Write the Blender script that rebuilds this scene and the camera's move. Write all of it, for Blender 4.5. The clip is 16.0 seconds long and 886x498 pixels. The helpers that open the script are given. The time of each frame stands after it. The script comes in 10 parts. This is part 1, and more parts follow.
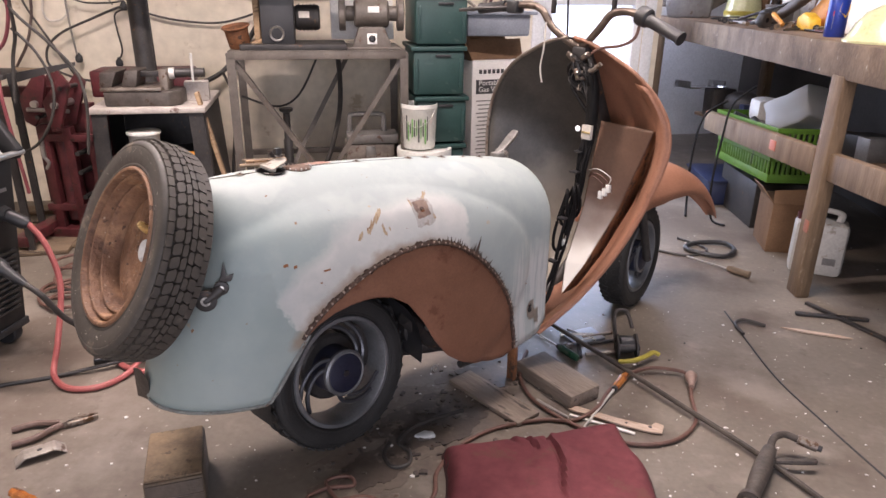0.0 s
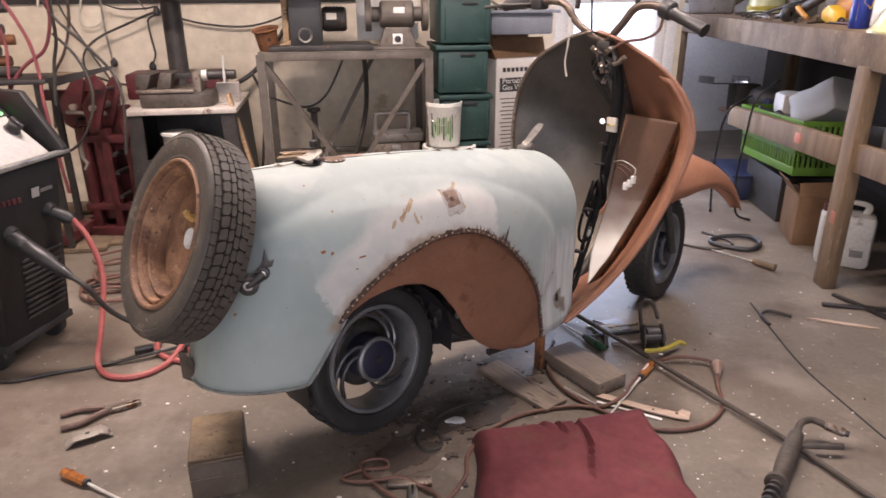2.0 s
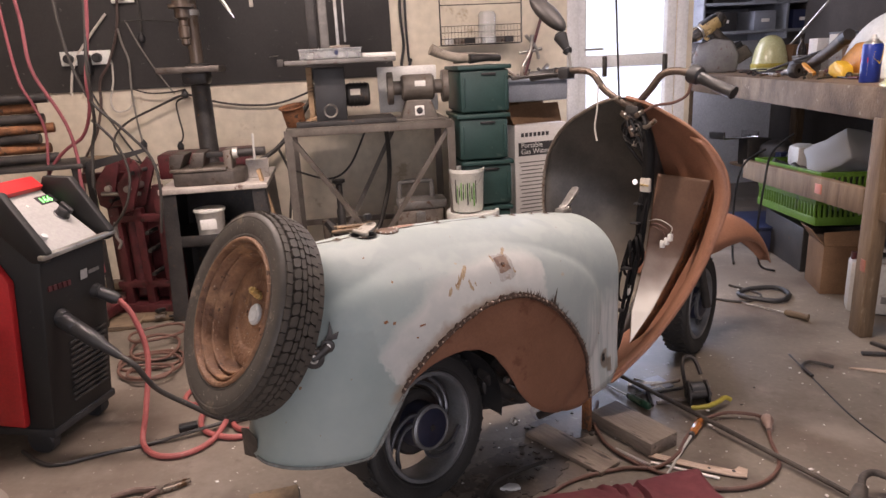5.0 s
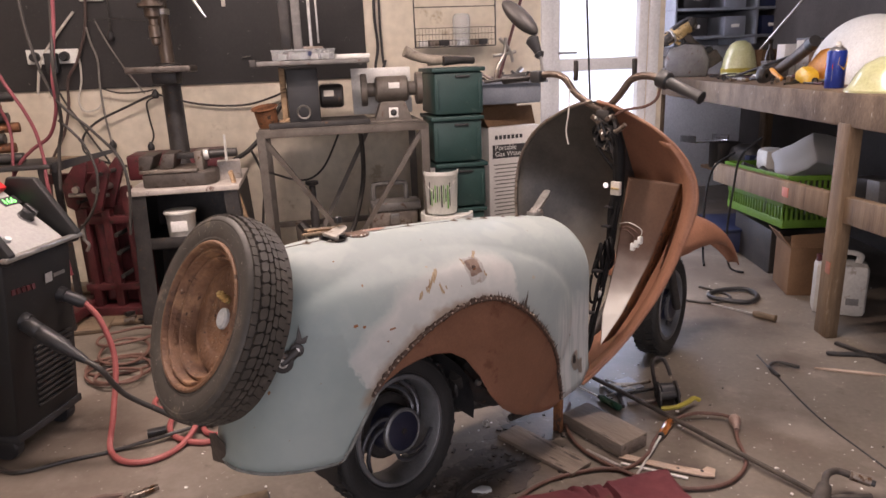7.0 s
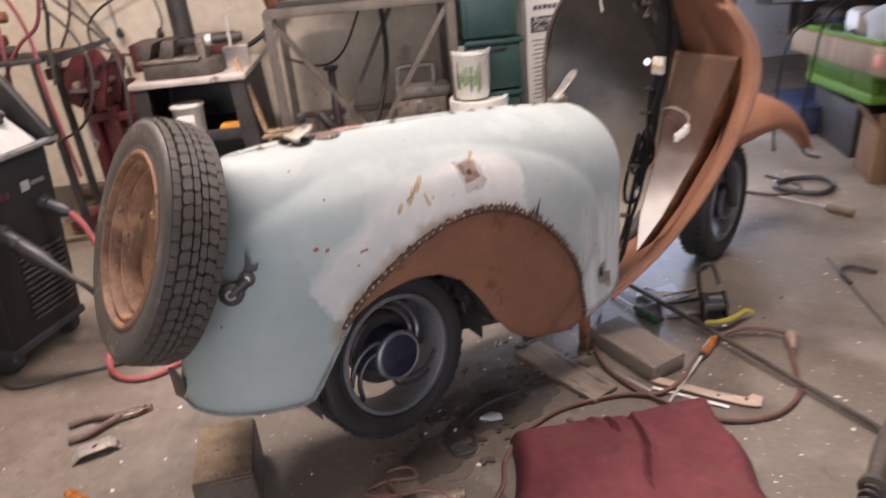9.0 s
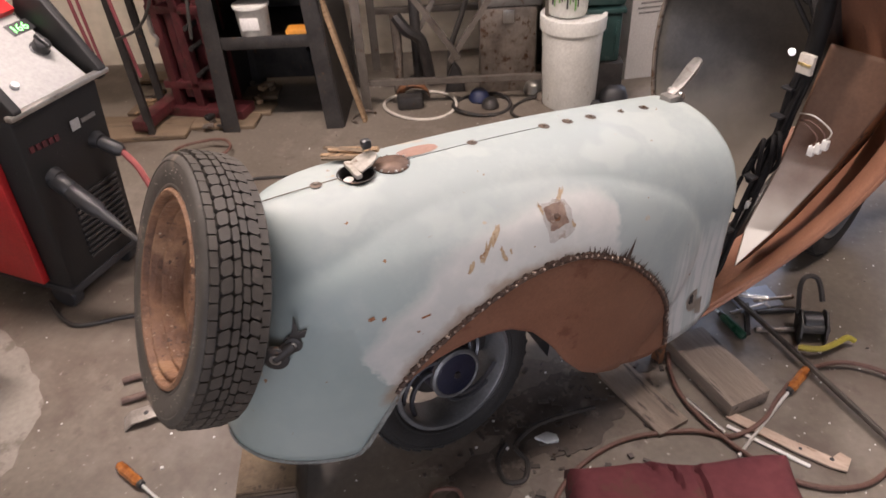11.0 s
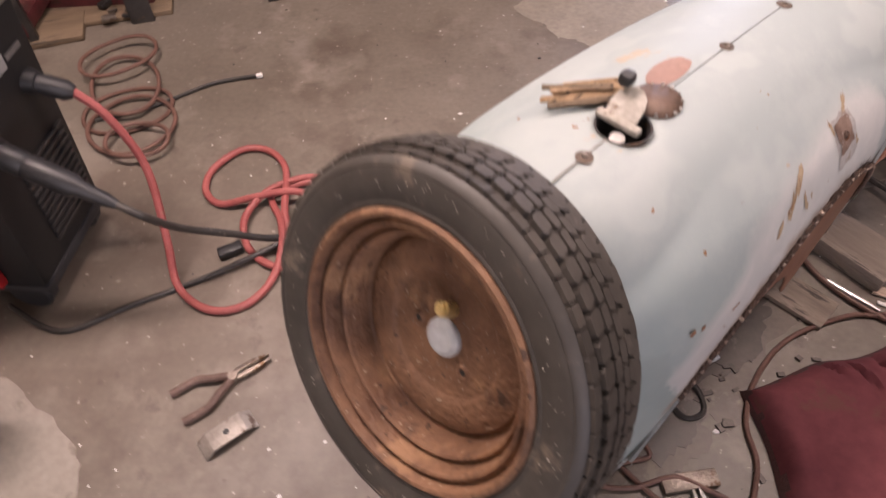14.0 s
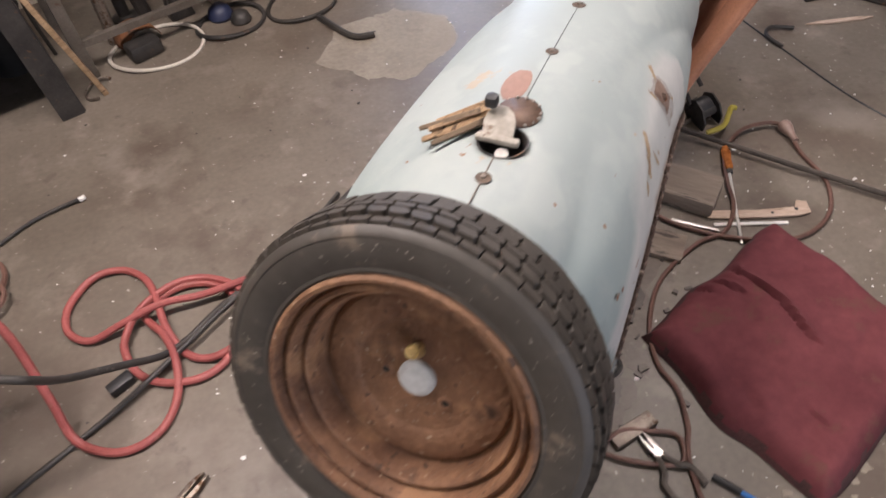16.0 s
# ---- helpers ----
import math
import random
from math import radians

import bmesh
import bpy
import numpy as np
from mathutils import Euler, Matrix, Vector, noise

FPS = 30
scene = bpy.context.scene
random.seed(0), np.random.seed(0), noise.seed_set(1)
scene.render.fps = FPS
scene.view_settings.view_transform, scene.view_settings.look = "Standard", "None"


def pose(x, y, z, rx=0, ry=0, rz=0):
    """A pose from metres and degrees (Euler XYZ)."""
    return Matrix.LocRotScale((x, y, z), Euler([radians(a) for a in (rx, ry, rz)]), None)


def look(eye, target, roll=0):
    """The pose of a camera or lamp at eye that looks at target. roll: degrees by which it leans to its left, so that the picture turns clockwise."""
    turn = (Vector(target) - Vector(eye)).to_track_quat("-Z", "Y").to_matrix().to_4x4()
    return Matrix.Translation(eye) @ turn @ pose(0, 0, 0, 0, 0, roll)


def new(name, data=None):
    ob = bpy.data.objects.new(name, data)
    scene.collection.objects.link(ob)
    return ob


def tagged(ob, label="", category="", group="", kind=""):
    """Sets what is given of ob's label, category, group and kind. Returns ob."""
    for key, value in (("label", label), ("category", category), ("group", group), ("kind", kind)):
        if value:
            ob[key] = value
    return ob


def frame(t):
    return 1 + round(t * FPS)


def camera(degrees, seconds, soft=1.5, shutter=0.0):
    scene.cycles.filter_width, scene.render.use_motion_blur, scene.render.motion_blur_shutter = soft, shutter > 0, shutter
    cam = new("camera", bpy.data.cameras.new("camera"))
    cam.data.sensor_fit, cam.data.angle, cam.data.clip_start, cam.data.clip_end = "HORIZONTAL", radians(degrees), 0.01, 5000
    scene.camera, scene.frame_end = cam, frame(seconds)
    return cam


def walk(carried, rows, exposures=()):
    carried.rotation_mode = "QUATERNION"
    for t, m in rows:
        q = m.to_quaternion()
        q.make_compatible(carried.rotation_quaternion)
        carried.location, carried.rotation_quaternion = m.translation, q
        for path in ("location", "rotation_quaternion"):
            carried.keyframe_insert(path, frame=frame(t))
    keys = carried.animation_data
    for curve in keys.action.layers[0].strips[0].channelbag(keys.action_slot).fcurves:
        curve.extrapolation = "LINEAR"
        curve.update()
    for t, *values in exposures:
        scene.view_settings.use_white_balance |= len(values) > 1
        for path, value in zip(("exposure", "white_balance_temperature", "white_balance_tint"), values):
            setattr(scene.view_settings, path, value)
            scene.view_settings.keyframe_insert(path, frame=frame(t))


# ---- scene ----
cam = camera(66.9, 16.0, shutter=0.4)
PATH = [
    (0, (-0.215, 2.109, 1.165), (-0.45, 3.96, 0.443), 0.7),
    (0.5, (-0.216, 2.101, 1.169), (-0.452, 3.964, 0.481), 1.1),
    (1, (-0.209, 2.071, 1.155), (-0.479, 3.951, 0.526), 1.0),
    (1.5, (-0.22, 2.045, 1.155), (-0.557, 3.916, 0.535), -0.0),
    (2, (-0.227, 2.046, 1.15), (-0.526, 3.89, 0.436), -0.4),
    (2.5, (-0.215, 2.03, 1.16), (-0.373, 3.903, 0.478), -0.9),
    (3, (-0.25, 2.003, 1.173), (-0.497, 3.878, 0.521), -1.7),
    (3.5, (-0.279, 1.996, 1.174), (-0.553, 3.894, 0.607), -2.3),
    (4, (-0.307, 1.973, 1.16), (-0.555, 3.888, 0.64), -3.6),
    (4.2, (-0.316, 1.979, 1.174), (-0.599, 3.885, 0.637), -4.0),
    (6.3, (-0.347, 2.011, 1.173), (-0.643, 3.916, 0.64), -1.5),
    (6.5, (-0.34, 2.006, 1.176), (-0.581, 3.923, 0.659), -1.7),
    (7, (-0.324, 2.006, 1.178), (-0.573, 3.916, 0.64), -2.3),
    (7.5, (-0.306, 2.034, 1.167), (-0.605, 3.902, 0.518), -2.6),
    (8, (-0.235, 2.129, 1.174), (-0.544, 3.96, 0.431), -3.6),
    (8.5, (-0.209, 2.195, 1.188), (-0.507, 4.025, 0.438), -3.9),
    (8.9, (-0.243, 2.28, 1.172), (-0.618, 4.062, 0.344), -5.1),
    (9, (-0.206, 2.307, 1.131), (-0.641, 4.063, 0.279), -5.5),
    (9.2, (-0.195, 2.41, 1.108), (-0.754, 4.105, 0.206), -6.2),
    (11.3, (-0.358, 2.646, 1.417), (-0.888, 4.031, 0.075), -3.8),
    (11.5, (-0.393, 2.65, 1.439), (-0.817, 3.994, 0.02), -1.0),
    (12, (-0.353, 2.594, 1.417), (-0.997, 3.904, 0.048), -3.0),
    (12.5, (-0.483, 2.594, 1.363), (-0.995, 3.803, -0.146), 0.2),
    (12.7, (-0.565, 2.599, 1.362), (-1.102, 3.816, -0.132), -1.9),
    (12.8, (-0.577, 2.575, 1.367), (-1.224, 3.784, -0.089), -4.9),
    (13, (-0.586, 2.566, 1.357), (-1.266, 3.731, -0.121), -5.9),
    (13.1, (-0.625, 2.552, 1.358), (-1.268, 3.732, -0.126), -2.9),
    (13.2, (-0.635, 2.573, 1.36), (-1.32, 3.725, -0.125), -4.0),
    (13.3, (-0.668, 2.598, 1.355), (-1.344, 3.739, -0.143), -3.6),
    (13.5, (-0.748, 2.654, 1.378), (-1.423, 3.831, -0.092), -4.9),
    (13.7, (-0.818, 2.777, 1.322), (-1.213, 4.045, -0.173), -1.1),
    (13.8, (-0.86, 2.848, 1.312), (-1.102, 4.073, -0.25), -0.9),
    (13.9, (-0.903, 2.89, 1.246), (-1.054, 4.116, -0.327), -1.9),
    (14, (-0.926, 2.912, 1.308), (-1.065, 4.131, -0.272), -3.2),
    (14.2, (-0.993, 2.947, 1.341), (-1.008, 4.082, -0.306), -3.4),
    (14.3, (-1.016, 2.939, 1.34), (-0.971, 4.067, -0.311), -2.8),
    (14.5, (-1.065, 2.897, 1.347), (-0.816, 4.06, -0.261), -1.0),
    (15, (-1.211, 2.77, 1.376), (-0.635, 3.902, -0.169), 2.6),
    (15.5, (-1.183, 2.791, 1.354), (-0.787, 4.062, -0.138), -6.5),
    (16, (-1.031, 2.899, 1.353), (-0.699, 4.143, -0.177), -5.4),
]
EXPOSURES = ((0.0, 0.34, 6350, 25), (1.0, 0.34, 6350, 25), (1.5, 0.12, 6550, 26), (2.0, 0.24, 6650, 26), (2.5, 0.30, 6550, 26), (3.5, 0.16, 6500, 26), (4.0, 0.02, 6700, 27), (6.5, -0.14, 6850, 28), (7.5, -0.12, 6800, 29), (8.0, 0.22, 6650, 27), (8.5, 0.33, 6500, 25), (9.5, 0.22, 6500, 24), (11.5, 0.0, 6500, 24), (12.0, 0.06, 6600, 25), (12.5, 0.05, 6450, 22), (13.5, 0.0, 6850, 30), (14.0, -0.05, 6800, 33), (14.5, -0.06, 6700, 26), (15.0, -0.08, 6550, 22), (15.5, -0.06, 6850, 24), (16.0, -0.10, 6300, 21))
walk(cam, [(t, look(eye, target, roll)) for t, eye, target, roll in PATH], EXPOSURES)

# ---- world, light, exposure ----
world = bpy.data.worlds.new("sky")
scene.world = world
world.use_nodes = True
wn = world.node_tree.nodes
sky = wn.new("ShaderNodeTexSky")
sky.sky_type, sky.sun_disc = "NISHITA", False
sky.sun_elevation, sky.sun_rotation = radians(40), radians(200)
world.node_tree.links.new(sky.outputs[0], wn["Background"].inputs[0])
wn["Background"].inputs[1].default_value = 0.12
DAYLIGHT, DOORLIGHT = 96.0, 27.0


def area_lamp(name, m, sx, sy, watts, colour):
    lamp = bpy.data.lights.new(name, "AREA")
    lamp.shape, lamp.size, lamp.size_y, lamp.energy, lamp.color = "RECTANGLE", sx, sy, watts, colour
    ob = new(name, lamp)
    ob.matrix_world = m
    return ob


# ---- materials ----
def material(name, dark, light, rough=0.6, metal=0.0, scale=8.0, bump=0.15, fine=60.0, spots=None, spot_size=30.0,
             spot_amount=0.3, rough_var=0.12, coat=0.0, stretch=(1, 1, 1), objects=False):
    """A two-scale surface: patches of dark and light, a fine grain, optional spots of a third colour, and relief."""
    m = bpy.data.materials.new(name)
    m.use_nodes = True
    t, n, l = m.node_tree, m.node_tree.nodes, m.node_tree.links
    b = n["Principled BSDF"]
    co = n.new("ShaderNodeTexCoord")
    mp = n.new("ShaderNodeMapping")
    mp.inputs["Scale"].default_value = stretch
    l.new(co.outputs["Object"], mp.inputs[0])
    big, grain = n.new("ShaderNodeTexNoise"), n.new("ShaderNodeTexNoise")
    big.inputs["Scale"].default_value, big.inputs["Detail"].default_value, big.inputs["Roughness"].default_value = scale, 6, 0.65
    grain.inputs["Scale"].default_value, grain.inputs["Detail"].default_value = fine, 3
    l.new(mp.outputs[0], big.inputs[0]), l.new(mp.outputs[0], grain.inputs[0])
    ramp = n.new("ShaderNodeValToRGB")
    ramp.color_ramp.elements[0].position, ramp.color_ramp.elements[1].position = 0.32, 0.68
    ramp.color_ramp.elements[0].color, ramp.color_ramp.elements[1].color = (*dark, 1), (*light, 1)
    l.new(big.outputs["Fac"], ramp.inputs[0])
    colour = ramp.outputs[0]
    mix = n.new("ShaderNodeMix")
    mix.data_type, mix.blend_type = "RGBA", "MULTIPLY"
    gr = n.new("ShaderNodeMapRange")
    gr.inputs["From Min"].default_value, gr.inputs["From Max"].default_value = 0.3, 0.7
    gr.inputs["To Min"].default_value, gr.inputs["To Max"].default_value = 0.88, 1.06
    l.new(grain.outputs["Fac"], gr.inputs[0])
    mix.inputs["Factor"].default_value = 1.0
    l.new(colour, mix.inputs["A"]), l.new(gr.outputs[0], mix.inputs["B"])
    colour = mix.outputs["Result"]
    if objects:
        info = n.new("ShaderNodeObjectInfo")
        v = n.new("ShaderNodeMapRange")
        v.inputs["To Min"].default_value, v.inputs["To Max"].default_value = 0.8, 1.15
        l.new(info.outputs["Random"], v.inputs[0])
        mv = n.new("ShaderNodeMix")
        mv.data_type, mv.blend_type = "RGBA", "MULTIPLY"
        mv.inputs["Factor"].default_value = 1.0
        l.new(colour, mv.inputs["A"]), l.new(v.outputs[0], mv.inputs["B"])
        colour = mv.outputs["Result"]
    if spots:
        sp = n.new("ShaderNodeTexNoise")
        sp.inputs["Scale"].default_value, sp.inputs["Detail"].default_value, sp.inputs["Roughness"].default_value = spot_size, 5, 0.7
        l.new(mp.outputs[0], sp.inputs[0])
        cut = n.new("ShaderNodeMapRange")
        edge = 0.68 - 0.3 * spot_amount
        cut.inputs["From Min"].default_value, cut.inputs["From Max"].default_value = edge, edge + 0.07
        l.new(sp.outputs["Fac"], cut.inputs[0])
        ms = n.new("ShaderNodeMix")
        ms.data_type = "RGBA"
        l.new(cut.outputs[0], ms.inputs["Factor"]), l.new(colour, ms.inputs["A"])
        ms.inputs["B"].default_value = (*spots, 1)
        colour = ms.outputs["Result"]
    l.new(colour, b.inputs["Base Color"])
    rr = n.new("ShaderNodeMapRange")
    rr.inputs["To Min"].default_value, rr.inputs["To Max"].default_value = max(rough - rough_var, 0.03), min(rough + rough_var, 1)
    l.new(big.outputs["Fac"], rr.inputs[0]), l.new(rr.outputs[0], b.inputs["Roughness"])
    b.inputs["Metallic"].default_value = metal
    b.inputs["Coat Weight"].default_value = coat
    if bump:
        add = n.new("ShaderNodeMath")
        add.operation = "ADD"
        l.new(grain.outputs["Fac"], add.inputs[0]), l.new(big.outputs["Fac"], add.inputs[1])
        bp = n.new("ShaderNodeBump")
        bp.inputs["Strength"].default_value, bp.inputs["Distance"].default_value = bump, 0.01
        l.new(add.outputs[0], bp.inputs["Height"]), l.new(bp.outputs[0], b.inputs["Normal"])
    return m


def glow(name, colour, strength):
    m = bpy.data.materials.new(name)
    m.use_nodes = True
    b = m.node_tree.nodes["Principled BSDF"]
    b.inputs["Base Color"].default_value = (*colour, 1)
    b.inputs["Emission Color"].default_value = (*colour, 1)
    b.inputs["Emission Strength"].default_value = strength
    return m


def clear(name, colour, rough=0.02, alpha=1.0):
    m = bpy.data.materials.new(name)
    m.use_nodes = True
    b = m.node_tree.nodes["Principled BSDF"]
    b.inputs["Base Color"].default_value = (*colour, 1)
    b.inputs["Roughness"].default_value = rough
    b.inputs["Transmission Weight"].default_value = alpha
    b.inputs["IOR"].default_value = 1.45
    return m


def worn_with_sheen(name, paint, bare, height, soft, metal, gloss):
    """A painted sheet, bare metal and coloured-in sheen below a height, softly ragged."""
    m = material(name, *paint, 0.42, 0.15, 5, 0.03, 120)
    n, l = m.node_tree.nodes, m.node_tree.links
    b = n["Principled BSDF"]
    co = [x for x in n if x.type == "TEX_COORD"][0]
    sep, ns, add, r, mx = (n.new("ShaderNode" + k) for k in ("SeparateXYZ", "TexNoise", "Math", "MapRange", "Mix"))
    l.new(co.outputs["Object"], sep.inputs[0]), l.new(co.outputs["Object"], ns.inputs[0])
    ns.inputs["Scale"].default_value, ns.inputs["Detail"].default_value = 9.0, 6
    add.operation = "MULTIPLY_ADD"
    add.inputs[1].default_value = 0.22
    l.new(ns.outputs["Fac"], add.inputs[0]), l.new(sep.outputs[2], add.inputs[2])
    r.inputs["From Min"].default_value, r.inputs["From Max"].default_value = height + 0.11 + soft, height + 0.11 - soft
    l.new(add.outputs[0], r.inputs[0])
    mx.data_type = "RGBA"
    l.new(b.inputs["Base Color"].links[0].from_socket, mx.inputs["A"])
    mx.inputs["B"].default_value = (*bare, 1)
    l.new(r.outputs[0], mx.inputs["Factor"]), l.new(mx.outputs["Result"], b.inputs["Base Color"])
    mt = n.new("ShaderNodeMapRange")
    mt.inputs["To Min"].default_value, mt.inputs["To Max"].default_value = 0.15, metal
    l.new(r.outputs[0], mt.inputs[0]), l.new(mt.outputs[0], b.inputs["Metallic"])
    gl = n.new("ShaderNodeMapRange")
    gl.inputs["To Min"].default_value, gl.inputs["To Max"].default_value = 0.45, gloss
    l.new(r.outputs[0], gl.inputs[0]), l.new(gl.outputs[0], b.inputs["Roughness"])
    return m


RUST = material("rusty steel", (0.10, 0.040, 0.018), (0.30, 0.125, 0.05), 0.75, 0.1, 14, 0.35, 120, (0.05, 0.028, 0.018), 26, 0.45)


def rim_rust():
    """Flaking orange-brown rust: broad stains, dark pits, bright scale and a little pale dust."""
    m = material("rusty painted rim", (0.105, 0.048, 0.026), (0.270, 0.145, 0.080), 0.66, 0.05, 9, 0.45, 120)
    n, l = m.node_tree.nodes, m.node_tree.links
    b = n["Principled BSDF"]
    co = [x for x in n if x.type == "TEX_COORD"][0]
    col = b.inputs["Base Color"].links[0].from_socket
    for scale, lo, hi, amount, colour, detail in ((20, 0.56, 0.66, 0.75, (0.330, 0.185, 0.098), 6), (16, 0.57, 0.66, 0.8, (0.070, 0.034, 0.021), 7),
                                                  (70, 0.66, 0.70, 0.85, (0.050, 0.026, 0.017), 3), (110, 0.70, 0.74, 0.8, (0.46, 0.36, 0.27), 2)):
        tx, r, mx = n.new("ShaderNodeTexNoise"), n.new("ShaderNodeMapRange"), n.new("ShaderNodeMix")
        tx.inputs["Scale"].default_value, tx.inputs["Detail"].default_value = scale, detail
        l.new(co.outputs["Object"], tx.inputs[0])
        r.inputs["From Min"].default_value, r.inputs["From Max"].default_value, r.inputs["To Max"].default_value = lo, hi, amount
        l.new(tx.outputs["Fac"], r.inputs[0])
        mx.data_type = "RGBA"
        l.new(r.outputs[0], mx.inputs["Factor"]), l.new(col, mx.inputs["A"])
        mx.inputs["B"].default_value = (*colour, 1)
        col = mx.outputs["Result"]
    l.new(col, b.inputs["Base Color"])
    return m


RIM_RUST = rim_rust()
PRIMER = material("red oxide primer", (0.235, 0.106, 0.062), (0.335, 0.158, 0.096), 0.55, 0.0, 6, 0.08, 150, (0.16, 0.07, 0.04), 18, 0.12)
PATCH = material("brown primed patch steel", (0.165, 0.076, 0.045), (0.226, 0.108, 0.066), 0.5, 0.1, 5, 0.05, 180, (0.13, 0.052, 0.03), 9, 0.3)
BARE = material("ground bare steel", (0.30, 0.28, 0.25), (0.46, 0.43, 0.39), 0.35, 0.7, 20, 0.1, 200)
RECESS_SHADE = material("black recess shade", (0.014, 0.012, 0.011), (0.030, 0.027, 0.023), 0.8, 0.0, 20, 0.1, 120)
SEAM = material("scorched brown weld seam", (0.030, 0.019, 0.014), (0.085, 0.048, 0.032), 0.6, 0.2, 40, 0.3, 160)
WELD_BEAD = material("ground weld bead", (0.16, 0.11, 0.085), (0.36, 0.285, 0.235), 0.5, 0.5, 60, 0.1, 200)
RUBBER = material("worn tyre rubber", (0.033, 0.029, 0.025), (0.068, 0.061, 0.053), 0.55, 0.0, 7, 0.10, 60, (0.130, 0.105, 0.082), 14, 0.30)
RUBBER_B = material("black scooter tyre rubber", (0.009, 0.009, 0.009), (0.021, 0.020, 0.019), 0.7, 0.0, 12, 0.2, 160)
BLACK = material("black plastic", (0.014, 0.014, 0.015), (0.028, 0.028, 0.03), 0.45, 0.0, 10, 0.08, 200)
CASE = material("matt black machine case", (0.005, 0.005, 0.005), (0.010, 0.009, 0.009), 0.6, 0.0, 12, 0.06, 200, (0.05, 0.044, 0.038), 40, 0.10)
TOOL_GREY = material("brown grey machine paint", (0.085, 0.072, 0.061), (0.155, 0.134, 0.115), 0.5, 0.2, 10, 0.12, 120, (0.08, 0.045, 0.028), 26, 0.25)
JUG = material("grimy white canister plastic", (0.36, 0.345, 0.315), (0.47, 0.455, 0.42), 0.5, 0.0, 8, 0.05, 100, (0.25, 0.22, 0.18), 14, 0.3)
LOOM = material("matt black cable loom", (0.004, 0.004, 0.004), (0.012, 0.011, 0.011), 0.7, 0.0, 14, 0.1, 200)
TREAD = material("dark tread rubber", (0.032, 0.027, 0.022), (0.067, 0.057, 0.047), 0.65, 0.0, 9, 0.1, 90, (0.075, 0.064, 0.053), 20, 0.25)
PALE_TOP = material("worn pale painted top", (0.34, 0.30, 0.27), (0.50, 0.46, 0.42), 0.5, 0.1, 10, 0.1, 120, (0.15, 0.10, 0.08), 24, 0.3)
DARK_CAST = material("brown grey casting", (0.060, 0.050, 0.044), (0.125, 0.108, 0.095), 0.5, 0.5, 14, 0.15, 120, (0.05, 0.03, 0.02), 26, 0.3)
BLACK_IRON = material("dark painted iron", (0.022, 0.021, 0.021), (0.055, 0.05, 0.047), 0.5, 0.3, 12, 0.15, 120, (0.10, 0.055, 0.03), 30, 0.22)
GREY_IRON = material("grey painted iron", (0.12, 0.115, 0.11), (0.20, 0.19, 0.18), 0.5, 0.3, 10, 0.12, 120, (0.09, 0.05, 0.03), 26, 0.25)
STEEL = material("worn steel", (0.32, 0.31, 0.29), (0.52, 0.50, 0.47), 0.35, 0.9, 14, 0.1, 150, (0.12, 0.08, 0.05), 30, 0.2)
DULL_STEEL = material("dull brown steel", (0.16, 0.13, 0.11), (0.30, 0.26, 0.22), 0.45, 0.7, 16, 0.2, 150, (0.10, 0.055, 0.03), 26, 0.4)
CHROME = material("chrome", (0.6, 0.6, 0.6), (0.75, 0.75, 0.75), 0.12, 1.0, 10, 0.0, 100)
BRASS = material("brass", (0.58, 0.42, 0.16), (0.76, 0.60, 0.30), 0.28, 0.7, 20, 0.05, 100)
GREY_CAP = material("grey plastic cap", (0.42, 0.45, 0.46), (0.52, 0.55, 0.56), 0.45, 0.0, 10, 0.05, 100)
ALLOY = material("brushed grey alloy", (0.060, 0.063, 0.072), (0.110, 0.114, 0.125), 0.38, 0.6, 12, 0.08, 150)
ALLOY_RING = material("machined alloy edge", (0.14, 0.145, 0.15), (0.22, 0.226, 0.235), 0.45, 0.5, 12, 0.1, 150)
HUB_BLUE = material("dark blue hub drum", (0.012, 0.014, 0.03), (0.022, 0.026, 0.05), 0.45, 0.2, 12, 0.1, 120)
RED = material("red painted steel", (0.42, 0.018, 0.02), (0.55, 0.03, 0.03), 0.4, 0.0, 6, 0.03, 120)
DARK_RED = material("old dark red paint", (0.045, 0.010, 0.012), (0.112, 0.024, 0.027), 0.45, 0.1, 12, 0.15, 120, (0.035, 0.016, 0.012), 20, 0.35)
PINK_LEAD = material("dusty red lead", (0.17, 0.040, 0.050), (0.26, 0.070, 0.080), 0.55, 0.0, 14, 0.08, 150)
PLUG_BROWN = material("dull brown clear plug", (0.17, 0.115, 0.095), (0.27, 0.19, 0.16), 0.4, 0.0, 20, 0.1, 120)
CLOUDY = clear("cloudy clear plastic", (0.40, 0.40, 0.39), 0.55, 0.55)
RED_HOSE = material("red rubber hose", (0.245, 0.056, 0.052), (0.345, 0.092, 0.084), 0.55, 0.0, 14, 0.08, 150, (0.28, 0.10, 0.08), 30, 0.2)
DARK_CABLE = material("dark cable sheath", (0.018, 0.016, 0.015), (0.04, 0.035, 0.03), 0.55, 0.0, 14, 0.1, 150, (0.10, 0.085, 0.07), 60, 0.2)
BROWN_CABLE = material("brown dusty cord", (0.095, 0.046, 0.034), (0.155, 0.080, 0.060), 0.6, 0.0, 20, 0.1, 150)
WHITE_CABLE = material("pale cable", (0.42, 0.39, 0.34), (0.58, 0.54, 0.48), 0.5, 0.0, 20, 0.05, 150)
OLD_WOOD = material("old dirty timber", (0.115, 0.080, 0.050), (0.20, 0.142, 0.090), 0.75, 0.0, 9, 0.3, 90, (0.065, 0.048, 0.035), 16, 0.30, stretch=(0.25, 2.2, 2.2))
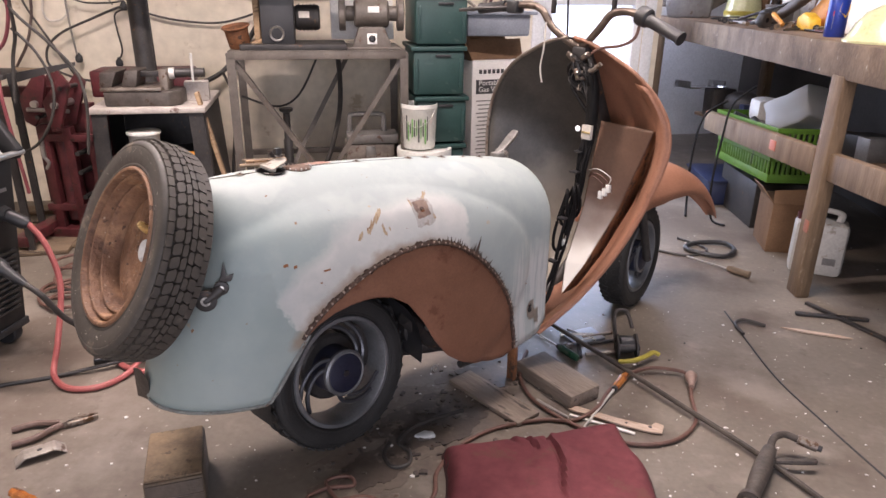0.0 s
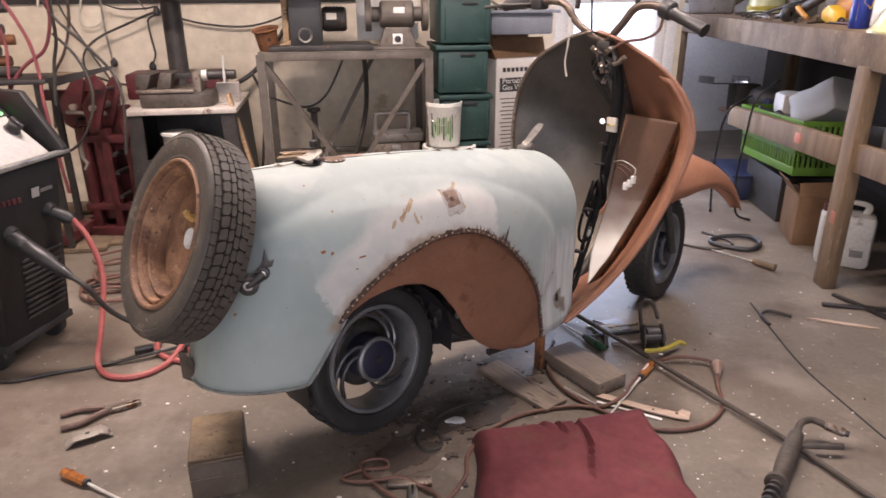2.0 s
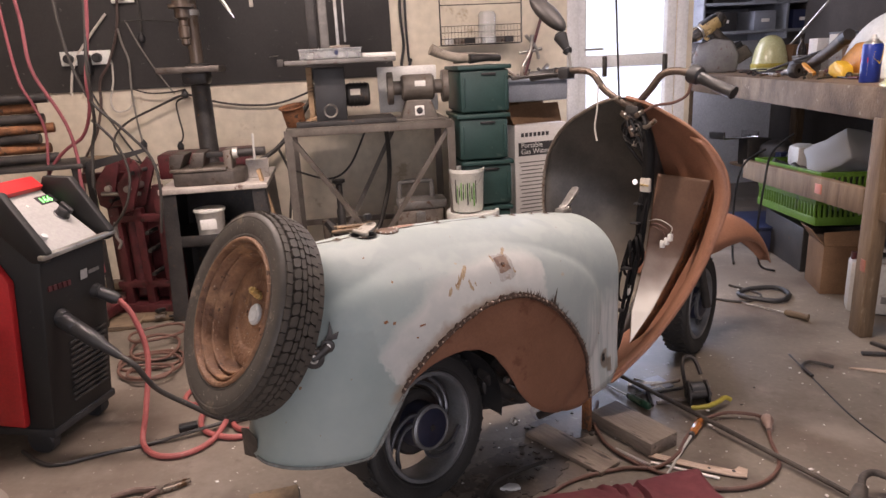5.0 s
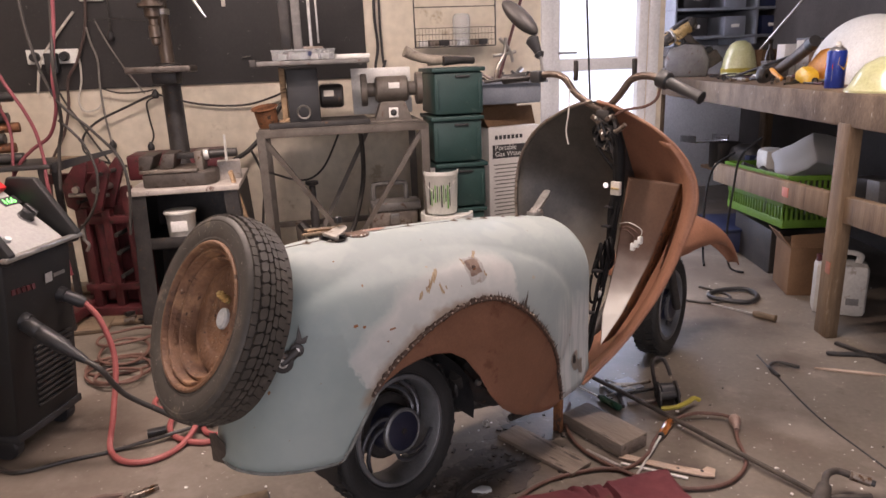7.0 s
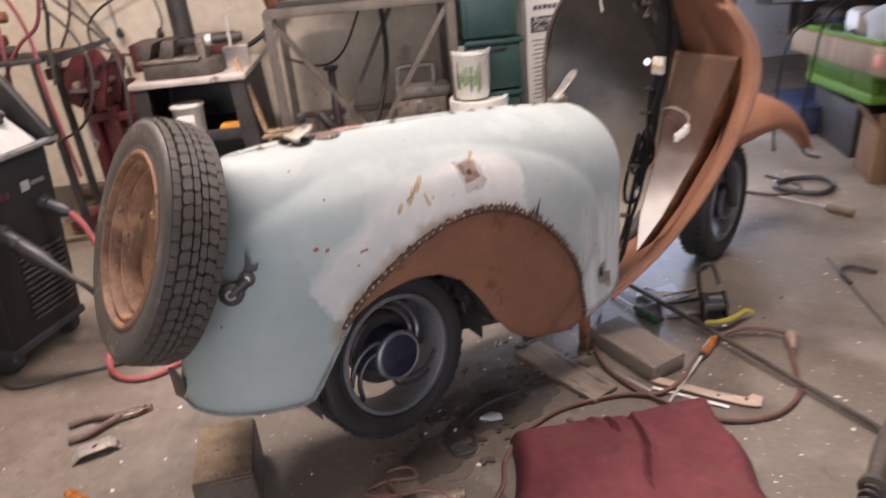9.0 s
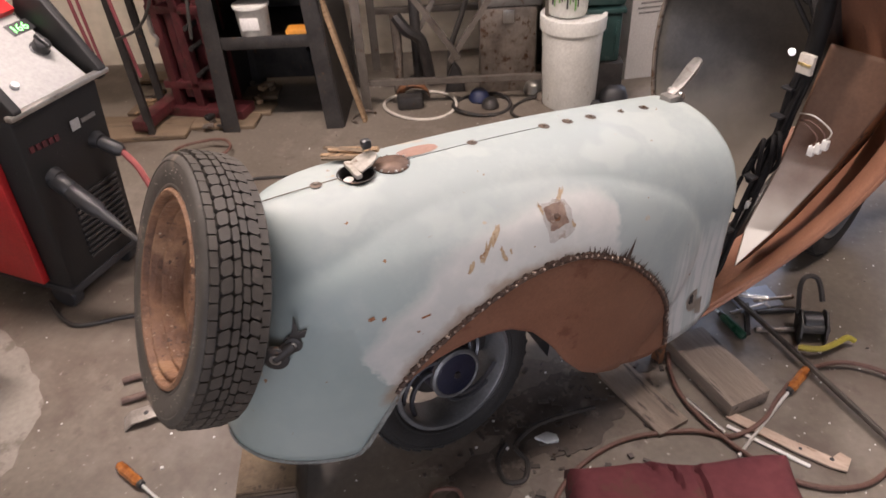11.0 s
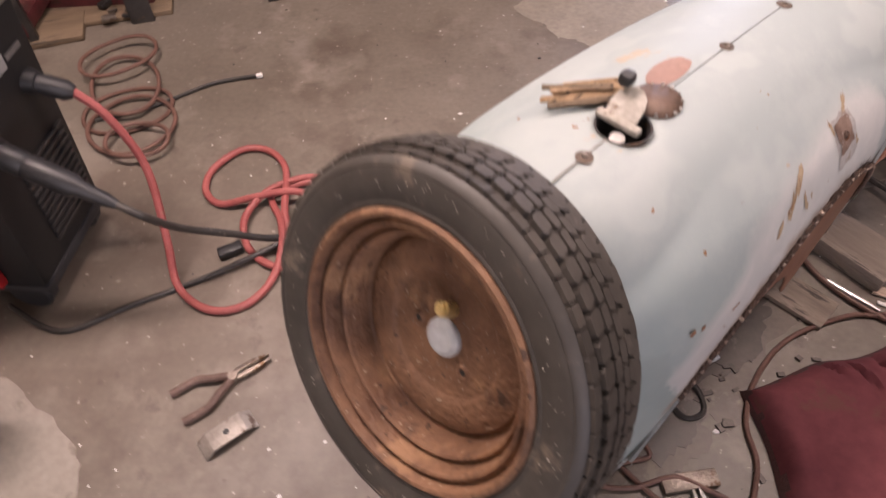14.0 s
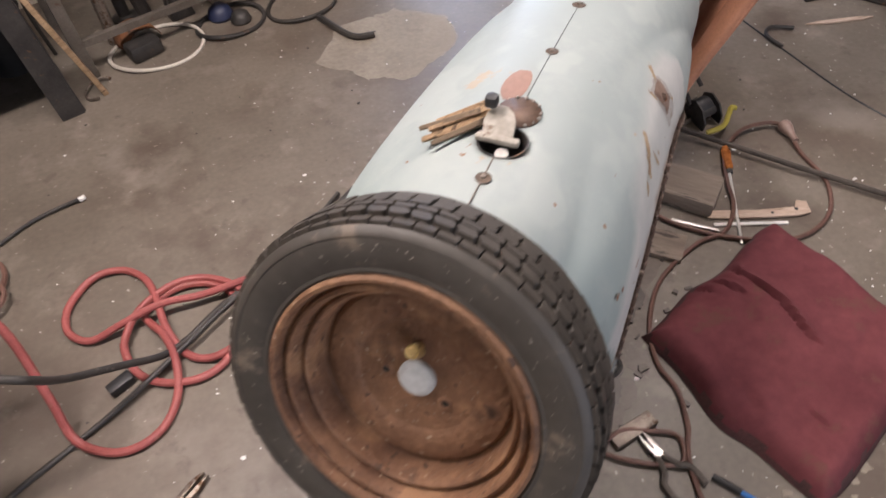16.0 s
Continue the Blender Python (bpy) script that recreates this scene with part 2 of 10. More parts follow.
BENCH_WOOD = material("stained bench timber", (0.112, 0.074, 0.047), (0.235, 0.163, 0.108), 0.6, 0.0, 7, 0.25, 70, (0.38, 0.31, 0.24), 30, 0.13, stretch=(1.5, 0.25, 1.5))
APRON = material("dark dripped bench apron", (0.072, 0.050, 0.034), (0.205, 0.150, 0.103), 0.75, 0.0, 7, 0.25, 80, (0.38, 0.33, 0.27), 22, 0.15, stretch=(1.1, 1.1, 0.75))
LEG_WOOD = material("bench leg timber", (0.098, 0.066, 0.042), (0.225, 0.158, 0.100), 0.7, 0.0, 6, 0.25, 70, (0.30, 0.24, 0.18), 22, 0.16, stretch=(2, 2, 0.3))
RAW_WOOD = material("split raw wood", (0.24, 0.155, 0.085), (0.44, 0.30, 0.18), 0.8, 0.0, 20, 0.4, 120, (0.09, 0.06, 0.035), 30, 0.4, stretch=(0.4, 3, 3))
DARK_BLOCK = material("dark brown timber", (0.052, 0.039, 0.029), (0.105, 0.080, 0.060), 0.7, 0.0, 8, 0.25, 80)
CARD = material("brown cardboard", (0.130, 0.076, 0.043), (0.190, 0.115, 0.067), 0.85, 0.0, 6, 0.08, 120)
CARD_WHITE = material("printed white carton", (0.62, 0.60, 0.57), (0.72, 0.70, 0.67), 0.7, 0.0, 4, 0.03, 120)
PAPER = material("white paper", (0.66, 0.65, 0.62), (0.76, 0.75, 0.72), 0.8, 0.0, 8, 0.05, 120)
PRINT = material("dark print", (0.03, 0.03, 0.032), (0.05, 0.05, 0.052), 0.7, 0.0, 10, 0.0, 100)
BIN_GREEN = material("dark green plastic bin", (0.010, 0.036, 0.033), (0.018, 0.053, 0.049), 0.5, 0.0, 6, 0.06, 100, (0.06, 0.09, 0.08), 14, 0.12)
CRATE_GREEN = material("bright green plastic crate", (0.062, 0.150, 0.016), (0.100, 0.205, 0.026), 0.5, 0.0, 8, 0.04, 100, (0.06, 0.09, 0.03), 12, 0.3)
GREY_PLASTIC = material("blue grey plastic tub", (0.16, 0.18, 0.215), (0.22, 0.24, 0.28), 0.5, 0.0, 8, 0.05, 100)
WHITE_PLASTIC = material("white plastic", (0.60, 0.60, 0.56), (0.72, 0.72, 0.68), 0.45, 0.0, 8, 0.05, 100, (0.45, 0.42, 0.36), 18, 0.18)
PAIL_GREEN = material("green stripes on pail", (0.10, 0.30, 0.06), (0.22, 0.45, 0.14), 0.5, 0.0, 40, 0.0, 100)
CLEAR_PLASTIC = clear("clear plastic", (0.85, 0.87, 0.88), 0.18, 0.75)
DRILL_YELLOW = material("dusty tan yellow tool plastic", (0.36, 0.230, 0.085), (0.58, 0.41, 0.18), 0.5, 0.0, 14, 0.08, 100, (0.13, 0.085, 0.05), 60, 0.40)
BRIGHT_STEEL = material("bright tool steel", (0.50, 0.49, 0.46), (0.66, 0.65, 0.62), 0.35, 0.25, 14, 0.05, 150)
FLAP_GREY = material("dirty grey flap plastic", (0.24, 0.22, 0.185), (0.36, 0.335, 0.29), 0.55, 0.0, 30, 0.1, 120, (0.14, 0.10, 0.07), 40, 0.3)
DUSTY_GRIP = material("dusty dark grip", (0.060, 0.050, 0.042), (0.125, 0.105, 0.088), 0.7, 0.1, 24, 0.12, 120)
DUSTY_BLACK = material("scuffed dusty black casing", (0.020, 0.018, 0.016), (0.050, 0.043, 0.036), 0.5, 0.1, 16, 0.15, 140, (0.21, 0.175, 0.14), 70, 0.38)
MAGENTA = material("magenta stripe", (0.38, 0.02, 0.09), (0.48, 0.04, 0.13), 0.4, 0.0, 8, 0.02, 100)
YELLOW = material("yellow plastic", (0.62, 0.36, 0.02), (0.75, 0.46, 0.04), 0.45, 0.0, 10, 0.05, 100, (0.25, 0.16, 0.05), 26, 0.16)
ORANGE = material("orange tool cover", (0.52, 0.21, 0.025), (0.66, 0.30, 0.05), 0.5, 0.0, 12, 0.08, 100, (0.20, 0.10, 0.03), 20, 0.25)
AMBER = material("amber clear handle", (0.19, 0.052, 0.012), (0.46, 0.175, 0.045), 0.2, 0.0, 40, 0.05, 100, coat=0.5)
YELLOW_TAPE = material("yellow strap", (0.30, 0.25, 0.035), (0.40, 0.34, 0.06), 0.55, 0.0, 10, 0.1, 100)
LENS_YELLOW = material("yellow green shell", (0.40, 0.41, 0.21), (0.53, 0.54, 0.33), 0.25, 0.0, 8, 0.03, 100, coat=0.4)
CAN_BLUE = material("blue can paint", (0.012, 0.03, 0.22), (0.02, 0.05, 0.30), 0.3, 0.1, 8, 0.0, 100)
BLUE = material("blue plastic", (0.02, 0.14, 0.42), (0.04, 0.20, 0.52), 0.4, 0.0, 8, 0.03, 100)
NAVY = material("dark blue plastic tub", (0.008, 0.013, 0.042), (0.014, 0.022, 0.066), 0.5, 0.0, 8, 0.05, 100)
GREEN_HANDLE = material("green clear handle", (0.01, 0.05, 0.028), (0.02, 0.08, 0.045), 0.3, 0.0, 10, 0.03, 100)
BOTTLE = material("dark bottle glass", (0.012, 0.007, 0.004), (0.02, 0.012, 0.008), 0.1, 0.0, 10, 0.0, 100)
CUSHION = material("maroon cushion cloth", (0.110, 0.030, 0.036), (0.165, 0.050, 0.056), 0.95, 0.0, 6, 0.10, 40, (0.125, 0.050, 0.045), 7, 0.36)
CUSHION_EDGE = material("dark brown cushion edge", (0.045, 0.024, 0.022), (0.10, 0.036, 0.036), 0.95, 0.0, 18, 0.3, 200)
CLOTH = material("pale cloth sheet", (0.46, 0.48, 0.43), (0.58, 0.59, 0.54), 0.7, 0.0, 5, 0.05, 160)
WALL_PAINT = material("cream painted wall", (0.55, 0.485, 0.385), (0.67, 0.61, 0.505), 0.75, 0.0, 1.3, 0.03, 18, (0.40, 0.335, 0.245), 3.2, 0.22)
BOARD = material("black tool board", (0.020, 0.018, 0.018), (0.036, 0.033, 0.032), 0.65, 0.0, 3, 0.06, 90, (0.30, 0.28, 0.26), 34, 0.05)
WHITE_PAINT = material("white frame paint", (0.60, 0.61, 0.62), (0.70, 0.71, 0.72), 0.5, 0.0, 4, 0.04, 80)
CEILING = material("white ceiling board", (0.62, 0.61, 0.58), (0.70, 0.69, 0.66), 0.9, 0.0, 2, 0.03, 60)
BRICK_DARK = material("dark far wall", (0.040, 0.035, 0.032), (0.076, 0.068, 0.062), 0.8, 0.0, 3, 0.1, 60)
SHELF_GREY = material("blue grey steel shelving", (0.15, 0.165, 0.19), (0.22, 0.24, 0.27), 0.5, 0.2, 5, 0.05, 80)
WELDER_GREY = material("pale control panel", (0.27, 0.267, 0.26), (0.34, 0.336, 0.328), 0.5, 0.0, 6, 0.01, 100)
LED = glow("green digits", (0.15, 0.95, 0.2), 3.0)
PANE = glow("bright frosted pane", (0.76, 0.87, 1.0), 1.15)
TUBE = glow("lamp tube", (1.0, 0.95, 0.86), 9.0)
DOT = glow("small white glowing dot", (1, 1, 1), 0.8)
CONCRETE = None


def concrete():
    """Worn grey-brown garage slab: broad stains, trowel mottling, dark oil blots and pale paint drips."""
    m = material("garage concrete", (0.112, 0.093, 0.073), (0.203, 0.175, 0.143), 0.5, 0.0, 1.1, 0.045, 60)
    t, n, l = m.node_tree, m.node_tree.nodes, m.node_tree.links
    b = n["Principled BSDF"]
    co = [x for x in n if x.type == "TEX_COORD"][0]
    col = b.inputs["Base Color"].links[0].from_socket

    def blots(scale, lo, hi, colour, amount, col, detail=4.0):
        tx = n.new("ShaderNodeTexNoise")
        tx.inputs["Scale"].default_value, tx.inputs["Detail"].default_value, tx.inputs["Roughness"].default_value = scale, detail, 0.6
        l.new(co.outputs["Object"], tx.inputs[0])
        r = n.new("ShaderNodeMapRange")
        r.inputs["From Min"].default_value, r.inputs["From Max"].default_value, r.inputs["To Max"].default_value = lo, hi, amount
        l.new(tx.outputs["Fac"], r.inputs[0])
        mx = n.new("ShaderNodeMix")
        mx.data_type = "RGBA"
        l.new(r.outputs[0], mx.inputs["Factor"]), l.new(col, mx.inputs["A"])
        mx.inputs["B"].default_value = (*colour, 1)
        return mx.outputs["Result"]

    col = blots(0.9, 0.50, 0.64, (0.095, 0.068, 0.052), 0.65, col, 7)
    col = blots(2.4, 0.53, 0.66, (0.085, 0.062, 0.048), 0.80, col, 6)
    col = blots(1.7, 0.57, 0.66, (0.270, 0.240, 0.206), 0.45, col, 8)
    col = blots(6.0, 0.57, 0.70, (0.280, 0.243, 0.206), 0.45, col, 7)
    col = blots(13.0, 0.62, 0.70, (0.085, 0.064, 0.052), 0.55, col, 5)
    col = blots(26.0, 0.68, 0.72, (0.095, 0.072, 0.058), 0.5, col)
    col = blots(60.0, 0.70, 0.73, (0.44, 0.41, 0.38), 0.6, col, 2)
    l.new(col, b.inputs["Base Color"])
    return m


CONCRETE = concrete()
CONCRETE_PALE = material("pale dried cement spill", (0.205, 0.176, 0.140), (0.275, 0.243, 0.198), 0.75, 0.0, 6, 0.15, 60, (0.20, 0.17, 0.14), 9, 0.3)
CONCRETE_PATCH = material("pale patch concrete", (0.205, 0.181, 0.153), (0.280, 0.252, 0.217), 0.55, 0.0, 3, 0.05, 60, (0.150, 0.128, 0.104), 5, 0.45)

for dull in (LOOM, BENCH_WOOD, APRON, LEG_WOOD, CRATE_GREEN, CARD, CUSHION):
    dull.node_tree.nodes["Principled BSDF"].inputs["Specular IOR Level"].default_value = 0.18


# ---- mesh helpers ----
def link(name, bm, mat, parent=None, label="", flat=False, angle=38):
    me = bpy.data.meshes.new(name)
    bmesh.ops.recalc_face_normals(bm, faces=bm.faces)
    bm.to_mesh(me)
    bm.free()
    for one in mat if isinstance(mat, (list, tuple)) else (mat,):
        me.materials.append(one)
    if not flat:
        for p in me.polygons:
            p.use_smooth = True
        me.set_sharp_from_angle(angle=radians(angle))
    ob = new(name, me)
    if parent is not None:
        ob.parent = parent
    if label:
        ob["label"] = label
    return ob


def part(name, bm, material, parent, label=""):
    return link(name, bm, material, parent, label)


def thing(name, label, category, m=None, group=""):
    ob = new(name)
    ob.empty_display_size = 0.05
    if m is not None:
        ob.matrix_world = m
    return tagged(ob, label, category, group)


def solo(name, bm, mat, label, category, m=None, group="", kind=""):
    ob = link(name, bm, mat)
    if m is not None:
        ob.matrix_world = m
    return tagged(ob, label, category, group, kind)


def box(bm, c, s, bevel=0.004, m=None, seg=2):
    r = bmesh.ops.create_cube(bm, size=1.0)
    vs = r["verts"]
    bmesh.ops.scale(bm, vec=s, verts=vs)
    if bevel:
        es = list({e for v in vs for e in v.link_edges})
        g = bmesh.ops.bevel(bm, geom=es, offset=min(bevel, min(s) * 0.45), segments=seg, affect="EDGES", profile=0.5)
        vs = list({v for f in g["faces"] for v in f.verts} | {v for v in vs if v.is_valid})
    t = Matrix.Translation(c)
    bmesh.ops.transform(bm, matrix=(m @ t) if m is not None else t, verts=vs)
    return vs


def boxm(c, s, bevel=0.004, m=None):
    bm = bmesh.new()
    box(bm, c, s, bevel, m)
    return bm


def rod(bm, a, b, r, r2=None, seg=12, caps=True):
    a, b = Vector(a), Vector(b)
    d = b - a
    rot = d.to_track_quat("Z", "Y").to_matrix().to_4x4()
    m = Matrix.Translation((a + b) / 2) @ rot
    return bmesh.ops.create_cone(bm, cap_ends=caps, segments=seg, radius1=r, radius2=r if r2 is None else r2, depth=d.length, matrix=m)["verts"]


def rodm(a, b, r, r2=None, seg=12):
    bm = bmesh.new()
    rod(bm, a, b, r, r2, seg)
    return bm


def smooth_line(pts, res=6, closed=False):
    pts = [Vector(p) for p in pts]
    n, out = len(pts), []
    for i in range(n if closed else n - 1):
        if closed:
            p0, p1, p2, p3 = (pts[(i + k) % n] for k in (-1, 0, 1, 2))
        else:
            p0, p1, p2, p3 = pts[max(i - 1, 0)], pts[i], pts[i + 1], pts[min(i + 2, n - 1)]
        for k in range(res):
            t = k / res
            out.append(0.5 * (2 * p1 + (p2 - p0) * t + (2 * p0 - 5 * p1 + 4 * p2 - p3) * t * t + (3 * p1 - p0 - 3 * p2 + p3) * t ** 3))
    if not closed:
        out.append(pts[-1])
    return out


def tube(bm, pts, r, seg=8, res=6, closed=False, smooth=True, taper=None):
    """A round tube along a line of points."""
    line = smooth_line(pts, res, closed) if smooth else [Vector(p) for p in pts]
    rings, up = [], None
    n = len(line)
    for i, p in enumerate(line):
        d = (line[(i + 1) % n] - line[i - 1]) if closed else (line[min(i + 1, n - 1)] - line[max(i - 1, 0)])
        d.normalize()
        if up is None:
            up = d.orthogonal().normalized()
        up = (up - d * up.dot(d))
        up = up.normalized() if up.length > 1e-6 else d.orthogonal().normalized()
        side = d.cross(up)
        rr = r * (taper(i / (n - 1)) if taper else 1)
        rings.append([bm.verts.new(p + rr * (math.cos(a) * up + math.sin(a) * side)) for a in (2 * math.pi * k / seg for k in range(seg))])
    for i in range(n if closed else n - 1):
        a, b = rings[i], rings[(i + 1) % n]
        for k in range(seg):
            bm.faces.new((a[k], a[(k + 1) % seg], b[(k + 1) % seg], b[k]))
    if not closed:
        bm.faces.new(rings[0]), bm.faces.new(rings[-1])
    return bm


def tubem(pts, r, **kw):
    return tube(bmesh.new(), pts, r, **kw)


def lathe(bm, profile, seg=48, m=None, arc=2 * math.pi, start=0.0, closed=False):
    """Turns a profile of (radius, height) about the local z axis."""
    full = abs(arc - 2 * math.pi) < 1e-6
    count = seg if full else seg + 1
    rings = []
    for i in range(count):
        a = start + arc * i / seg
        ring = []
        for r, h in profile:
            co = Vector((r * math.cos(a), r * math.sin(a), h))
            ring.append(bm.verts.new(m @ co if m is not None else co))
        rings.append(ring)
    k = len(profile)
    for i in range(seg):
        a, b = rings[i], rings[(i + 1) % count]
        for j in range(k if closed else k - 1):
            f = (a[j], b[j], b[(j + 1) % k], a[(j + 1) % k])
            bm.faces.new(f)
    bmesh.ops.remove_doubles(bm, verts=[v for r in rings for v in r], dist=1e-5)
    return bm


def lathem(profile, seg=48, m=None, **kw):
    return lathe(bmesh.new(), profile, seg, m, **kw)


def grid(bm, rows, flip=False):
    """Skins a grid of points; returns the vertices row by row."""
    vs = [[bm.verts.new(p) for p in row] for row in rows]
    for a, b in zip(vs, vs[1:]):
        for i in range(len(a) - 1):
            try:
                bm.faces.new((a[i], a[i + 1], b[i + 1], b[i]))
            except ValueError:
                pass
    return vs


def prism(bm, outline, z0, z1, m=None, bevel=0.0):
    lo = [bm.verts.new((x, y, z0)) for x, y in outline]
    hi = [bm.verts.new((x, y, z1)) for x, y in outline]
    fs = [bm.faces.new(lo), bm.faces.new(hi)]
    n = len(outline)
    for i in range(n):
        fs.append(bm.faces.new((lo[i], lo[(i + 1) % n], hi[(i + 1) % n], hi[i])))
    vs = lo + hi
    if bevel:
        es = list({e for f in fs for e in f.edges})
        bmesh.ops.recalc_face_normals(bm, faces=fs)
        g = bmesh.ops.bevel(bm, geom=es, offset=bevel, segments=2, affect="EDGES", profile=0.5)
        vs = list({v for f in g["faces"] for v in f.verts} | {v for v in vs if v.is_valid})
    if m is not None:
        bmesh.ops.transform(bm, matrix=m, verts=vs)
    return bm


def prismm(outline, z0, z1, m=None, bevel=0.0):
    return prism(bmesh.new(), outline, z0, z1, m, bevel)


def solid(ob, t, offset=-1.0):
    mod = ob.modifiers.new("thickness", "SOLIDIFY")
    mod.thickness, mod.offset = t, offset
    return ob


def axis_to(p, d, spin=0.0):
    """A pose at p whose local z points along d."""
    return Matrix.Translation(p) @ Vector(d).to_track_quat("Z", "Y").to_matrix().to_4x4() @ pose(0, 0, 0, 0, 0, spin)


def words(name, text, size, mat, parent, m, label=""):
    """Lettering as a thin mesh in the built-in font."""
    cu = bpy.data.curves.new(name, "FONT")
    cu.body, cu.size, cu.extrude = text, size, 0.0004
    ob = new(name, cu)
    me = bpy.data.meshes.new_from_object(ob.evaluated_get(bpy.context.evaluated_depsgraph_get()))
    bpy.data.objects.remove(ob)
    bpy.data.curves.remove(cu)
    me.materials.clear()
    me.materials.append(mat)
    o = new(name, me)
    o.parent = parent
    o.matrix_local = m
    if label:
        o["label"] = label
    return o


# ---- the room: u runs along the back wall, d is the distance in front of it ----
YAW = 18.0
CORNER = Matrix.Translation((0.42, 6.60, 0)) @ pose(0, 0, 0, 0, 0, YAW)


def room(u, d, z=0.0, turn=0.0):
    return CORNER @ pose(u, -d, z, 0, 0, turn)


# the bench side: y runs along the bench front, x goes from it to the side wall
BENCH = pose(0.915, 4.75, 0, 0, 0, 4.7)


def bench_at(x, y, z=0.0, turn=0.0):
    return BENCH @ pose(x, y, z, 0, 0, turn)

# ---- floor, walls, ceiling ----
bm = bmesh.new()
bmesh.ops.create_grid(bm, x_segments=60, y_segments=60, size=7.0)
for v in bm.verts:
    v.co.z = 0.0012 * noise.noise(v.co * 1.3)
solo("floor", bm, CONCRETE, "worn grey-brown concrete garage floor with stains and chips", "floor", pose(-0.8, 3.2, 0), kind="structure")

bm = bmesh.new()
DOOR_L, DOOR_R = -0.62, 0.03
for u0, u1, z0, z1 in ((-4.7, DOOR_L, -0.02, 2.6), (DOOR_R, 0.14, -0.02, 2.6), (DOOR_L, DOOR_R, 2.12, 2.6)):
    box(bm, ((u0 + u1) / 2, 0.075, (z0 + z1) / 2), (u1 - u0, 0.15, z1 - z0), 0)
solo("wall_back", bm, WALL_PAINT, "cream painted masonry back wall with scuffs", "wall", CORNER, kind="structure")
bm = bmesh.new()
for y0, y1, z0, z1 in ((0.15, 0.33, -0.02, 2.6), (1.13, 1.32, -0.02, 2.6), (0.33, 1.13, -0.02, 1.0), (0.33, 1.13, 2.05, 2.6)):
    box(bm, (0.065, (y0 + y1) / 2, (z0 + z1) / 2), (0.15, y1 - y0, z1 - z0), 0)
box(bm, (1.30, 1.395, 1.29), (2.62, 0.15, 2.62), 0)
solo("wall_recess", bm, WHITE_PAINT, "pale painted walls of the recess behind the workbench", "wall", CORNER, kind="structure")
bm = boxm((-4.6 - 0.075, -4.0, 1.29), (0.15, 9.0, 2.62), 0)
solo("wall_left", bm, WALL_PAINT, "cream painted side wall of the garage", "wall", CORNER, kind="structure")
bm = boxm((0.95 + 0.075, -0.75, 1.29), (0.15, 9.5, 2.62), 0)
solo("wall_right", bm, BRICK_DARK, "dark side wall behind the workbench", "wall", BENCH, kind="structure")
bm = bmesh.new()
for u0, u1, z0, z1 in ((-4.7, -3.9, -0.02, 2.6), (0.2, 3.0, -0.02, 2.6), (-3.9, 0.2, 2.2, 2.6)):
    box(bm, ((u0 + u1) / 2, -7.2, (z0 + z1) / 2), (u1 - u0, 0.15, z1 - z0), 0)
solo("wall_front", bm, WALL_PAINT, "garage front wall round the open vehicle door", "wall", CORNER, kind="structure")
bm = boxm((-0.8, 3.2, 2.62), (13, 13, 0.08), 0)
solo("ceiling", bm, CEILING, "white boarded garage ceiling", "ceiling", kind="structure")
bm = bmesh.new()
bmesh.ops.create_grid(bm, x_segments=2, y_segments=2, size=30.0)
solo("ground", bm, BRICK_DARK, "paved yard outside the garage", "ground", pose(0, 0, -0.05), kind="structure")

# black board on the back wall
solo("tool_board", boxm((-3.22, -0.008, 1.85), (2.9, 0.012, 1.49), 0.002), BOARD, "matt black painted tool board fixed to the cream wall", "board", CORNER, kind="structure")

# unseen small window and lamp, added to brighten the recess beside the door
window = tagged(new("added_window"), "unseen white framed window added to light the recess", "window", kind="structure")
window.matrix_world = CORNER
bm = bmesh.new()
for y, z, sy, sz in ((0.355, 1.525, 0.05, 1.05), (1.105, 1.525, 0.05, 1.05), (0.73, 1.025, 0.70, 0.05), (0.73, 2.025, 0.70, 0.05)):
    box(bm, (0.065, y, z), (0.07, sy, sz), 0.004)
part("window_frame", bm, WHITE_PAINT, window)
part("pane", boxm((0.055, 0.73, 1.525), (0.008, 0.698, 0.948), 0), PANE, window, "bright frosted glass pane")
area_lamp("recess_window_daylight", room(0.11, -0.73, 1.525) @ pose(0, 0, 0, 0, -90, 0), 0.9, 0.66, 16.0, (0.80, 0.86, 1.0))

# glazed door
door = tagged(new("door_1"), "white framed glazed door with bright frosted panes", "door", kind="structure")
door.matrix_world = CORNER
bm = bmesh.new()
w, mid = DOOR_R - DOOR_L, (DOOR_L + DOOR_R) / 2
for c, s in (((DOOR_L + 0.03, 0.05, 1.06), (0.06, 0.09, 2.12)), ((DOOR_R - 0.03, 0.05, 1.06), (0.06, 0.09, 2.12)), ((mid, 0.05, 2.08), (w - 0.12, 0.09, 0.08)),
             ((mid, 0.05, 1.125), (w - 0.12, 0.07, 0.075)), ((mid, 0.05, 0.12), (w - 0.12, 0.07, 0.24))):
    box(bm, c, s, 0.006)
part("door_frame", bm, WHITE_PAINT, door)
for z0, z1 in ((1.1645, 2.037), (0.243, 1.085)):
    part("pane", boxm((mid, 0.06, (z0 + z1) / 2), (w - 0.124, 0.008, z1 - z0), 0), PANE, door, "bright frosted glass pane")
part("door_handle", rodm((DOOR_L + 0.04, -0.02, 1.20), (DOOR_L + 0.16, -0.02, 1.20), 0.007), STEEL, door, "steel lever handle")
bm = bmesh.new()
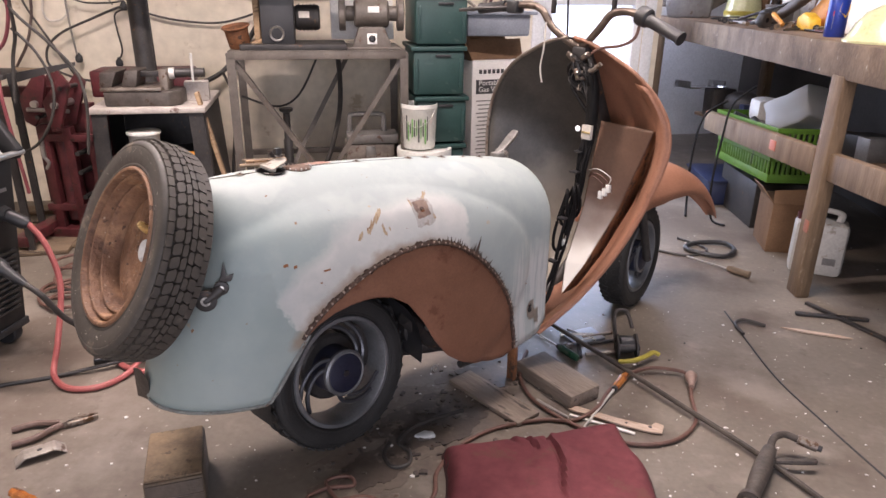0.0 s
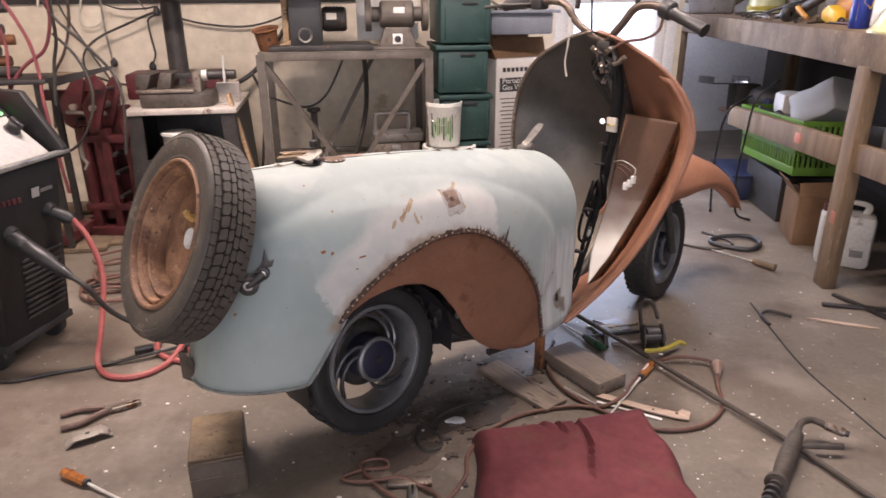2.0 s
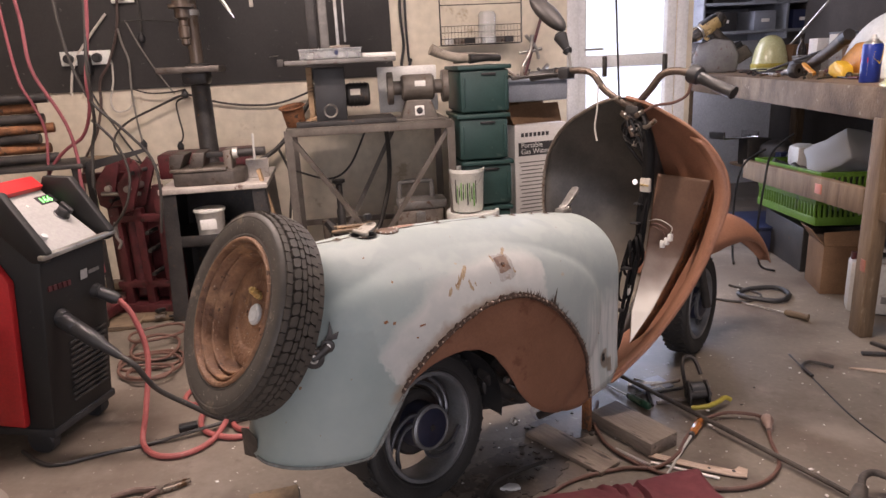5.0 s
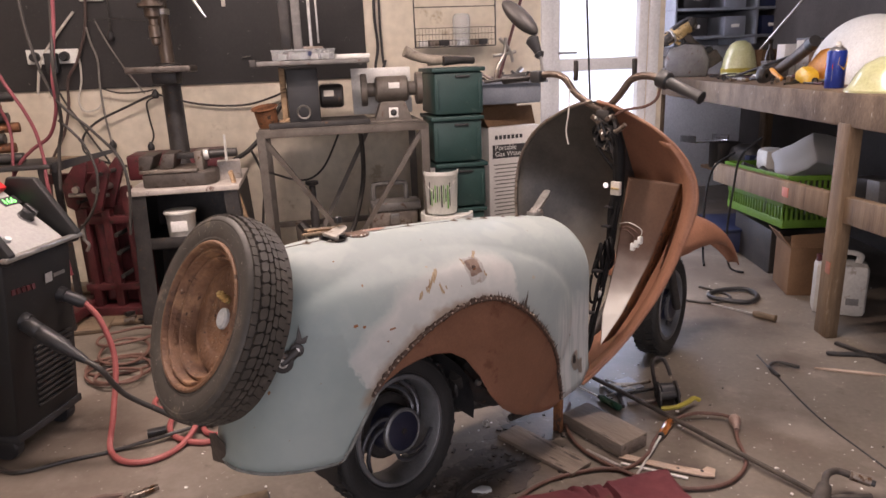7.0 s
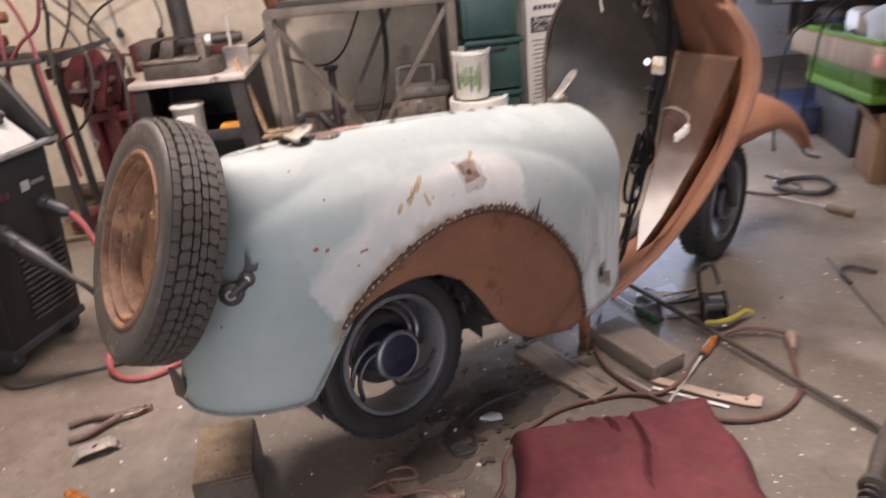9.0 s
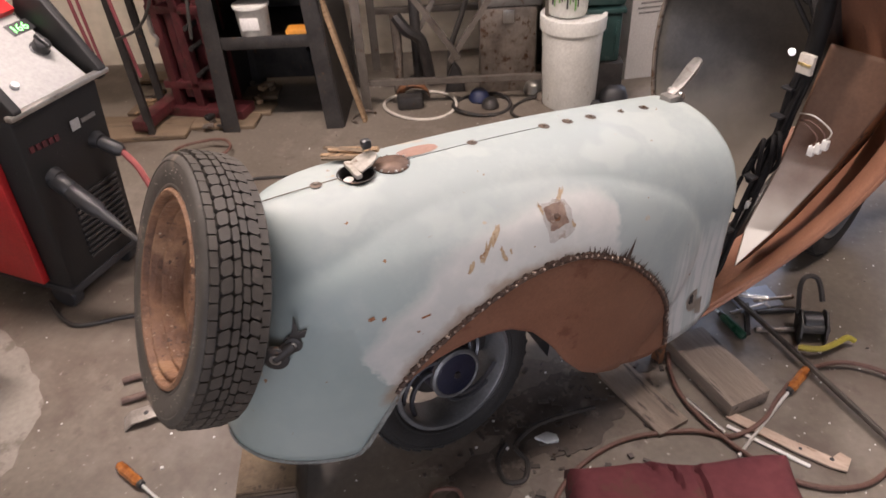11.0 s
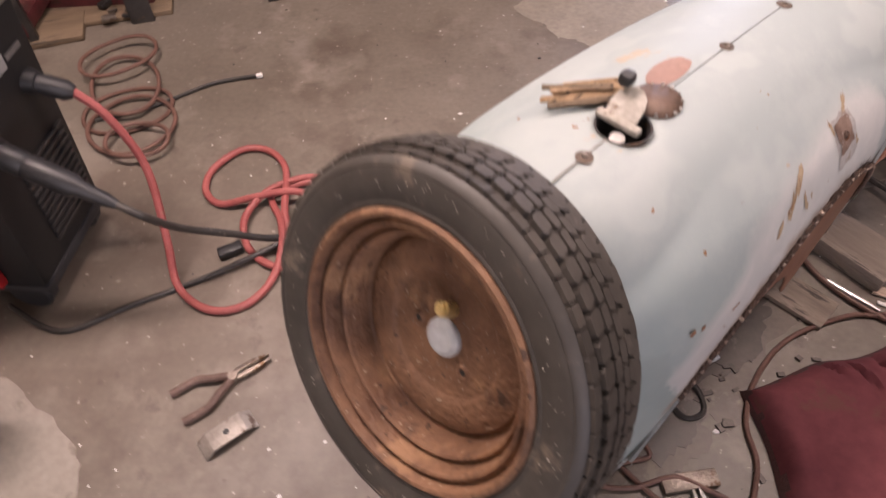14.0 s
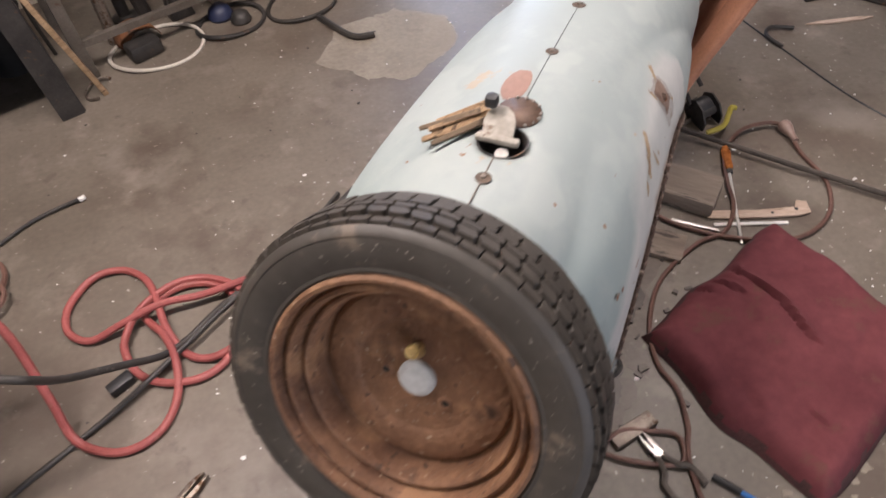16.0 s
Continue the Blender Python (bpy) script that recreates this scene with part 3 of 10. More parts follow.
for c, s in (((DOOR_L - 0.035, -0.006, 1.08), (0.068, 0.02, 2.2)), ((DOOR_R + 0.035, -0.006, 1.08), (0.068, 0.02, 2.2))):
    box(bm, c, s, 0.004)
solo("trim", bm, WHITE_PAINT, "white door trim on the cream wall", "trim", CORNER, kind="structure")

# lamps: two ceiling battens and the daylight of the open vehicle door behind the camera
for u, d, watts in ((-2.75, 1.85, 78.0), (-0.85, 2.25, 48.0)):
    lamp = thing("ceiling_light", "white twin-tube batten light on the ceiling", "ceiling light", room(u, d, 2.55), "ceiling lights")
    part("housing", boxm((0, 0, 0), (1.25, 0.14, 0.05), 0.008), WHITE_PAINT, lamp)
    for y in (-0.04, 0.04):
        part("lamp_tube", rodm((-0.59, y, -0.042), (0.59, y, -0.042), 0.014), TUBE, lamp, "glowing fluorescent tube")
    area_lamp("batten_light", room(u, d, 2.47), 1.2, 0.12, watts, (1.0, 0.90, 0.78))
area_lamp("glazed_door_daylight", room((DOOR_L + DOOR_R) / 2, 0.03, 1.15) @ pose(0, 0, 0, -90, 0, 0), 0.5, 1.75, DOORLIGHT, (0.62, 0.78, 1.0))
area_lamp("vehicle_door_daylight", room(-1.85, 7.05, 1.15) @ pose(0, 0, 0, 90, 0, 0), 3.9, 2.0, DAYLIGHT, (0.93, 0.96, 1.0))

# pale cement spill, wide paler floor patch and floor joint
def spill(outline, jag, seed):
    """A thin film with a ragged edge, given by a few corners."""
    ring, count = [], len(outline)
    for i in range(count):
        a, b = Vector(outline[i]), Vector(outline[(i + 1) % count])
        for k in range(10):
            p = a.lerp(b, k / 10)
            n = Vector((p.x * 9, p.y * 9, seed))
            ring.append((p.x + jag * noise.noise(n) + jag * 0.5 * noise.noise(n * 4), p.y + jag * noise.noise(n + Vector((5, 3, 0))) + jag * 0.5 * noise.noise(n * 4 + Vector((0, 7, 0)))))
    return prismm(ring, 0.0002, 0.0005)


solo("cement_spill", spill(((-0.86, 4.98), (-0.74, 4.80), (-0.56, 4.75), (-0.38, 4.86), (-0.36, 5.06), (-0.52, 5.20), (-0.74, 5.17)), 0.035, 3), CONCRETE_PALE, "pale dried cement spill on the concrete floor", "stain", kind="structure")
solo("cement_spill", spill(((-2.55, 3.30), (-2.48, 3.52), (-2.20, 3.60), (-1.95, 3.50), (-1.76, 3.385), (-1.675, 3.19), (-1.70, 3.08), (-1.72, 2.95), (-1.86, 2.86), (-1.96, 2.62), (-2.25, 2.55), (-2.46, 2.72), (-2.58, 3.00)), 0.02, 8), CONCRETE_PATCH, "faint pale patch in the concrete floor", "stain", kind="structure")
JOINT = ((0.585, 4.60, 0.0), (0.600, 4.40, 0.0), (0.625, 4.12, 0.0), (0.679, 3.90, 0.0), (0.76, 3.62, 0.0), (0.90, 3.2, 0.0), (1.05, 2.75, 0.0))
solo("floor_joint", tubem([(x, y, 0.0005) for x, y, z in JOINT], 0.0035, seg=6), BLACK, "dark saw-cut joint line in the concrete floor", "joint", kind="structure")

# ---- the scooter: local x runs forward, y to its left, z up ----
scooter = thing("scooter", "old pale blue motor scooter with rusty primer patches under restoration", "scooter", pose(-0.827, 3.445, 0, 0, 0, 49.0))


def ridge(s):
    return 0.788 - 0.03 * s - 0.09 * s * s


ARCH = ((-0.40, 0.334), (-0.15, 0.330), (-0.068, 0.330), (-0.055, 0.355), (-0.035, 0.388), (-0.010, 0.424), (0.018, 0.462), (0.052, 0.486), (0.096, 0.502), (0.134, 0.508), (0.172, 0.510), (0.203, 0.507),
        (0.250, 0.494), (0.298, 0.461), (0.346, 0.398), (0.386, 0.328), (0.433, 0.268), (0.485, 0.229), (0.54, 0.201), (0.61, 0.177), (0.66, 0.170), (0.70, 0.179),
        (0.775, 0.190), (0.812, 0.203), (0.835, 0.232), (0.95, 0.30))
WELD = ((0.012, 0.463), (0.041, 0.494), (0.085, 0.525), (0.128, 0.549), (0.19, 0.576), (0.264, 0.595), (0.34, 0.600), (0.421, 0.586), (0.498, 0.546), (0.548, 0.506), (0.590, 0.462),
        (0.625, 0.418), (0.652, 0.376), (0.678, 0.326), (0.696, 0.272), (0.704, 0.226), (0.706, 0.182))


def along(table, s):
    return float(np.interp(s, [p[0] for p in table], [p[1] for p in table]))


WELD_LINE = smooth_line([(s, 0, z) for s, z in WELD], 10)
WELD_LEN = [0.0]
for p, q in zip(WELD_LINE, WELD_LINE[1:]):
    WELD_LEN.append(WELD_LEN[-1] + (q - p).length)
WELD_S = [p.x for p in WELD_LINE]
WELD_Z = [p.z for p in WELD_LINE]


def weld_z(s):
    return float(np.interp(s, WELD_S, WELD_Z))


def bulge(s, z):
    """How far the rear fender swells out of the plain tunnel; its upper edge forms a soft valley."""
    q = ridge(s) - z
    r = math.hypot((s - 0.16) / (0.42 if s < 0.16 else 0.60), (z - 0.45) / (0.292 if z > 0.45 else 0.36))
    return 0.036 * (1 - r * r) ** 0.52 * min(1, max(q, 0) / 0.085) if r < 1 else 0.0


def plain_w(s, z):
    """Half width of the plain tunnel at the station s and the height z."""
    h = 0.235 - 0.06 * min(max(s / 0.85, 0), 1)
    half = 0.166 + 0.014 * min(max(s / 0.85, 0), 1)
    k = min(max((ridge(s) - z) / h, 0), 1)
    w = half * (1 - (1 - k) ** 2.45) ** 0.5
    if z < 0.32:
        w += 0.05 * (0.32 - z) * (1 if s > 0.4 else 0)
    return w


def shell_w(s, z):
    return plain_w(s, z) + bulge(s, z)


TAIL = 0.03


def tail_end(z):
    return -0.10 - 0.335 * (0.80 - z)


def body_point(s, tau, z, side):
    """A point of the shell: tau turns the plan round the tail once s has reached it."""
    wide = 1.0 if side > 0 else 1.27 - 0.24 * min(max((s - 0.05) / 0.6, 0), 1)
    if tau <= 0:
        return Vector((s, -side * wide * shell_w(s, z), z))
    x = TAIL - (TAIL - tail_end(z)) * math.sin(tau)
    return Vector((x, -side * wide * (plain_w(TAIL, z) * math.cos(tau) ** 0.85 + bulge(x, z) * math.cos(tau) ** 0.6), z))


def stations():
    out = [(TAIL, math.pi / 2 * i / 22) for i in range(22, 0, -1)]
    n = 112
    out += [(TAIL + (0.843 - TAIL) * i / n, 0.0) for i in range(n + 1)]
    return out


def column(s, tau, z0, z1, count, side):
    """Points down a rib, from the height z0 to z1, bunched towards the ridge."""
    zt = ridge(s if tau <= 0 else TAIL)
    k0, k1 = math.sqrt(max(zt - z0, 0)), math.sqrt(max(zt - z1, 0))
    return [body_point(s, tau, zt - (k0 + (k1 - k0) * i / count) ** 2, side) for i in range(count + 1)]


def bottom(s, tau):
    if tau > 0:
        return along(ARCH, TAIL - (TAIL - tail_end(0.33)) * math.sin(tau))
    return along(ARCH, s)


def skin_uv(bm):
    """Length along the weld line, and the distance above it, in metres."""
    uv = bm.loops.layers.uv.new("weld")
    pts = np.array([(p.x, p.z) for p in WELD_LINE])
    length = np.array(WELD_LEN)
    for f in bm.faces:
        for lp in f.loops:
            c = lp.vert.co
            d = np.hypot(pts[:, 0] - c.x, pts[:, 1] - c.z)
            i = int(d.argmin())
            lp[uv].uv = (length[i], d[i] if c.y < 0 else 1.0)


bm = bmesh.new()
FILL_S, FILL_R = 0.072, 0.030
for side in (1, -1):
    rows = []
    for s, tau in stations():
        low = bottom(s, tau)
        if side > 0 and tau <= 0 and WELD[0][0] < s < WELD[-1][0]:
            low = max(low, weld_z(s))
        rows.append(column(s, tau, ridge(s if tau <= 0 else TAIL), low, 40, side))
    grid(bm, rows)
bmesh.ops.remove_doubles(bm, verts=bm.verts, dist=0.0004)
hole = [v for v in bm.verts if v.co.z > 0.7 and math.hypot(v.co.x - FILL_S, v.co.y) < FILL_R]
bmesh.ops.delete(bm, geom=hole, context="VERTS")
for v in bm.verts:
    d = math.hypot(v.co.x - FILL_S, v.co.y)
    if v.co.z > 0.7 and d < FILL_R * 1.42 and v.is_boundary:
        v.co.x, v.co.y = FILL_S + (v.co.x - FILL_S) * FILL_R / d, v.co.y * FILL_R / d
skin_uv(bm)


def body_paint():
    """Weathered pale blue paint, sanded white round the weld, scorched along it, with rust spots."""
    m = bpy.data.materials.new("weathered pale blue paint")
    m.use_nodes = True
    n, l = m.node_tree.nodes, m.node_tree.links
    b = n["Principled BSDF"]
    co = n.new("ShaderNodeTexCoord")
    uv = n.new("ShaderNodeUVMap")
    uv.uv_map = "weld"
    sx = n.new("ShaderNodeSeparateXYZ")
    l.new(uv.outputs[0], sx.inputs[0])
    pos = n.new("ShaderNodeSeparateXYZ")
    l.new(co.outputs["Object"], pos.inputs[0])

    def tex(scale, detail=5, rough=0.6, vec=None):
        t = n.new("ShaderNodeTexNoise")
        t.inputs["Scale"].default_value, t.inputs["Detail"].default_value, t.inputs["Roughness"].default_value = scale, detail, rough
        l.new(vec or co.outputs["Object"], t.inputs[0])
        return t.outputs["Fac"]

    def ramp(x, lo, hi, a=0.0, c=1.0):
        r = n.new("ShaderNodeMapRange")
        for k, v in (("From Min", lo), ("From Max", hi), ("To Min", a), ("To Max", c)):
            r.inputs[k].default_value = v
        l.new(x, r.inputs[0])
        return r.outputs[0]

    def calc(op, a, c):
        k = n.new("ShaderNodeMath")
        k.operation = op
        for i, v in enumerate((a, c)):
            if isinstance(v, (int, float)):
                k.inputs[i].default_value = v
            else:
                l.new(v, k.inputs[i])
        return k.outputs[0]

    def over(fac, a, c):
        k = n.new("ShaderNodeMix")
        k.data_type = "RGBA"
        l.new(fac, k.inputs["Factor"])
        for s, v in (("A", a), ("B", c)):
            if isinstance(v, tuple):
                k.inputs[s].default_value = (*v, 1)
            else:
                l.new(v, k.inputs[s])
        return k.outputs["Result"]

    # greyish lilac tunnel, pale cyan fender, blue paint left bare low on the tail
    big = tex(3.2, 6, 0.6)
    drift = calc("ADD", calc("MULTIPLY", pos.outputs[0], 0.9), calc("MULTIPLY", pos.outputs[2], 1.3))
    greyer = ramp(calc("ADD", drift, calc("MULTIPLY", big, 0.55)), 0.95, 1.35)
    col = over(greyer, (0.262, 0.326, 0.317), (0.268, 0.311, 0.306))
    col = over(ramp(tex(6.0, 6, 0.7), 0.48, 0.60, 0, 0.55), col, (0.320, 0.358, 0.348))
    cloud = calc("MULTIPLY", ramp(tex(4.2, 3, 0.55), 0.515, 0.545), ramp(pos.outputs[2], 0.40, 0.50))
    col = over(calc("MULTIPLY", cloud, 0.45), col, (0.342, 0.380, 0.368))
    wav = calc("ADD", calc("MULTIPLY", calc("SUBTRACT", tex(9.0, 4, 0.6), 0.5), 0.06), calc("MULTIPLY", calc("SUBTRACT", tex(42.0, 3, 0.6), 0.5), 0.022))
    sw, zw = calc("ADD", pos.outputs[0], wav), calc("ADD", pos.outputs[2], wav)
    edge = calc("SUBTRACT", calc("ADD", calc("MULTIPLY", calc("MAXIMUM", calc("SUBTRACT", 0.548, zw), 0.0), 0.85), -0.030), sw)
    blue = calc("MULTIPLY", ramp(zw, 0.634, 0.622), ramp(edge, -0.004, 0.006))
    bluer = over(ramp(tex(5.0, 5, 0.6), 0.40, 0.62), (0.232, 0.285, 0.276), (0.272, 0.320, 0.308))
    col = over(blue, col, bluer)
    # sanded cream-white filler round the arch, cut off sharply at the front
    rim = calc("ADD", sx.outputs[1], calc("MULTIPLY", calc("SUBTRACT", tex(7.0, 5, 0.65), 0.5), 0.11))
    behind = ramp(sw, 0.512, 0.500)
    sand = calc("MULTIPLY", calc("MULTIPLY", ramp(rim, 0.122, 0.096), behind), ramp(pos.outputs[2], 0.712, 0.690))
    sand = calc("MULTIPLY", sand, calc("SUBTRACT", 1.0, blue))
    col = over(calc("MULTIPLY", sand, 0.9), col, over(ramp(tex(14.0, 4, 0.6), 0.40, 0.62), (0.410, 0.420, 0.408), (0.480, 0.478, 0.458)))
    # brushed white strokes low at the front, ahead of the weld
    brush = n.new("ShaderNodeMapping")
    brush.inputs["Scale"].default_value = (9.0, 1.0, 0.8)
    l.new(co.outputs["Object"], brush.inputs[0])
    stroke = calc("MULTIPLY", calc("MULTIPLY", ramp(sw, 0.655, 0.700), ramp(zw, 0.520, 0.440)), ramp(tex(9.0, 4, 0.6, brush.outputs[0]), 0.42, 0.58, 0.25, 0.9))
    col = over(stroke, col, (0.455, 0.462, 0.450))
    # specks of rust and dark chips
    speck = calc("GREATER_THAN", tex(38.0, 3, 0.5), 0.735)
    col = over(speck, col, (0.20, 0.10, 0.045))
    wide = ramp(tex(11.0, 4, 0.6), 0.70, 0.735, 0, 0.7)
    col = over(wide, col, (0.36, 0.27, 0.17))
    # brown tint close to the weld, then scorched streaks, tallest at one smear ahead of the arch top
    near = calc("MULTIPLY", ramp(calc("ADD", sx.outputs[1], calc("MULTIPLY", tex(22.0, 4, 0.6), 0.05)), 0.056, 0.034), ramp(pos.outputs[0], 0.30, 0.44, 1.0, 0.2))
    col = over(calc("MULTIPLY", near, 0.75), col, (0.235, 0.165, 0.110))
    strip = n.new("ShaderNodeCombineXYZ")
    l.new(calc("MULTIPLY", sx.outputs[0], 1.0), strip.inputs[0])
    l.new(calc("MULTIPLY", sx.outputs[1], 0.10), strip.inputs[1])
    streak = tex(46.0, 2, 0.5, strip.outputs[0])
    tall = ramp(calc("ABSOLUTE", calc("SUBTRACT", pos.outputs[0], 0.523), 0.0), 0.006, 0.030, 2.6, 1.0)
    reach = calc("MULTIPLY", ramp(streak, 0.46, 0.66, 0.003, 0.013), tall)
    longer = ramp(pos.outputs[0], 0.20, 0.46, 0.40, 1.0)
    burn = ramp(calc("SUBTRACT", calc("MULTIPLY", reach, longer), sx.outputs[1]), -0.006, 0.007)
    col = over(calc("MULTIPLY", burn, 0.90), col, over(ramp(pos.outputs[0], 0.30, 0.42), (0.105, 0.055, 0.034), (0.036, 0.024, 0.018)))
    l.new(col, b.inputs["Base Color"])
    l.new(ramp(tex(9.0), 0.3, 0.7, 0.46, 0.66), b.inputs["Roughness"])
    b.inputs["Specular IOR Level"].default_value = 0.38
    bp = n.new("ShaderNodeBump")
    bp.inputs["Strength"].default_value, bp.inputs["Distance"].default_value = 0.10, 0.01
    l.new(calc("ADD", tex(5.0, 4, 0.5), calc("MULTIPLY", tex(60.0, 3, 0.5), 0.08)), bp.inputs["Height"])
    l.new(bp.outputs[0], b.inputs["Normal"])
    return m


PAINT = body_paint()
solid(part("body_shell", bm, PAINT, scooter, "weathered pale blue and white painted body tunnel"), 0.003)

# the welded-in brown fender patch
bm = bmesh.new()
rows = []
n = 90
for i in range(n + 1):
    s = WELD[0][0] + (WELD[-1][0] - WELD[0][0]) * i / n
    z0, z1 = weld_z(s), along(ARCH, s)
    z1 = min(z1, z0 - 0.002)
    rows.append([body_point(s, 0, z0 + (z1 - z0) * k / 14, 1) + Vector((0, 0.0015, 0)) for k in range(15)])
grid(bm, rows)
solid(part("wheel_arch_patch", bm, PATCH, scooter, "brown primed steel patch welded in above the wheel"), 0.003)
bm = tubem([body_point(s, 0, weld_z(s), 1) + Vector((0, -0.0008, 0)) for s in np.linspace(0.014, 0.705, 60)], 0.0052, seg=6, res=2)
part("weld_seam", bm, SEAM, scooter, "scorched weld seam")

# bottom flange of the tail and arch edge lip
bm = tubem([body_point(TAIL, math.pi / 2 * k / 14, bottom(TAIL, math.pi / 2 * k / 14) + 0.002, 1) for k in range(14, -1, -1)]
           + [body_point(s, 0, along(ARCH, s) + 0.002, 1) for s in (-0.055,)], 0.004, seg=6, res=3)
part("bottom_lip", bm, material("grimy painted edge", (0.115, 0.120, 0.112), (0.225, 0.245, 0.238), 0.6, 0.0, 30, 0.15, 120, (0.09, 0.06, 0.04), 40, 0.35), scooter, "dirty rolled lower edge")

# square filler plate and rust marks on the flank
for s, z, r, mat, nm in ((0.37, 0.676, 0.007, RUST, "mounting_hole"),):
    p = body_point(s, 0, z, 1)
    nrm = Vector((0, -0.62, 0.78)).normalized()
    part(nm, lathem(((0.0, 0.0035), (r * 0.6, 0.004), (r, 0.002), (r * 1.15, 0)), 20, axis_to(p, nrm)), mat, scooter, "rusty mounting hole")


def flank(s, z, lift=0.0006):
    p = body_point(s, 0, z, 1)
    a, c = body_point(s + 0.005, 0, z, 1) - p, body_point(s, 0, z + 0.005, 1) - p
    nn = a.cross(c).normalized()
    if nn.y > 0:
        nn = -nn
    return p + nn * lift


def flank_patch(name, s, z, ds, dz, mat, label, jag=0.2, seed=1, lift=0.0008, turn=0.0):
    """A thin irregular layer lying on the flank."""
    bm = bmesh.new()
    n = 26
    c = bm.verts.new(flank(s, z, lift))
    inner, outer = [], []
    for i in range(n):
        a = 2 * math.pi * i / n
        k = 1 + jag * noise.noise(Vector((math.cos(a) * 2, math.sin(a) * 2, seed)))
        sq = 1 / max(abs(math.cos(a)), abs(math.sin(a))) ** 0.75
        x, y = ds * k * sq * math.cos(a), dz * k * sq * math.sin(a)
        x, y = x * math.cos(turn) - y * math.sin(turn), x * math.sin(turn) + y * math.cos(turn)
        outer.append(bm.verts.new(flank(s + x, z + y, lift)))
        inner.append(bm.verts.new(flank(s + 0.5 * x, z + 0.5 * y, lift)))
    for i in range(n):
        j = (i + 1) % n
        bm.faces.new((c, inner[i], inner[j]))
        bm.faces.new((inner[i], outer[i], outer[j], inner[j]))
    return part(name, bm, mat, scooter, label)


def weld_row(first, gap, make):
    """Lumps set along the weld line, each made from its place on the flank."""
    bm, at = bmesh.new(), first
    while at < WELD_LEN[-1] - 0.004:
        p = flank(float(np.interp(at, WELD_LEN, WELD_S)), float(np.interp(at, WELD_LEN, WELD_Z)) + rng.uniform(-0.001, 0.004), 0.0012)
        bmesh.ops.create_icosphere(bm, subdivisions=1, radius=1.0, matrix=Matrix.Translation(p) @ Matrix.Diagonal(make()))
        at += rng.uniform(*gap)
    return bm


rng = random.Random(4)
tagged(part("weld_spatter", weld_row(0.010, (0.008, 0.013), lambda: (rng.uniform(0.006, 0.009), 0.0042, rng.uniform(0.006, 0.0095), 1)), SEAM, scooter, "lumpy scorched weld metal along the seam"), kind="stuff")
tagged(part("weld_beading", weld_row(0.012, (0.014, 0.022), lambda: (0.0046, 0.0062, 0.0046, 1)), WELD_BEAD, scooter, "row of small bright weld beads along the patch"), kind="stuff")
SOOT = material("brown black scorch", (0.026, 0.018, 0.014), (0.080, 0.052, 0.038), 0.65, 0.1, 30, 0.1, 150)
bm = bmesh.new()
rng = random.Random(17)
pos = float(np.interp(0.335, WELD_S, WELD_LEN))
while pos < WELD_LEN[-1] - 0.01:
    s0 = float(np.interp(pos, WELD_LEN, WELD_S))
    smear = max(0.0, 1 - abs(s0 - 0.523) / 0.016)
    w = rng.uniform(0.006, 0.012) * (1 + 0.6 * smear)
    h = rng.uniform(0.008, 0.024) * min(1, 0.45 + (s0 - 0.33) * 4) + 0.042 * smear
    lean = rng.uniform(-0.25, 0.10)
    lines = []
    for f, wide in ((0.0, 1.0), (0.35, 0.62), (0.7, 0.30), (1.0, 0.04)):
        line = []
        for side in (-0.5, 0.5):
            q = pos + side * w * wide
            a, c = (float(np.interp(q + d, WELD_LEN, WELD_S)) for d in (-0.004, 0.004))
            e, g = (float(np.interp(q + d, WELD_LEN, WELD_Z)) for d in (-0.004, 0.004))
            tangent = Vector((c - a, g - e)).normalized()
            up = Vector((-tangent.y, tangent.x)) + tangent * lean
            at = Vector(((a + c) / 2, (e + g) / 2)) + up * (h * f)
            line.append(flank(at.x, at.y, 0.0007))
        lines.append(line)
    grid(bm, lines)
    pos += w * rng.uniform(0.75, 1.5)
tagged(part("scorch_marks", bm, SOOT, scooter, "black scorch tongues above the weld"), kind="stuff")
FILLER = material("grey body filler", (0.27, 0.262, 0.250), (0.34, 0.332, 0.315), 0.6, 0.0, 20, 0.1, 150, (0.22, 0.18, 0.15), 30, 0.35)
RUST_MARK = material("rust stain", (0.24, 0.165, 0.095), (0.38, 0.30, 0.20), 0.7, 0.0, 50, 0.1, 200, (0.18, 0.09, 0.04), 60, 0.4)
SMUDGE = material("brown burnt smudge", (0.090, 0.052, 0.038), (0.215, 0.150, 0.118), 0.65, 0.0, 40, 0.1, 200, (0.26, 0.22, 0.19), 60, 0.3)
SCORCH = material("scorched metal", (0.05, 0.04, 0.035), (0.12, 0.085, 0.06), 0.6, 0.3, 40, 0.1, 200)
flank_patch("filler_patch", 0.372, 0.669, 0.030, 0.029, FILLER, "square grey filler patch", 0.22, 2)
flank_patch("rust_ring", 0.370, 0.676, 0.021, 0.018, SMUDGE, "rust round the mounting hole", 0.3, 9, 0.0016)
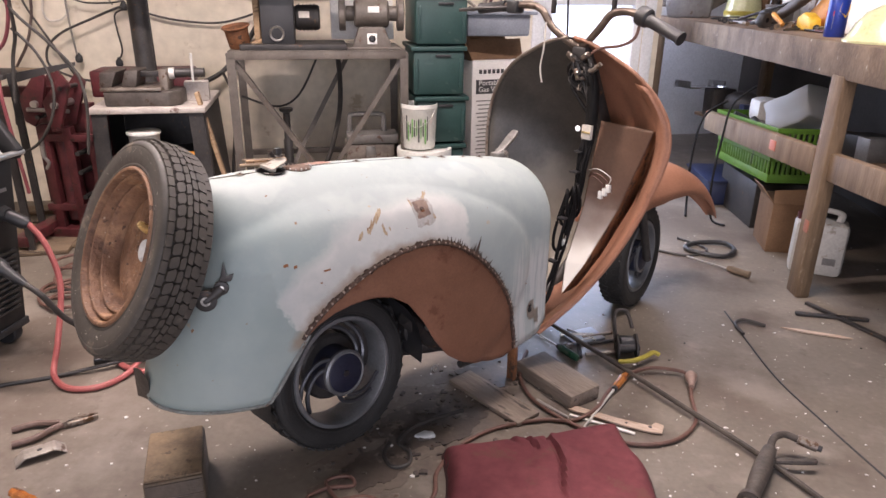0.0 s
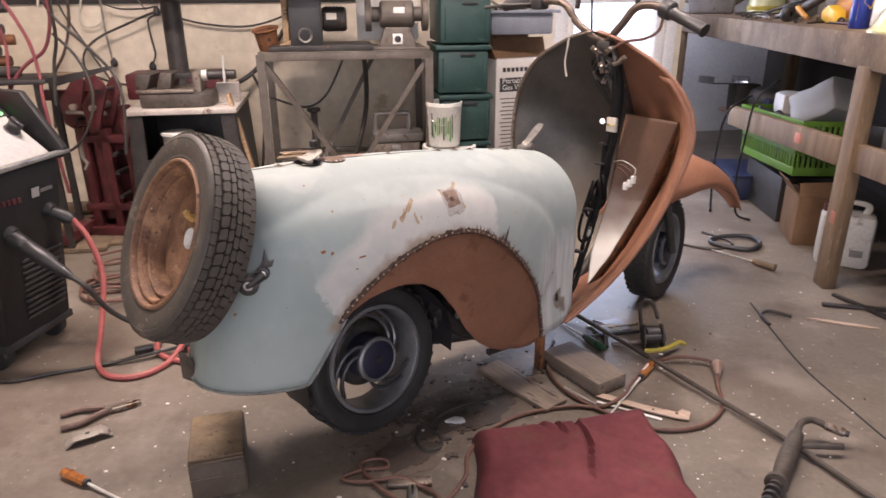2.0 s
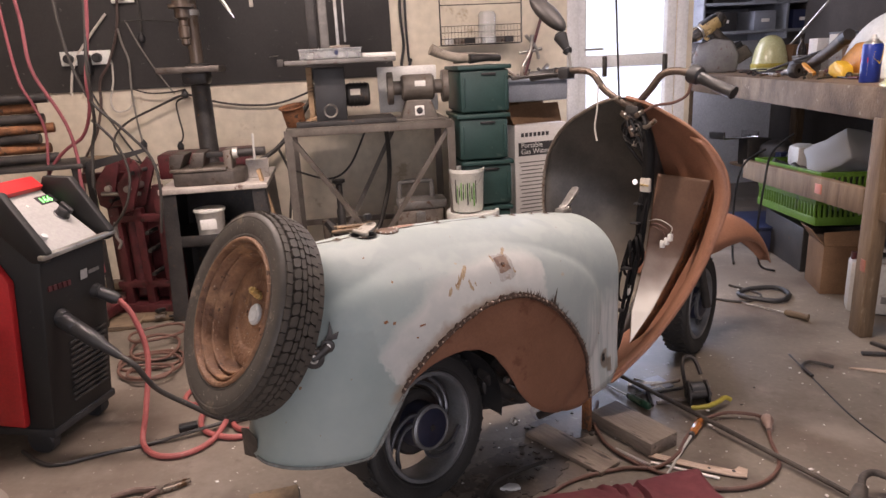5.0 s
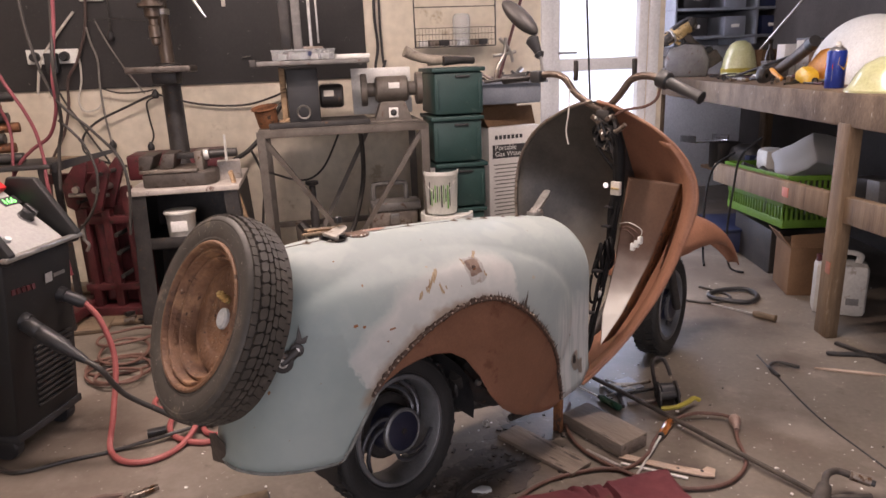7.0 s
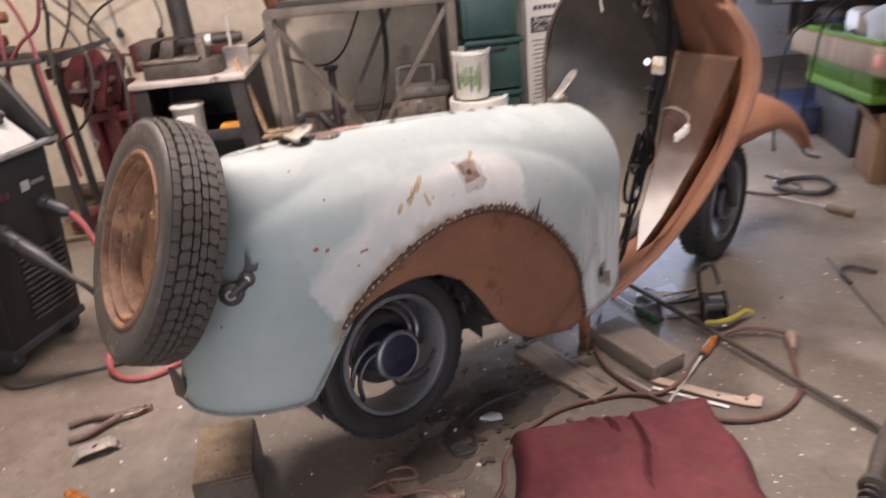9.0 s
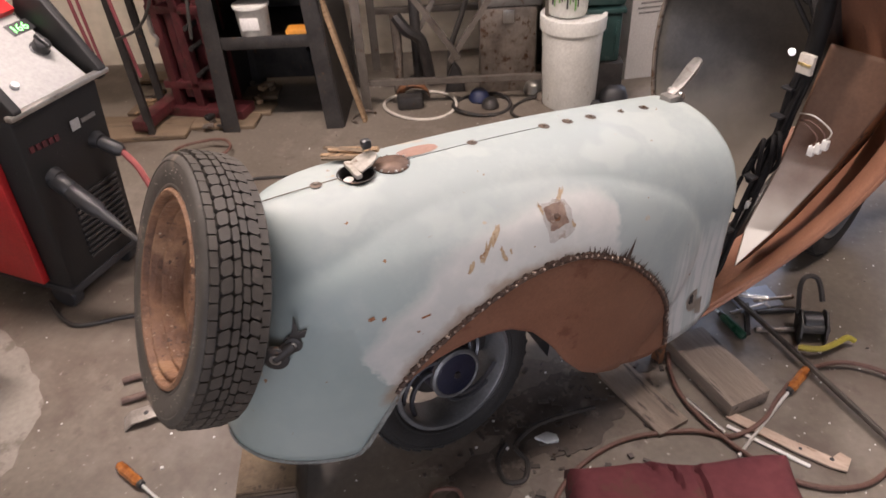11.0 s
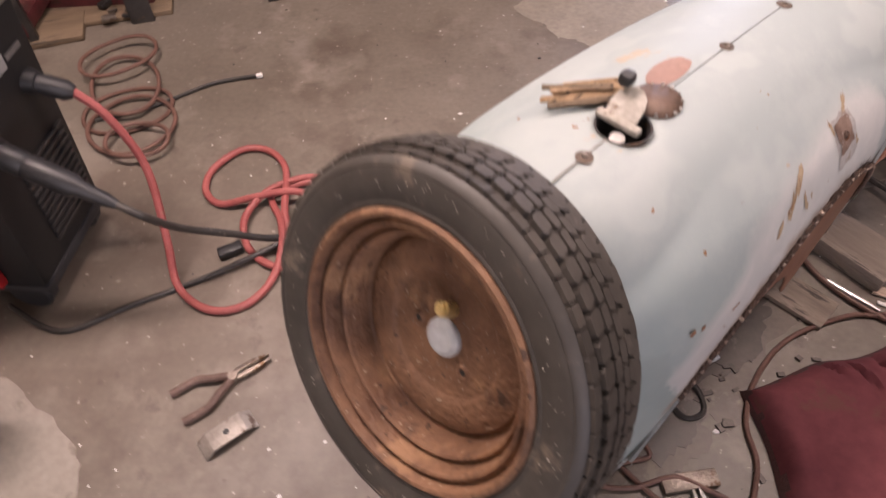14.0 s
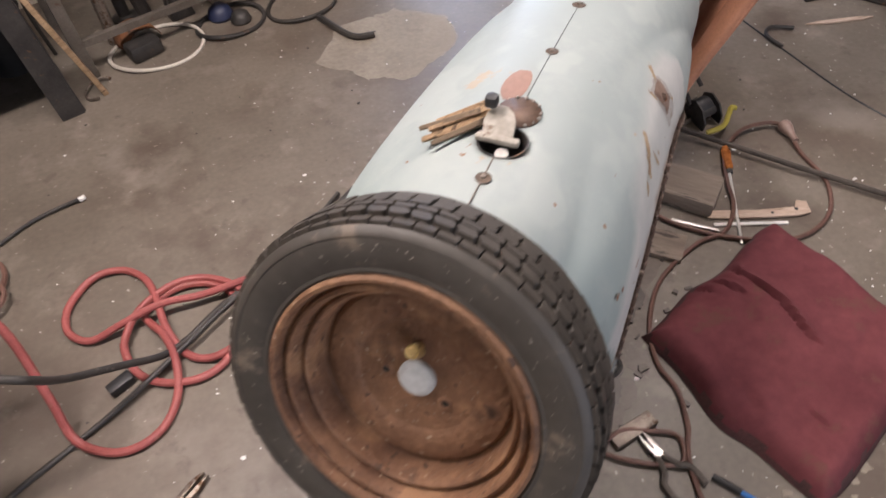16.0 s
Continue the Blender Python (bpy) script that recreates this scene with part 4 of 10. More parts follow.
for k, (s, z, ds, dz, turn) in enumerate(((0.240, 0.686, 0.016, 0.0050, 0.75), (0.215, 0.668, 0.014, 0.0042, 0.9), (0.246, 0.655, 0.0032, 0.011, 0.1), (0.182, 0.655, 0.0042, 0.009, -0.5), (0.250, 0.648, 0.0025, 0.006, 0.3), (0.204, 0.662, 0.003, 0.006, -0.3),
                                          (0.262, 0.655, 0.002, 0.004, 0.0), (0.395, 0.700, 0.012, 0.003, 0.4), (0.345, 0.694, 0.003, 0.007, 0.2), (0.40, 0.655, 0.003, 0.006, 0.2))):
    flank_patch("rust_stain", s, z, ds, dz, RUST_MARK, "orange rust stain", 0.9, 20 + k, 0.0008, turn)
for k, (s, z, ds, dz) in enumerate(((-0.005, 0.635, 0.006, 0.003), (0.015, 0.628, 0.004, 0.003), (0.085, 0.605, 0.008, 0.002), (0.10, 0.54, 0.004, 0.0025))):
    flank_patch("paint_chip", s, z, ds, dz, RUST, "brown paint chip", 0.6, 40 + k)
flank_patch("torn_patch", 0.775, 0.285, 0.017, 0.030, BARE, "bare ground metal round a tear", 0.5, 60)
flank_patch("torn_hole", 0.772, 0.292, 0.006, 0.013, BLACK, "small torn hole", 0.5, 61, 0.0018)
flank_patch("torn_patch", 0.80, 0.262, 0.008, 0.024, BARE, "bare ground metal strip", 0.5, 62)

# fixing spots and the long seam on the ridge
for k, s in enumerate((0.0, 0.301, 0.463, 0.52, 0.579, 0.659, 0.723)):
    nrm = Vector((0.03 + 0.18 * s, 0, 1)).normalized()
    p = Vector((s, 0.0, ridge(s) + 0.0008))
    r = (0.009, 0.0085, 0.010, 0.010, 0.010, 0.0065, 0.0095)[k]
    spot = part("fixing_spot", lathem(((0.0, 0.0012), (r * 0.9, 0.001), (r * 1.15, 0.0)), 18, axis_to(p, nrm)), SCORCH, scooter, "scorched fixing spot")
    part("bolt_end", lathem(((0.0, 0.0042), (r * 0.32, 0.0042), (r * 0.4, 0.0012)), 12, axis_to(p, nrm)), DULL_STEEL, spot)
bm = tubem([(s, 0.0, ridge(s) + 0.0004) for s in np.linspace(0.165, 0.45, 18)], 0.0006, seg=5, res=1)
part("ridge_seam", bm, BLACK, scooter, "thin dark seam along the ridge")
bm = tubem([(s, 0.001, ridge(s) + 0.0004) for s in np.linspace(-0.09, 0.04, 8)], 0.001, seg=5, res=1)
part("ridge_seam", bm, DULL_STEEL, scooter)
# welded disc and brown primer beyond it
bm = bmesh.new()
for (s, y, rx, ry, h) in ((0.137, 0.0, 0.033, 0.031, 0.0022),):
    top = []
    for i in range(40):
        a = 2 * math.pi * i / 40
        x, yy = s + rx * math.cos(a), y + ry * math.sin(a)
        top.append((x, yy, ridge(x) - 1.9 * yy * yy + h))
    c = bm.verts.new((s, y, ridge(s) + h))
    vs = [bm.verts.new(p) for p in top]
    for i in range(40):
        bm.faces.new((c, vs[i], vs[(i + 1) % 40]))
solid(part("welded_disc", bm, material("scorched brown disc", (0.085, 0.052, 0.036), (0.17, 0.11, 0.08), 0.55, 0.3, 40, 0.1, 160), scooter, "rusty disc welded over an old opening"), 0.003)
bm = bmesh.new()
rng = random.Random(8)
for i in range(15):
    a = 2 * math.pi * i / 15 + rng.uniform(-0.1, 0.1)
    x, yy = 0.137 + 0.032 * math.cos(a), 0.030 * math.sin(a)
    bmesh.ops.create_icosphere(bm, subdivisions=1, radius=rng.uniform(0.0014, 0.003), matrix=Matrix.Translation((x, yy, ridge(x) - 1.9 * yy * yy + 0.003)))
tagged(part("weld_beading", bm, STEEL, scooter, "bright weld beads round the disc"), kind="stuff")
bm = bmesh.new()
rows = []
for i in range(9):
    s = 0.160 + 0.078 * i / 8
    w = math.sqrt(max(1 - ((i - 4) / 4.4) ** 2, 0.05))
    y0, y1 = 0.020 + 0.022 * w, 0.020 - 0.016 * w
    rows.append([(s, y0 + (y1 - y0) * k / 5, ridge(s) - 1.9 * (y0 + (y1 - y0) * k / 5) ** 2 + 0.0012) for k in range(6)])
grid(bm, rows)
part("primer_panel", bm, material("pinkish primer", (0.21, 0.125, 0.095), (0.29, 0.175, 0.135), 0.6, 0.0, 12, 0.05, 120), scooter, "pinkish brown primer panel")

# filler neck with raised grey cap flap
bm = lathem(((0.0, -0.06), (0.026, -0.06), (0.029, -0.003), (0.031, 0.001), (0.0335, 0.0008)), 32, pose(FILL_S, 0, ridge(FILL_S), 0, 2, 0))
neck = part("filler_neck", bm, BLACK_IRON, scooter, "dark open filler neck")
part("neck_plug", rodm((FILL_S - 0.012, -0.004, ridge(FILL_S) - 0.05), (FILL_S - 0.016, -0.004, ridge(FILL_S) - 0.004), 0.010, 0.009), BRIGHT_STEEL, neck, "bright steel plug")
flap = thing("filler_flap", "loose grey filler flap with a black tip standing in the opening", "flap", scooter.matrix_world @ pose(FILL_S, 0, ridge(FILL_S), 0, 0, 0))
m = pose(0.006, 0.008, 0.004, 0, 24, 12)
part("plate", prismm([(-0.006, -0.020), (0.016, -0.021), (0.030, -0.017), (0.039, -0.009), (0.042, 0.0), (0.039, 0.009), (0.030, 0.017), (0.016, 0.021), (-0.006, 0.020)], 0.0, 0.004, m @ pose(0, 0, 0.002, 0, -40, 0), 0.0012), FLAP_GREY, flap)
part("hinge_bar", boxm((-0.003, 0.006, 0.005), (0.012, 0.058, 0.009), 0.003), FLAP_GREY, flap)
part("tip", boxm((0.034, 0.026, 0.034), (0.018, 0.018, 0.018), 0.006), BLACK, flap, "black rubber tip")
rng = random.Random(3)
wood = thing("wood_splinter", "broken splinter of raw wood on the scooter body", "splinter", scooter.matrix_world @ pose(0.098, 0.012, ridge(0.09) - 0.001, 0, 0, 0))
for i in range(9):
    a = Vector((0.016 + rng.uniform(-0.008, 0.008), 0.025 + rng.uniform(-0.006, 0.008), 0.004 + 0.004 * (i % 3)))
    b = a + Vector((-0.046 - rng.uniform(0, 0.010), 0.060 + rng.uniform(-0.010, 0.012), -0.008 + rng.uniform(-0.002, 0.003)))
    off = Vector((0.0035 * (i - 4), 0, 0))
    part("sliver", rodm(a + off * 0.75, b + off * 0.85, 0.0058, 0.0034, 5), OLD_WOOD if i % 4 == 1 else RAW_WOOD, wood)

# twin-eyed tie lug on the flank, with a scorched fin above it
LUG = (-0.50, -0.86, 0.10)
lug = part("tie_lug", prismm([(0.022 * math.cos(a), 0.022 * math.sin(a)) for a in np.linspace(0, 6.0, 20)], 0, 0.009, axis_to(Vector((-0.152, -0.120, 0.580)), LUG), 0.002), BLACK_IRON, scooter, "dark steel twin-eyed tie lug")
part("upper_eye", prismm([(0.015 * math.cos(a), 0.015 * math.sin(a)) for a in np.linspace(0, 6.0, 18)], 0, 0.009, axis_to(Vector((-0.121, -0.128, 0.602)), LUG), 0.002), BLACK_IRON, lug)
part("link", rodm((-0.152, -0.122, 0.580), (-0.121, -0.131, 0.602), 0.012), BLACK_IRON, lug)
for p, r in ((Vector((-0.152, -0.120, 0.580)), 0.0095), (Vector((-0.121, -0.128, 0.602)), 0.0060)):
    part("eyelet", lathem(((r * 0.5, 0.009), (r * 0.6, 0.0115), (r, 0.0112), (r * 1.1, 0.008)), 20, axis_to(p, LUG)), STEEL, lug, "bright steel eyelet")
part("fin", prismm([(-0.014, 0.0), (0.014, 0.004), (0.020, 0.020), (0.006, 0.014), (0.002, 0.046), (-0.005, 0.016)], 0, 0.003, Matrix.Translation((-0.117, -0.134, 0.612)) @ pose(0, 0, 0, 84, 0, -30), 0.0008), BLACK_IRON, lug, "scorched dark fin")
part("tail_flange", prismm([(0, 0), (0.045, 0.004), (0.05, 0.055), (0.02, 0.075), (0.0, 0.07)], 0, 0.003, Matrix.Translation((-0.262, 0.055, 0.318)) @ pose(0, 0, 0, 90, 0, -75), 0.0008), DARK_CAST, scooter, "torn dark tail flange")


# ---- wheels ----
def tread_tyre(R, width, rim, deep=0.0):
    """Lathe of a tyre in its own axis frame, with shoulder ribs."""
    h = width / 2
    d = R - rim
    prof = [(rim, -h * 0.72), (rim + 0.006, -h * 0.86), (rim + d * 0.35, -h * 0.97), (rim + d * 0.62, -h), (R - 0.014, -h * 0.94), (R - 0.008, -h * 0.86),
            (R - 0.0055 - deep, -h * 0.8), (R - 0.0055 - deep, -h * 0.5), (R - 0.0045 - deep, 0), (R - 0.0055 - deep, h * 0.5),
            (R - 0.0075 - deep * 0.9, h * 0.78), (R - 0.0105 - deep * 0.25, h * 0.87), (R - 0.0150, h * 0.945), (R - 0.0185, h * 0.985), (R - 0.0205, h * 1.01), (R - 0.0225, h * 1.015), (R - 0.0238, h * 0.998), (R - 0.0265, h * 1.012), (R - 0.030, h * 1.015), (rim + d * 0.45, h * 1.01), (rim + d * 0.30, h * 0.985),
            (rim + d * 0.17, h * 0.92), (rim + d * 0.15, h * 0.935), (rim + d * 0.11, h * 0.93), (rim + d * 0.09, h * 0.90), (rim + 0.003, h * 0.86), (rim, h * 0.72)]
    return lathem(prof, 96)


def spare_wheel():
    R, width, rim = 0.225, 0.099, 0.155
    pitch = 24.8
    n = Vector((-math.cos(radians(pitch)), 0.0, math.sin(radians(pitch))))
    face = Vector((-0.271, 0.0, 0.690)) + Vector((0, 0.006, 0))
    m = axis_to(face - n * (width / 2 - 0.003), n)
    bm = tread_tyre(R, width, rim, 0.0065)
    # faces between the tread blocks are coloured darker, as groove shade
    for f in bm.faces:
        c = f.calc_center_median()
        if math.hypot(c.x, c.y) > R - 0.018 and abs(c.z) < width * 0.43:
            f.material_index = 1
    hub = part("spare_wheel", bm, (RUBBER, RECESS_SHADE), scooter, "worn road tyre on a rusty rim")
    hub.matrix_local = m
    # tread blocks in five rows
    bm = bmesh.new()
    rng = random.Random(11)
    count = 58
    turn90 = Matrix(((0, 0, 1, 0), (1, 0, 0, 0), (0, 1, 0, 0), (0, 0, 0, 1)))
    for z, wd, off, skew, c in ((-0.0364, 0.0118, 0.5, 0.0, 0.0012), (-0.0209, 0.0160, 0.0, 0.10, 0.0036), (-0.0061, 0.0098, 0.0, 0.10, 0.0020), (0.0061, 0.0098, 0.5, -0.10, 0.0020), (0.0209, 0.0160, 0.5, -0.10, 0.0036), (0.0364, 0.0118, 0.0, 0.0, 0.0012)):
        for i in range(count):
            ln = 2 * math.pi * R / count * rng.uniform(0.85, 0.89) / 2
            h, k = wd / 2, skew * wd
            edge = [(-ln + c - k, -h), (ln - c - k, -h), (ln - k, -h + c), (ln + k, h - c), (ln - c + k, h), (-ln + c + k, h), (-ln + k, h - c), (-ln - k, -h + c)]
            rr = R - 0.0125 - 2.6 * z * z - (0.0022 if abs(z) > 0.03 else 0)
            prism(bm, edge, -0.003, 0.0106 + rng.uniform(-0.0005, 0.0005), pose(0, 0, 0, 0, 0, 360 * (i + off) / count) @ Matrix.Translation((rr, 0, z)) @ turn90)
    tagged(link("tread", bm, TREAD, hub, "worn dark tread with staggered rows of blocks", flat=True), kind="stuff")
    # rusty stepped steel rim, dished
    t = width / 2
    prof = [(r, t - b) for r, b in ((0.161, 0.014), (0.160, 0.003), (0.156, 0.0), (0.152, 0.001), (0.1505, 0.004), (0.1498, 0.016), (0.1470, 0.0175), (0.1445, 0.0120), (0.1410, 0.0105), (0.1385, 0.0120), (0.1370, 0.0160), (0.1362, 0.0340), (0.1335, 0.0360),
                                    (0.1310, 0.0305), (0.1280, 0.0290), (0.1255, 0.0310), (0.1240, 0.0360), (0.1230, 0.0660), (0.1190, 0.0700), (0.1165, 0.0660), (0.1130, 0.0620), (0.1080, 0.0603), (0.0970, 0.0600), (0.0820, 0.0606), (0.0780, 0.0625), (0.0740, 0.0655), (0.0700, 0.0662), (0.0500, 0.0662), (0.0300, 0.0660), (0.0, 0.0660))]
    link("rim", lathem(prof, 96), RIM_RUST, hub, "rust-covered stepped steel rim", angle=24)
    cap = lathem([(r, t - h - 0.015) for r, h in ((0.0, 0.0425), (0.0165, 0.0425), (0.018, 0.0440), (0.0215, 0.0445), (0.0232, 0.0465), (0.0234, 0.0525), (0.012, 0.0545), (0.011, 0.07))], 36)
    part("hub_cap", cap, GREY_CAP, hub, "pale grey round plastic hub cap")
    bm = bmesh.new()
    up = Vector((0, 1, 0)) if abs((m.to_3x3() @ Vector((0, 1, 0))).z) > 0.5 else Vector((1, 0, 0))
    sgn = 1 if (m.to_3x3() @ up).z > 0 else -1
    base = up * sgn
    lat = base.cross(Vector((0, 0, 1)))
    v0 = base * 0.038 + lat * -0.001 + Vector((0, 0, t - 0.0665))
    lean = (base * 0.5 + Vector((0, 0, 1))).normalized()
    for d0, d1, r in ((0.0, 0.010, 0.0070), (0.008, 0.016, 0.0095), (0.015, 0.020, 0.0062), (0.019, 0.029, 0.0090), (0.028, 0.034, 0.0058)):
        rod(bm, v0 + lean * d0, v0 + lean * d1, r, r * 0.94, 14)
    part("valve", bm, BRASS, hub, "brass valve fitting")
    for bx, by in ((-0.040, -0.003), (0.037, -0.025)):
        p = lat * bx + base * by + Vector((0, 0, t - 0.0664))
        hole = part("bolt_hole", lathem(((0.0042, -0.001), (0.0046, 0.0022), (0.0066, 0.0034), (0.0086, 0.0022), (0.0105, -0.001)), 18, Matrix.Translation(p)), RIM_RUST, hub, "rusty raised bolt hole")
        # dark disc stands for the shade inside the hole
        part("hole_bottom", lathem(((0.0, 0.0008), (0.0046, 0.0008), (0.0048, -0.001)), 14, Matrix.Translation(p)), RECESS_SHADE, hole)
    rng = random.Random(5)
    for i in range(3):
        a = 2.3 * i + 0.2
        p = Vector((0.097 * math.cos(a), 0.097 * math.sin(a), t - 0.0665))
        bmesh_r = lathem(((0.0, 0.002), (0.003, 0.0016), (0.0036, -0.001)), 8, Matrix.Translation(p))
        part("rivet", bmesh_r, RUST, hub)
    bm = bmesh.new()
    rng = random.Random(64)
    for i in range(80):
        a, r = rng.uniform(0, 2 * math.pi), rng.uniform(rim + 0.020, R - 0.030)
        d = rng.uniform(0.0004, 0.0012)
        box(bm, (r * math.cos(a), r * math.sin(a), width / 2 * 1.012), (d * rng.uniform(1, 2.2), d, 0.0012), 0, None, 1)
    for i in range(40):
        a, r = rng.uniform(0, 2 * math.pi), rng.uniform(0.032, 0.074)
        d = rng.uniform(0.0004, 0.0012)
        box(bm, (r * math.cos(a), r * math.sin(a), t - 0.0652), (d, d, 0.0012), 0, None, 1)
    tagged(part("dust_specks", bm, FLAP_GREY, hub, "pale dust specks on the tyre"), kind="stuff")
    return hub


spare_wheel()


def alloy_wheel(name, m, R, width, rim, spokes=6, label=""):
    tyre = part(name, tread_tyre(R, width, rim), RUBBER_B, scooter, label)
    tyre.matrix_local = m
    t = width / 2
    bm = bmesh.new()
    rng = random.Random(2)
    for z, off in ((-0.028, 0), (0.028, 0.5)):
        for i in range(40):
            a = 360 * (i + off) / 40
            box(bm, (R - 0.0045, 0, z), (0.006, 0.022, 0.034), 0.0015, pose(0, 0, 0, 0, 0, a) @ pose(0, 0, 0, 24 if z > 0 else -24, 0, 0), 1)
    tagged(part("tread", bm, RUBBER_B, tyre), kind="stuff")
    ring = lathem(((rim + 0.002, t * 0.80), (rim, t * 0.92), (rim - 0.009, t * 0.94), (rim - 0.012, t * 0.88), (rim - 0.014, t * 0.4), (rim - 0.018, -t * 0.3), (rim - 0.012, -t * 0.85), (rim + 0.002, -t * 0.8)), 64)
    part("rim", ring, ALLOY_RING, tyre, "worn grey alloy rim edge")
    for i in range(spokes):
        a = 2 * math.pi * i / spokes + 0.35
        bm = bmesh.new()
        for w0 in (-0.020, 0.020):
            pts = []
            for k in range(6):
                f = k / 5
                r = 0.060 + (rim - 0.018 - 0.060) * f
                aa = a + 1.15 * f ** 1.2 + w0 / max(r, 0.05) * (0.7 + 0.6 * f)
                pts.append((r * math.cos(aa), r * math.sin(aa), t * (0.78 - 0.30 * f)))
            tube(bm, pts, 0.0060, seg=6, res=3)
        part("spoke", bm, ALLOY, tyre, "curved twin alloy spoke")
    part("brake_plate", lathem(((0.0, -t * 0.2), (0.085, -t * 0.2), (0.092, -t * 0.3), (0.092, -t * 0.7), (0, -t * 0.7)), 36), BLACK_IRON, tyre, "dark brake plate")
    part("hub", lathem(((0.0, t * 1.05), (0.048, t * 1.05), (0.053, t * 1.0), (0.056, t * 0.8), (0.062, t * 0.78), (0.064, -t * 0.6), (0, -t * 0.6)), 40), HUB_BLUE, tyre, "dark blue brake hub")
    part("hub_ring", lathem(((0.053, t * 1.03), (0.057, t * 1.06), (0.063, t * 0.98), (0.062, t * 0.78)), 40), ALLOY_RING, tyre)
    part("axle_nut", lathem(((0, t * 1.12), (0.008, t * 1.12), (0.010, t * 1.04)), 6), BLACK_IRON, tyre)
    return tyre


alloy_wheel("rear_wheel", axis_to(Vector((0.226, 0.034, 0.206)), (0.06, -1.0, 0.13)), 0.217, 0.110, 0.152, 3, "black scooter tyre on a dark alloy wheel")
alloy_wheel("front_wheel", axis_to(Vector((1.575, 0.0, 0.205)), (0.20, -0.97, 0.03)), 0.205, 0.10, 0.140, 3, "black front tyre on a dark alloy wheel")

# front fender
bm = bmesh.new()
rows = []
for i in range(27):
    f = i / 26
    a = radians(150 - 138 * f)
    rad = 0.355 + 0.02 * math.sin(math.pi * f) + 0.085 * max(f - 0.62, 0) ** 1.3 / 0.284
    hw = 0.105 * (1 - 0.75 * max(f - 0.55, 0) ** 1.2 / 0.384)
    row = []
    for k in range(13):
        b = -math.pi / 2 + math.pi * k / 12
        drop = 0.15 * (1 - math.cos(b)) * (1 - 0.88 * max(f - 0.45, 0) / 0.55)
        row.append(((rad - drop) * math.cos(a), hw * math.sin(b), (rad - drop) * math.sin(a)))
    rows.append(row)
grid(bm, rows)
fender = solid(part("front_fender", bm, PRIMER, scooter, "bare front fender in red oxide primer"), 0.003)
fender.matrix_local = pose(1.60, 0.0, 0.205, 0, 0, -13)

# ---- legshield ----
EDGE_Z = (1.035, 1.02, 1.0, 0.95, 0.87, 0.78, 0.70, 0.63, 0.52, 0.41, 0.28, 0.20, 0.165)
EDGE_W = (0.012, 0.085, 0.145, 0.238, 0.322, 0.362, 0.360, 0.345, 0.312, 0.268, 0.205, 0.166, 0.148)
EDGE_S = (1.10, 1.10, 1.10, 1.11, 1.125, 1.13, 1.118, 1.10, 1.085, 1.06, 1.01, 0.93, 0.86)
MID_S = (1.11, 1.125, 1.145, 1.19, 1.25, 1.31, 1.345, 1.365, 1.375, 1.36, 1.29, 1.08, 0.90)


def shield_point(z, v):
    zz = EDGE_Z[::-1]
    reach = min(0.05, z - zz[0], zz[-1] - z)
    at = z + reach * np.linspace(-1, 1, 7)
    w, e, c = (float(np.interp(at, zz, t[::-1]).mean()) for t in (EDGE_W, EDGE_S, MID_S))
    return Vector((c + (e - c) * abs(v) ** 1.9, -w * v, z))


zs = smooth_line([(z, 0, 0) for z in EDGE_Z], 4)
zs = [p.x for p in zs]
# left half turns paler low down: bare metal and sheen in the colour
for name, v0, v1, mat, label in (("shield_right", 0.02, 1.0, PRIMER, "concave shield half in red oxide primer"), ("shield_left", -1.0, -0.02, worn_with_sheen("dull shield steel", ((0.036, 0.034, 0.031), (0.085, 0.078, 0.068)), (0.34, 0.31, 0.26), 0.50, 0.13, 0.35, 0.45), "concave shield half in dull dark steel")):
    bm = bmesh.new()
    rows = []
    for z in zs:
        gap = 0.075 if z < 0.60 else 0.0
        a, b = (v0 + gap, v1) if v0 > 0 else (v0, v1 - gap)
        rows.append([shield_point(z, a + (b - a) * k / 18) for k in range(19)])
    grid(bm, rows)
    solid(part(name, bm, mat, scooter, label), 0.0025)
for sgn in (1, -1):
    pts = [shield_point(z, sgn) for z in zs]
    part("shield_rim", tubem(pts, 0.006, seg=8, res=1), PRIMER if sgn > 0 else DULL_STEEL, scooter, "rolled shield edge")
# inner flange band on the near half
bm = bmesh.new()
rows = []
for z in [q for q in zs if q < 0.93]:
    p = shield_point(z, 1.0)
    q = shield_point(z, 0.88)
    rows.append([p + Vector((-0.004, 0.002, 0)), p.lerp(q, 0.45) + Vector((-0.022, 0.0, 0.004)), q + Vector((-0.022, 0.012, 0.006))])
grid(bm, rows)
solid(part("shield_flange", bm, PRIMER, scooter, "folded inner flange in red oxide primer"), 0.002)
# inner triangular panel
bm = bmesh.new()
tri = ((1.150, -0.105, 0.790), (1.185, -0.272, 0.779), (1.150, -0.198, 0.52), (1.070, -0.150, 0.345), (1.0, -0.118, 0.245), (1.03, -0.100, 0.345), (1.09, -0.105, 0.52))
vs = [bm.verts.new(p) for p in tri]
bm.faces.new((vs[0], vs[1], vs[2], vs[6]))
bm.faces.new((vs[6], vs[2], vs[3], vs[5]))
bm.faces.new((vs[5], vs[3], vs[4]))
bmesh.ops.subdivide_edges(bm, edges=bm.edges, cuts=26, use_grid_fill=True)

# paler lower part carries the panel's sheen as colour, over worn metal
PANEL = worn_with_sheen("worn brown panel with painted sheen", ((0.118, 0.062, 0.038), (0.176, 0.098, 0.062)), (0.36, 0.31, 0.25), 0.46, 0.10, 0.75, 0.32)
solid(part("inner_panel", bm, PANEL, scooter, "brown triangular inner panel with bare metal and painted sheen below"), 0.003)

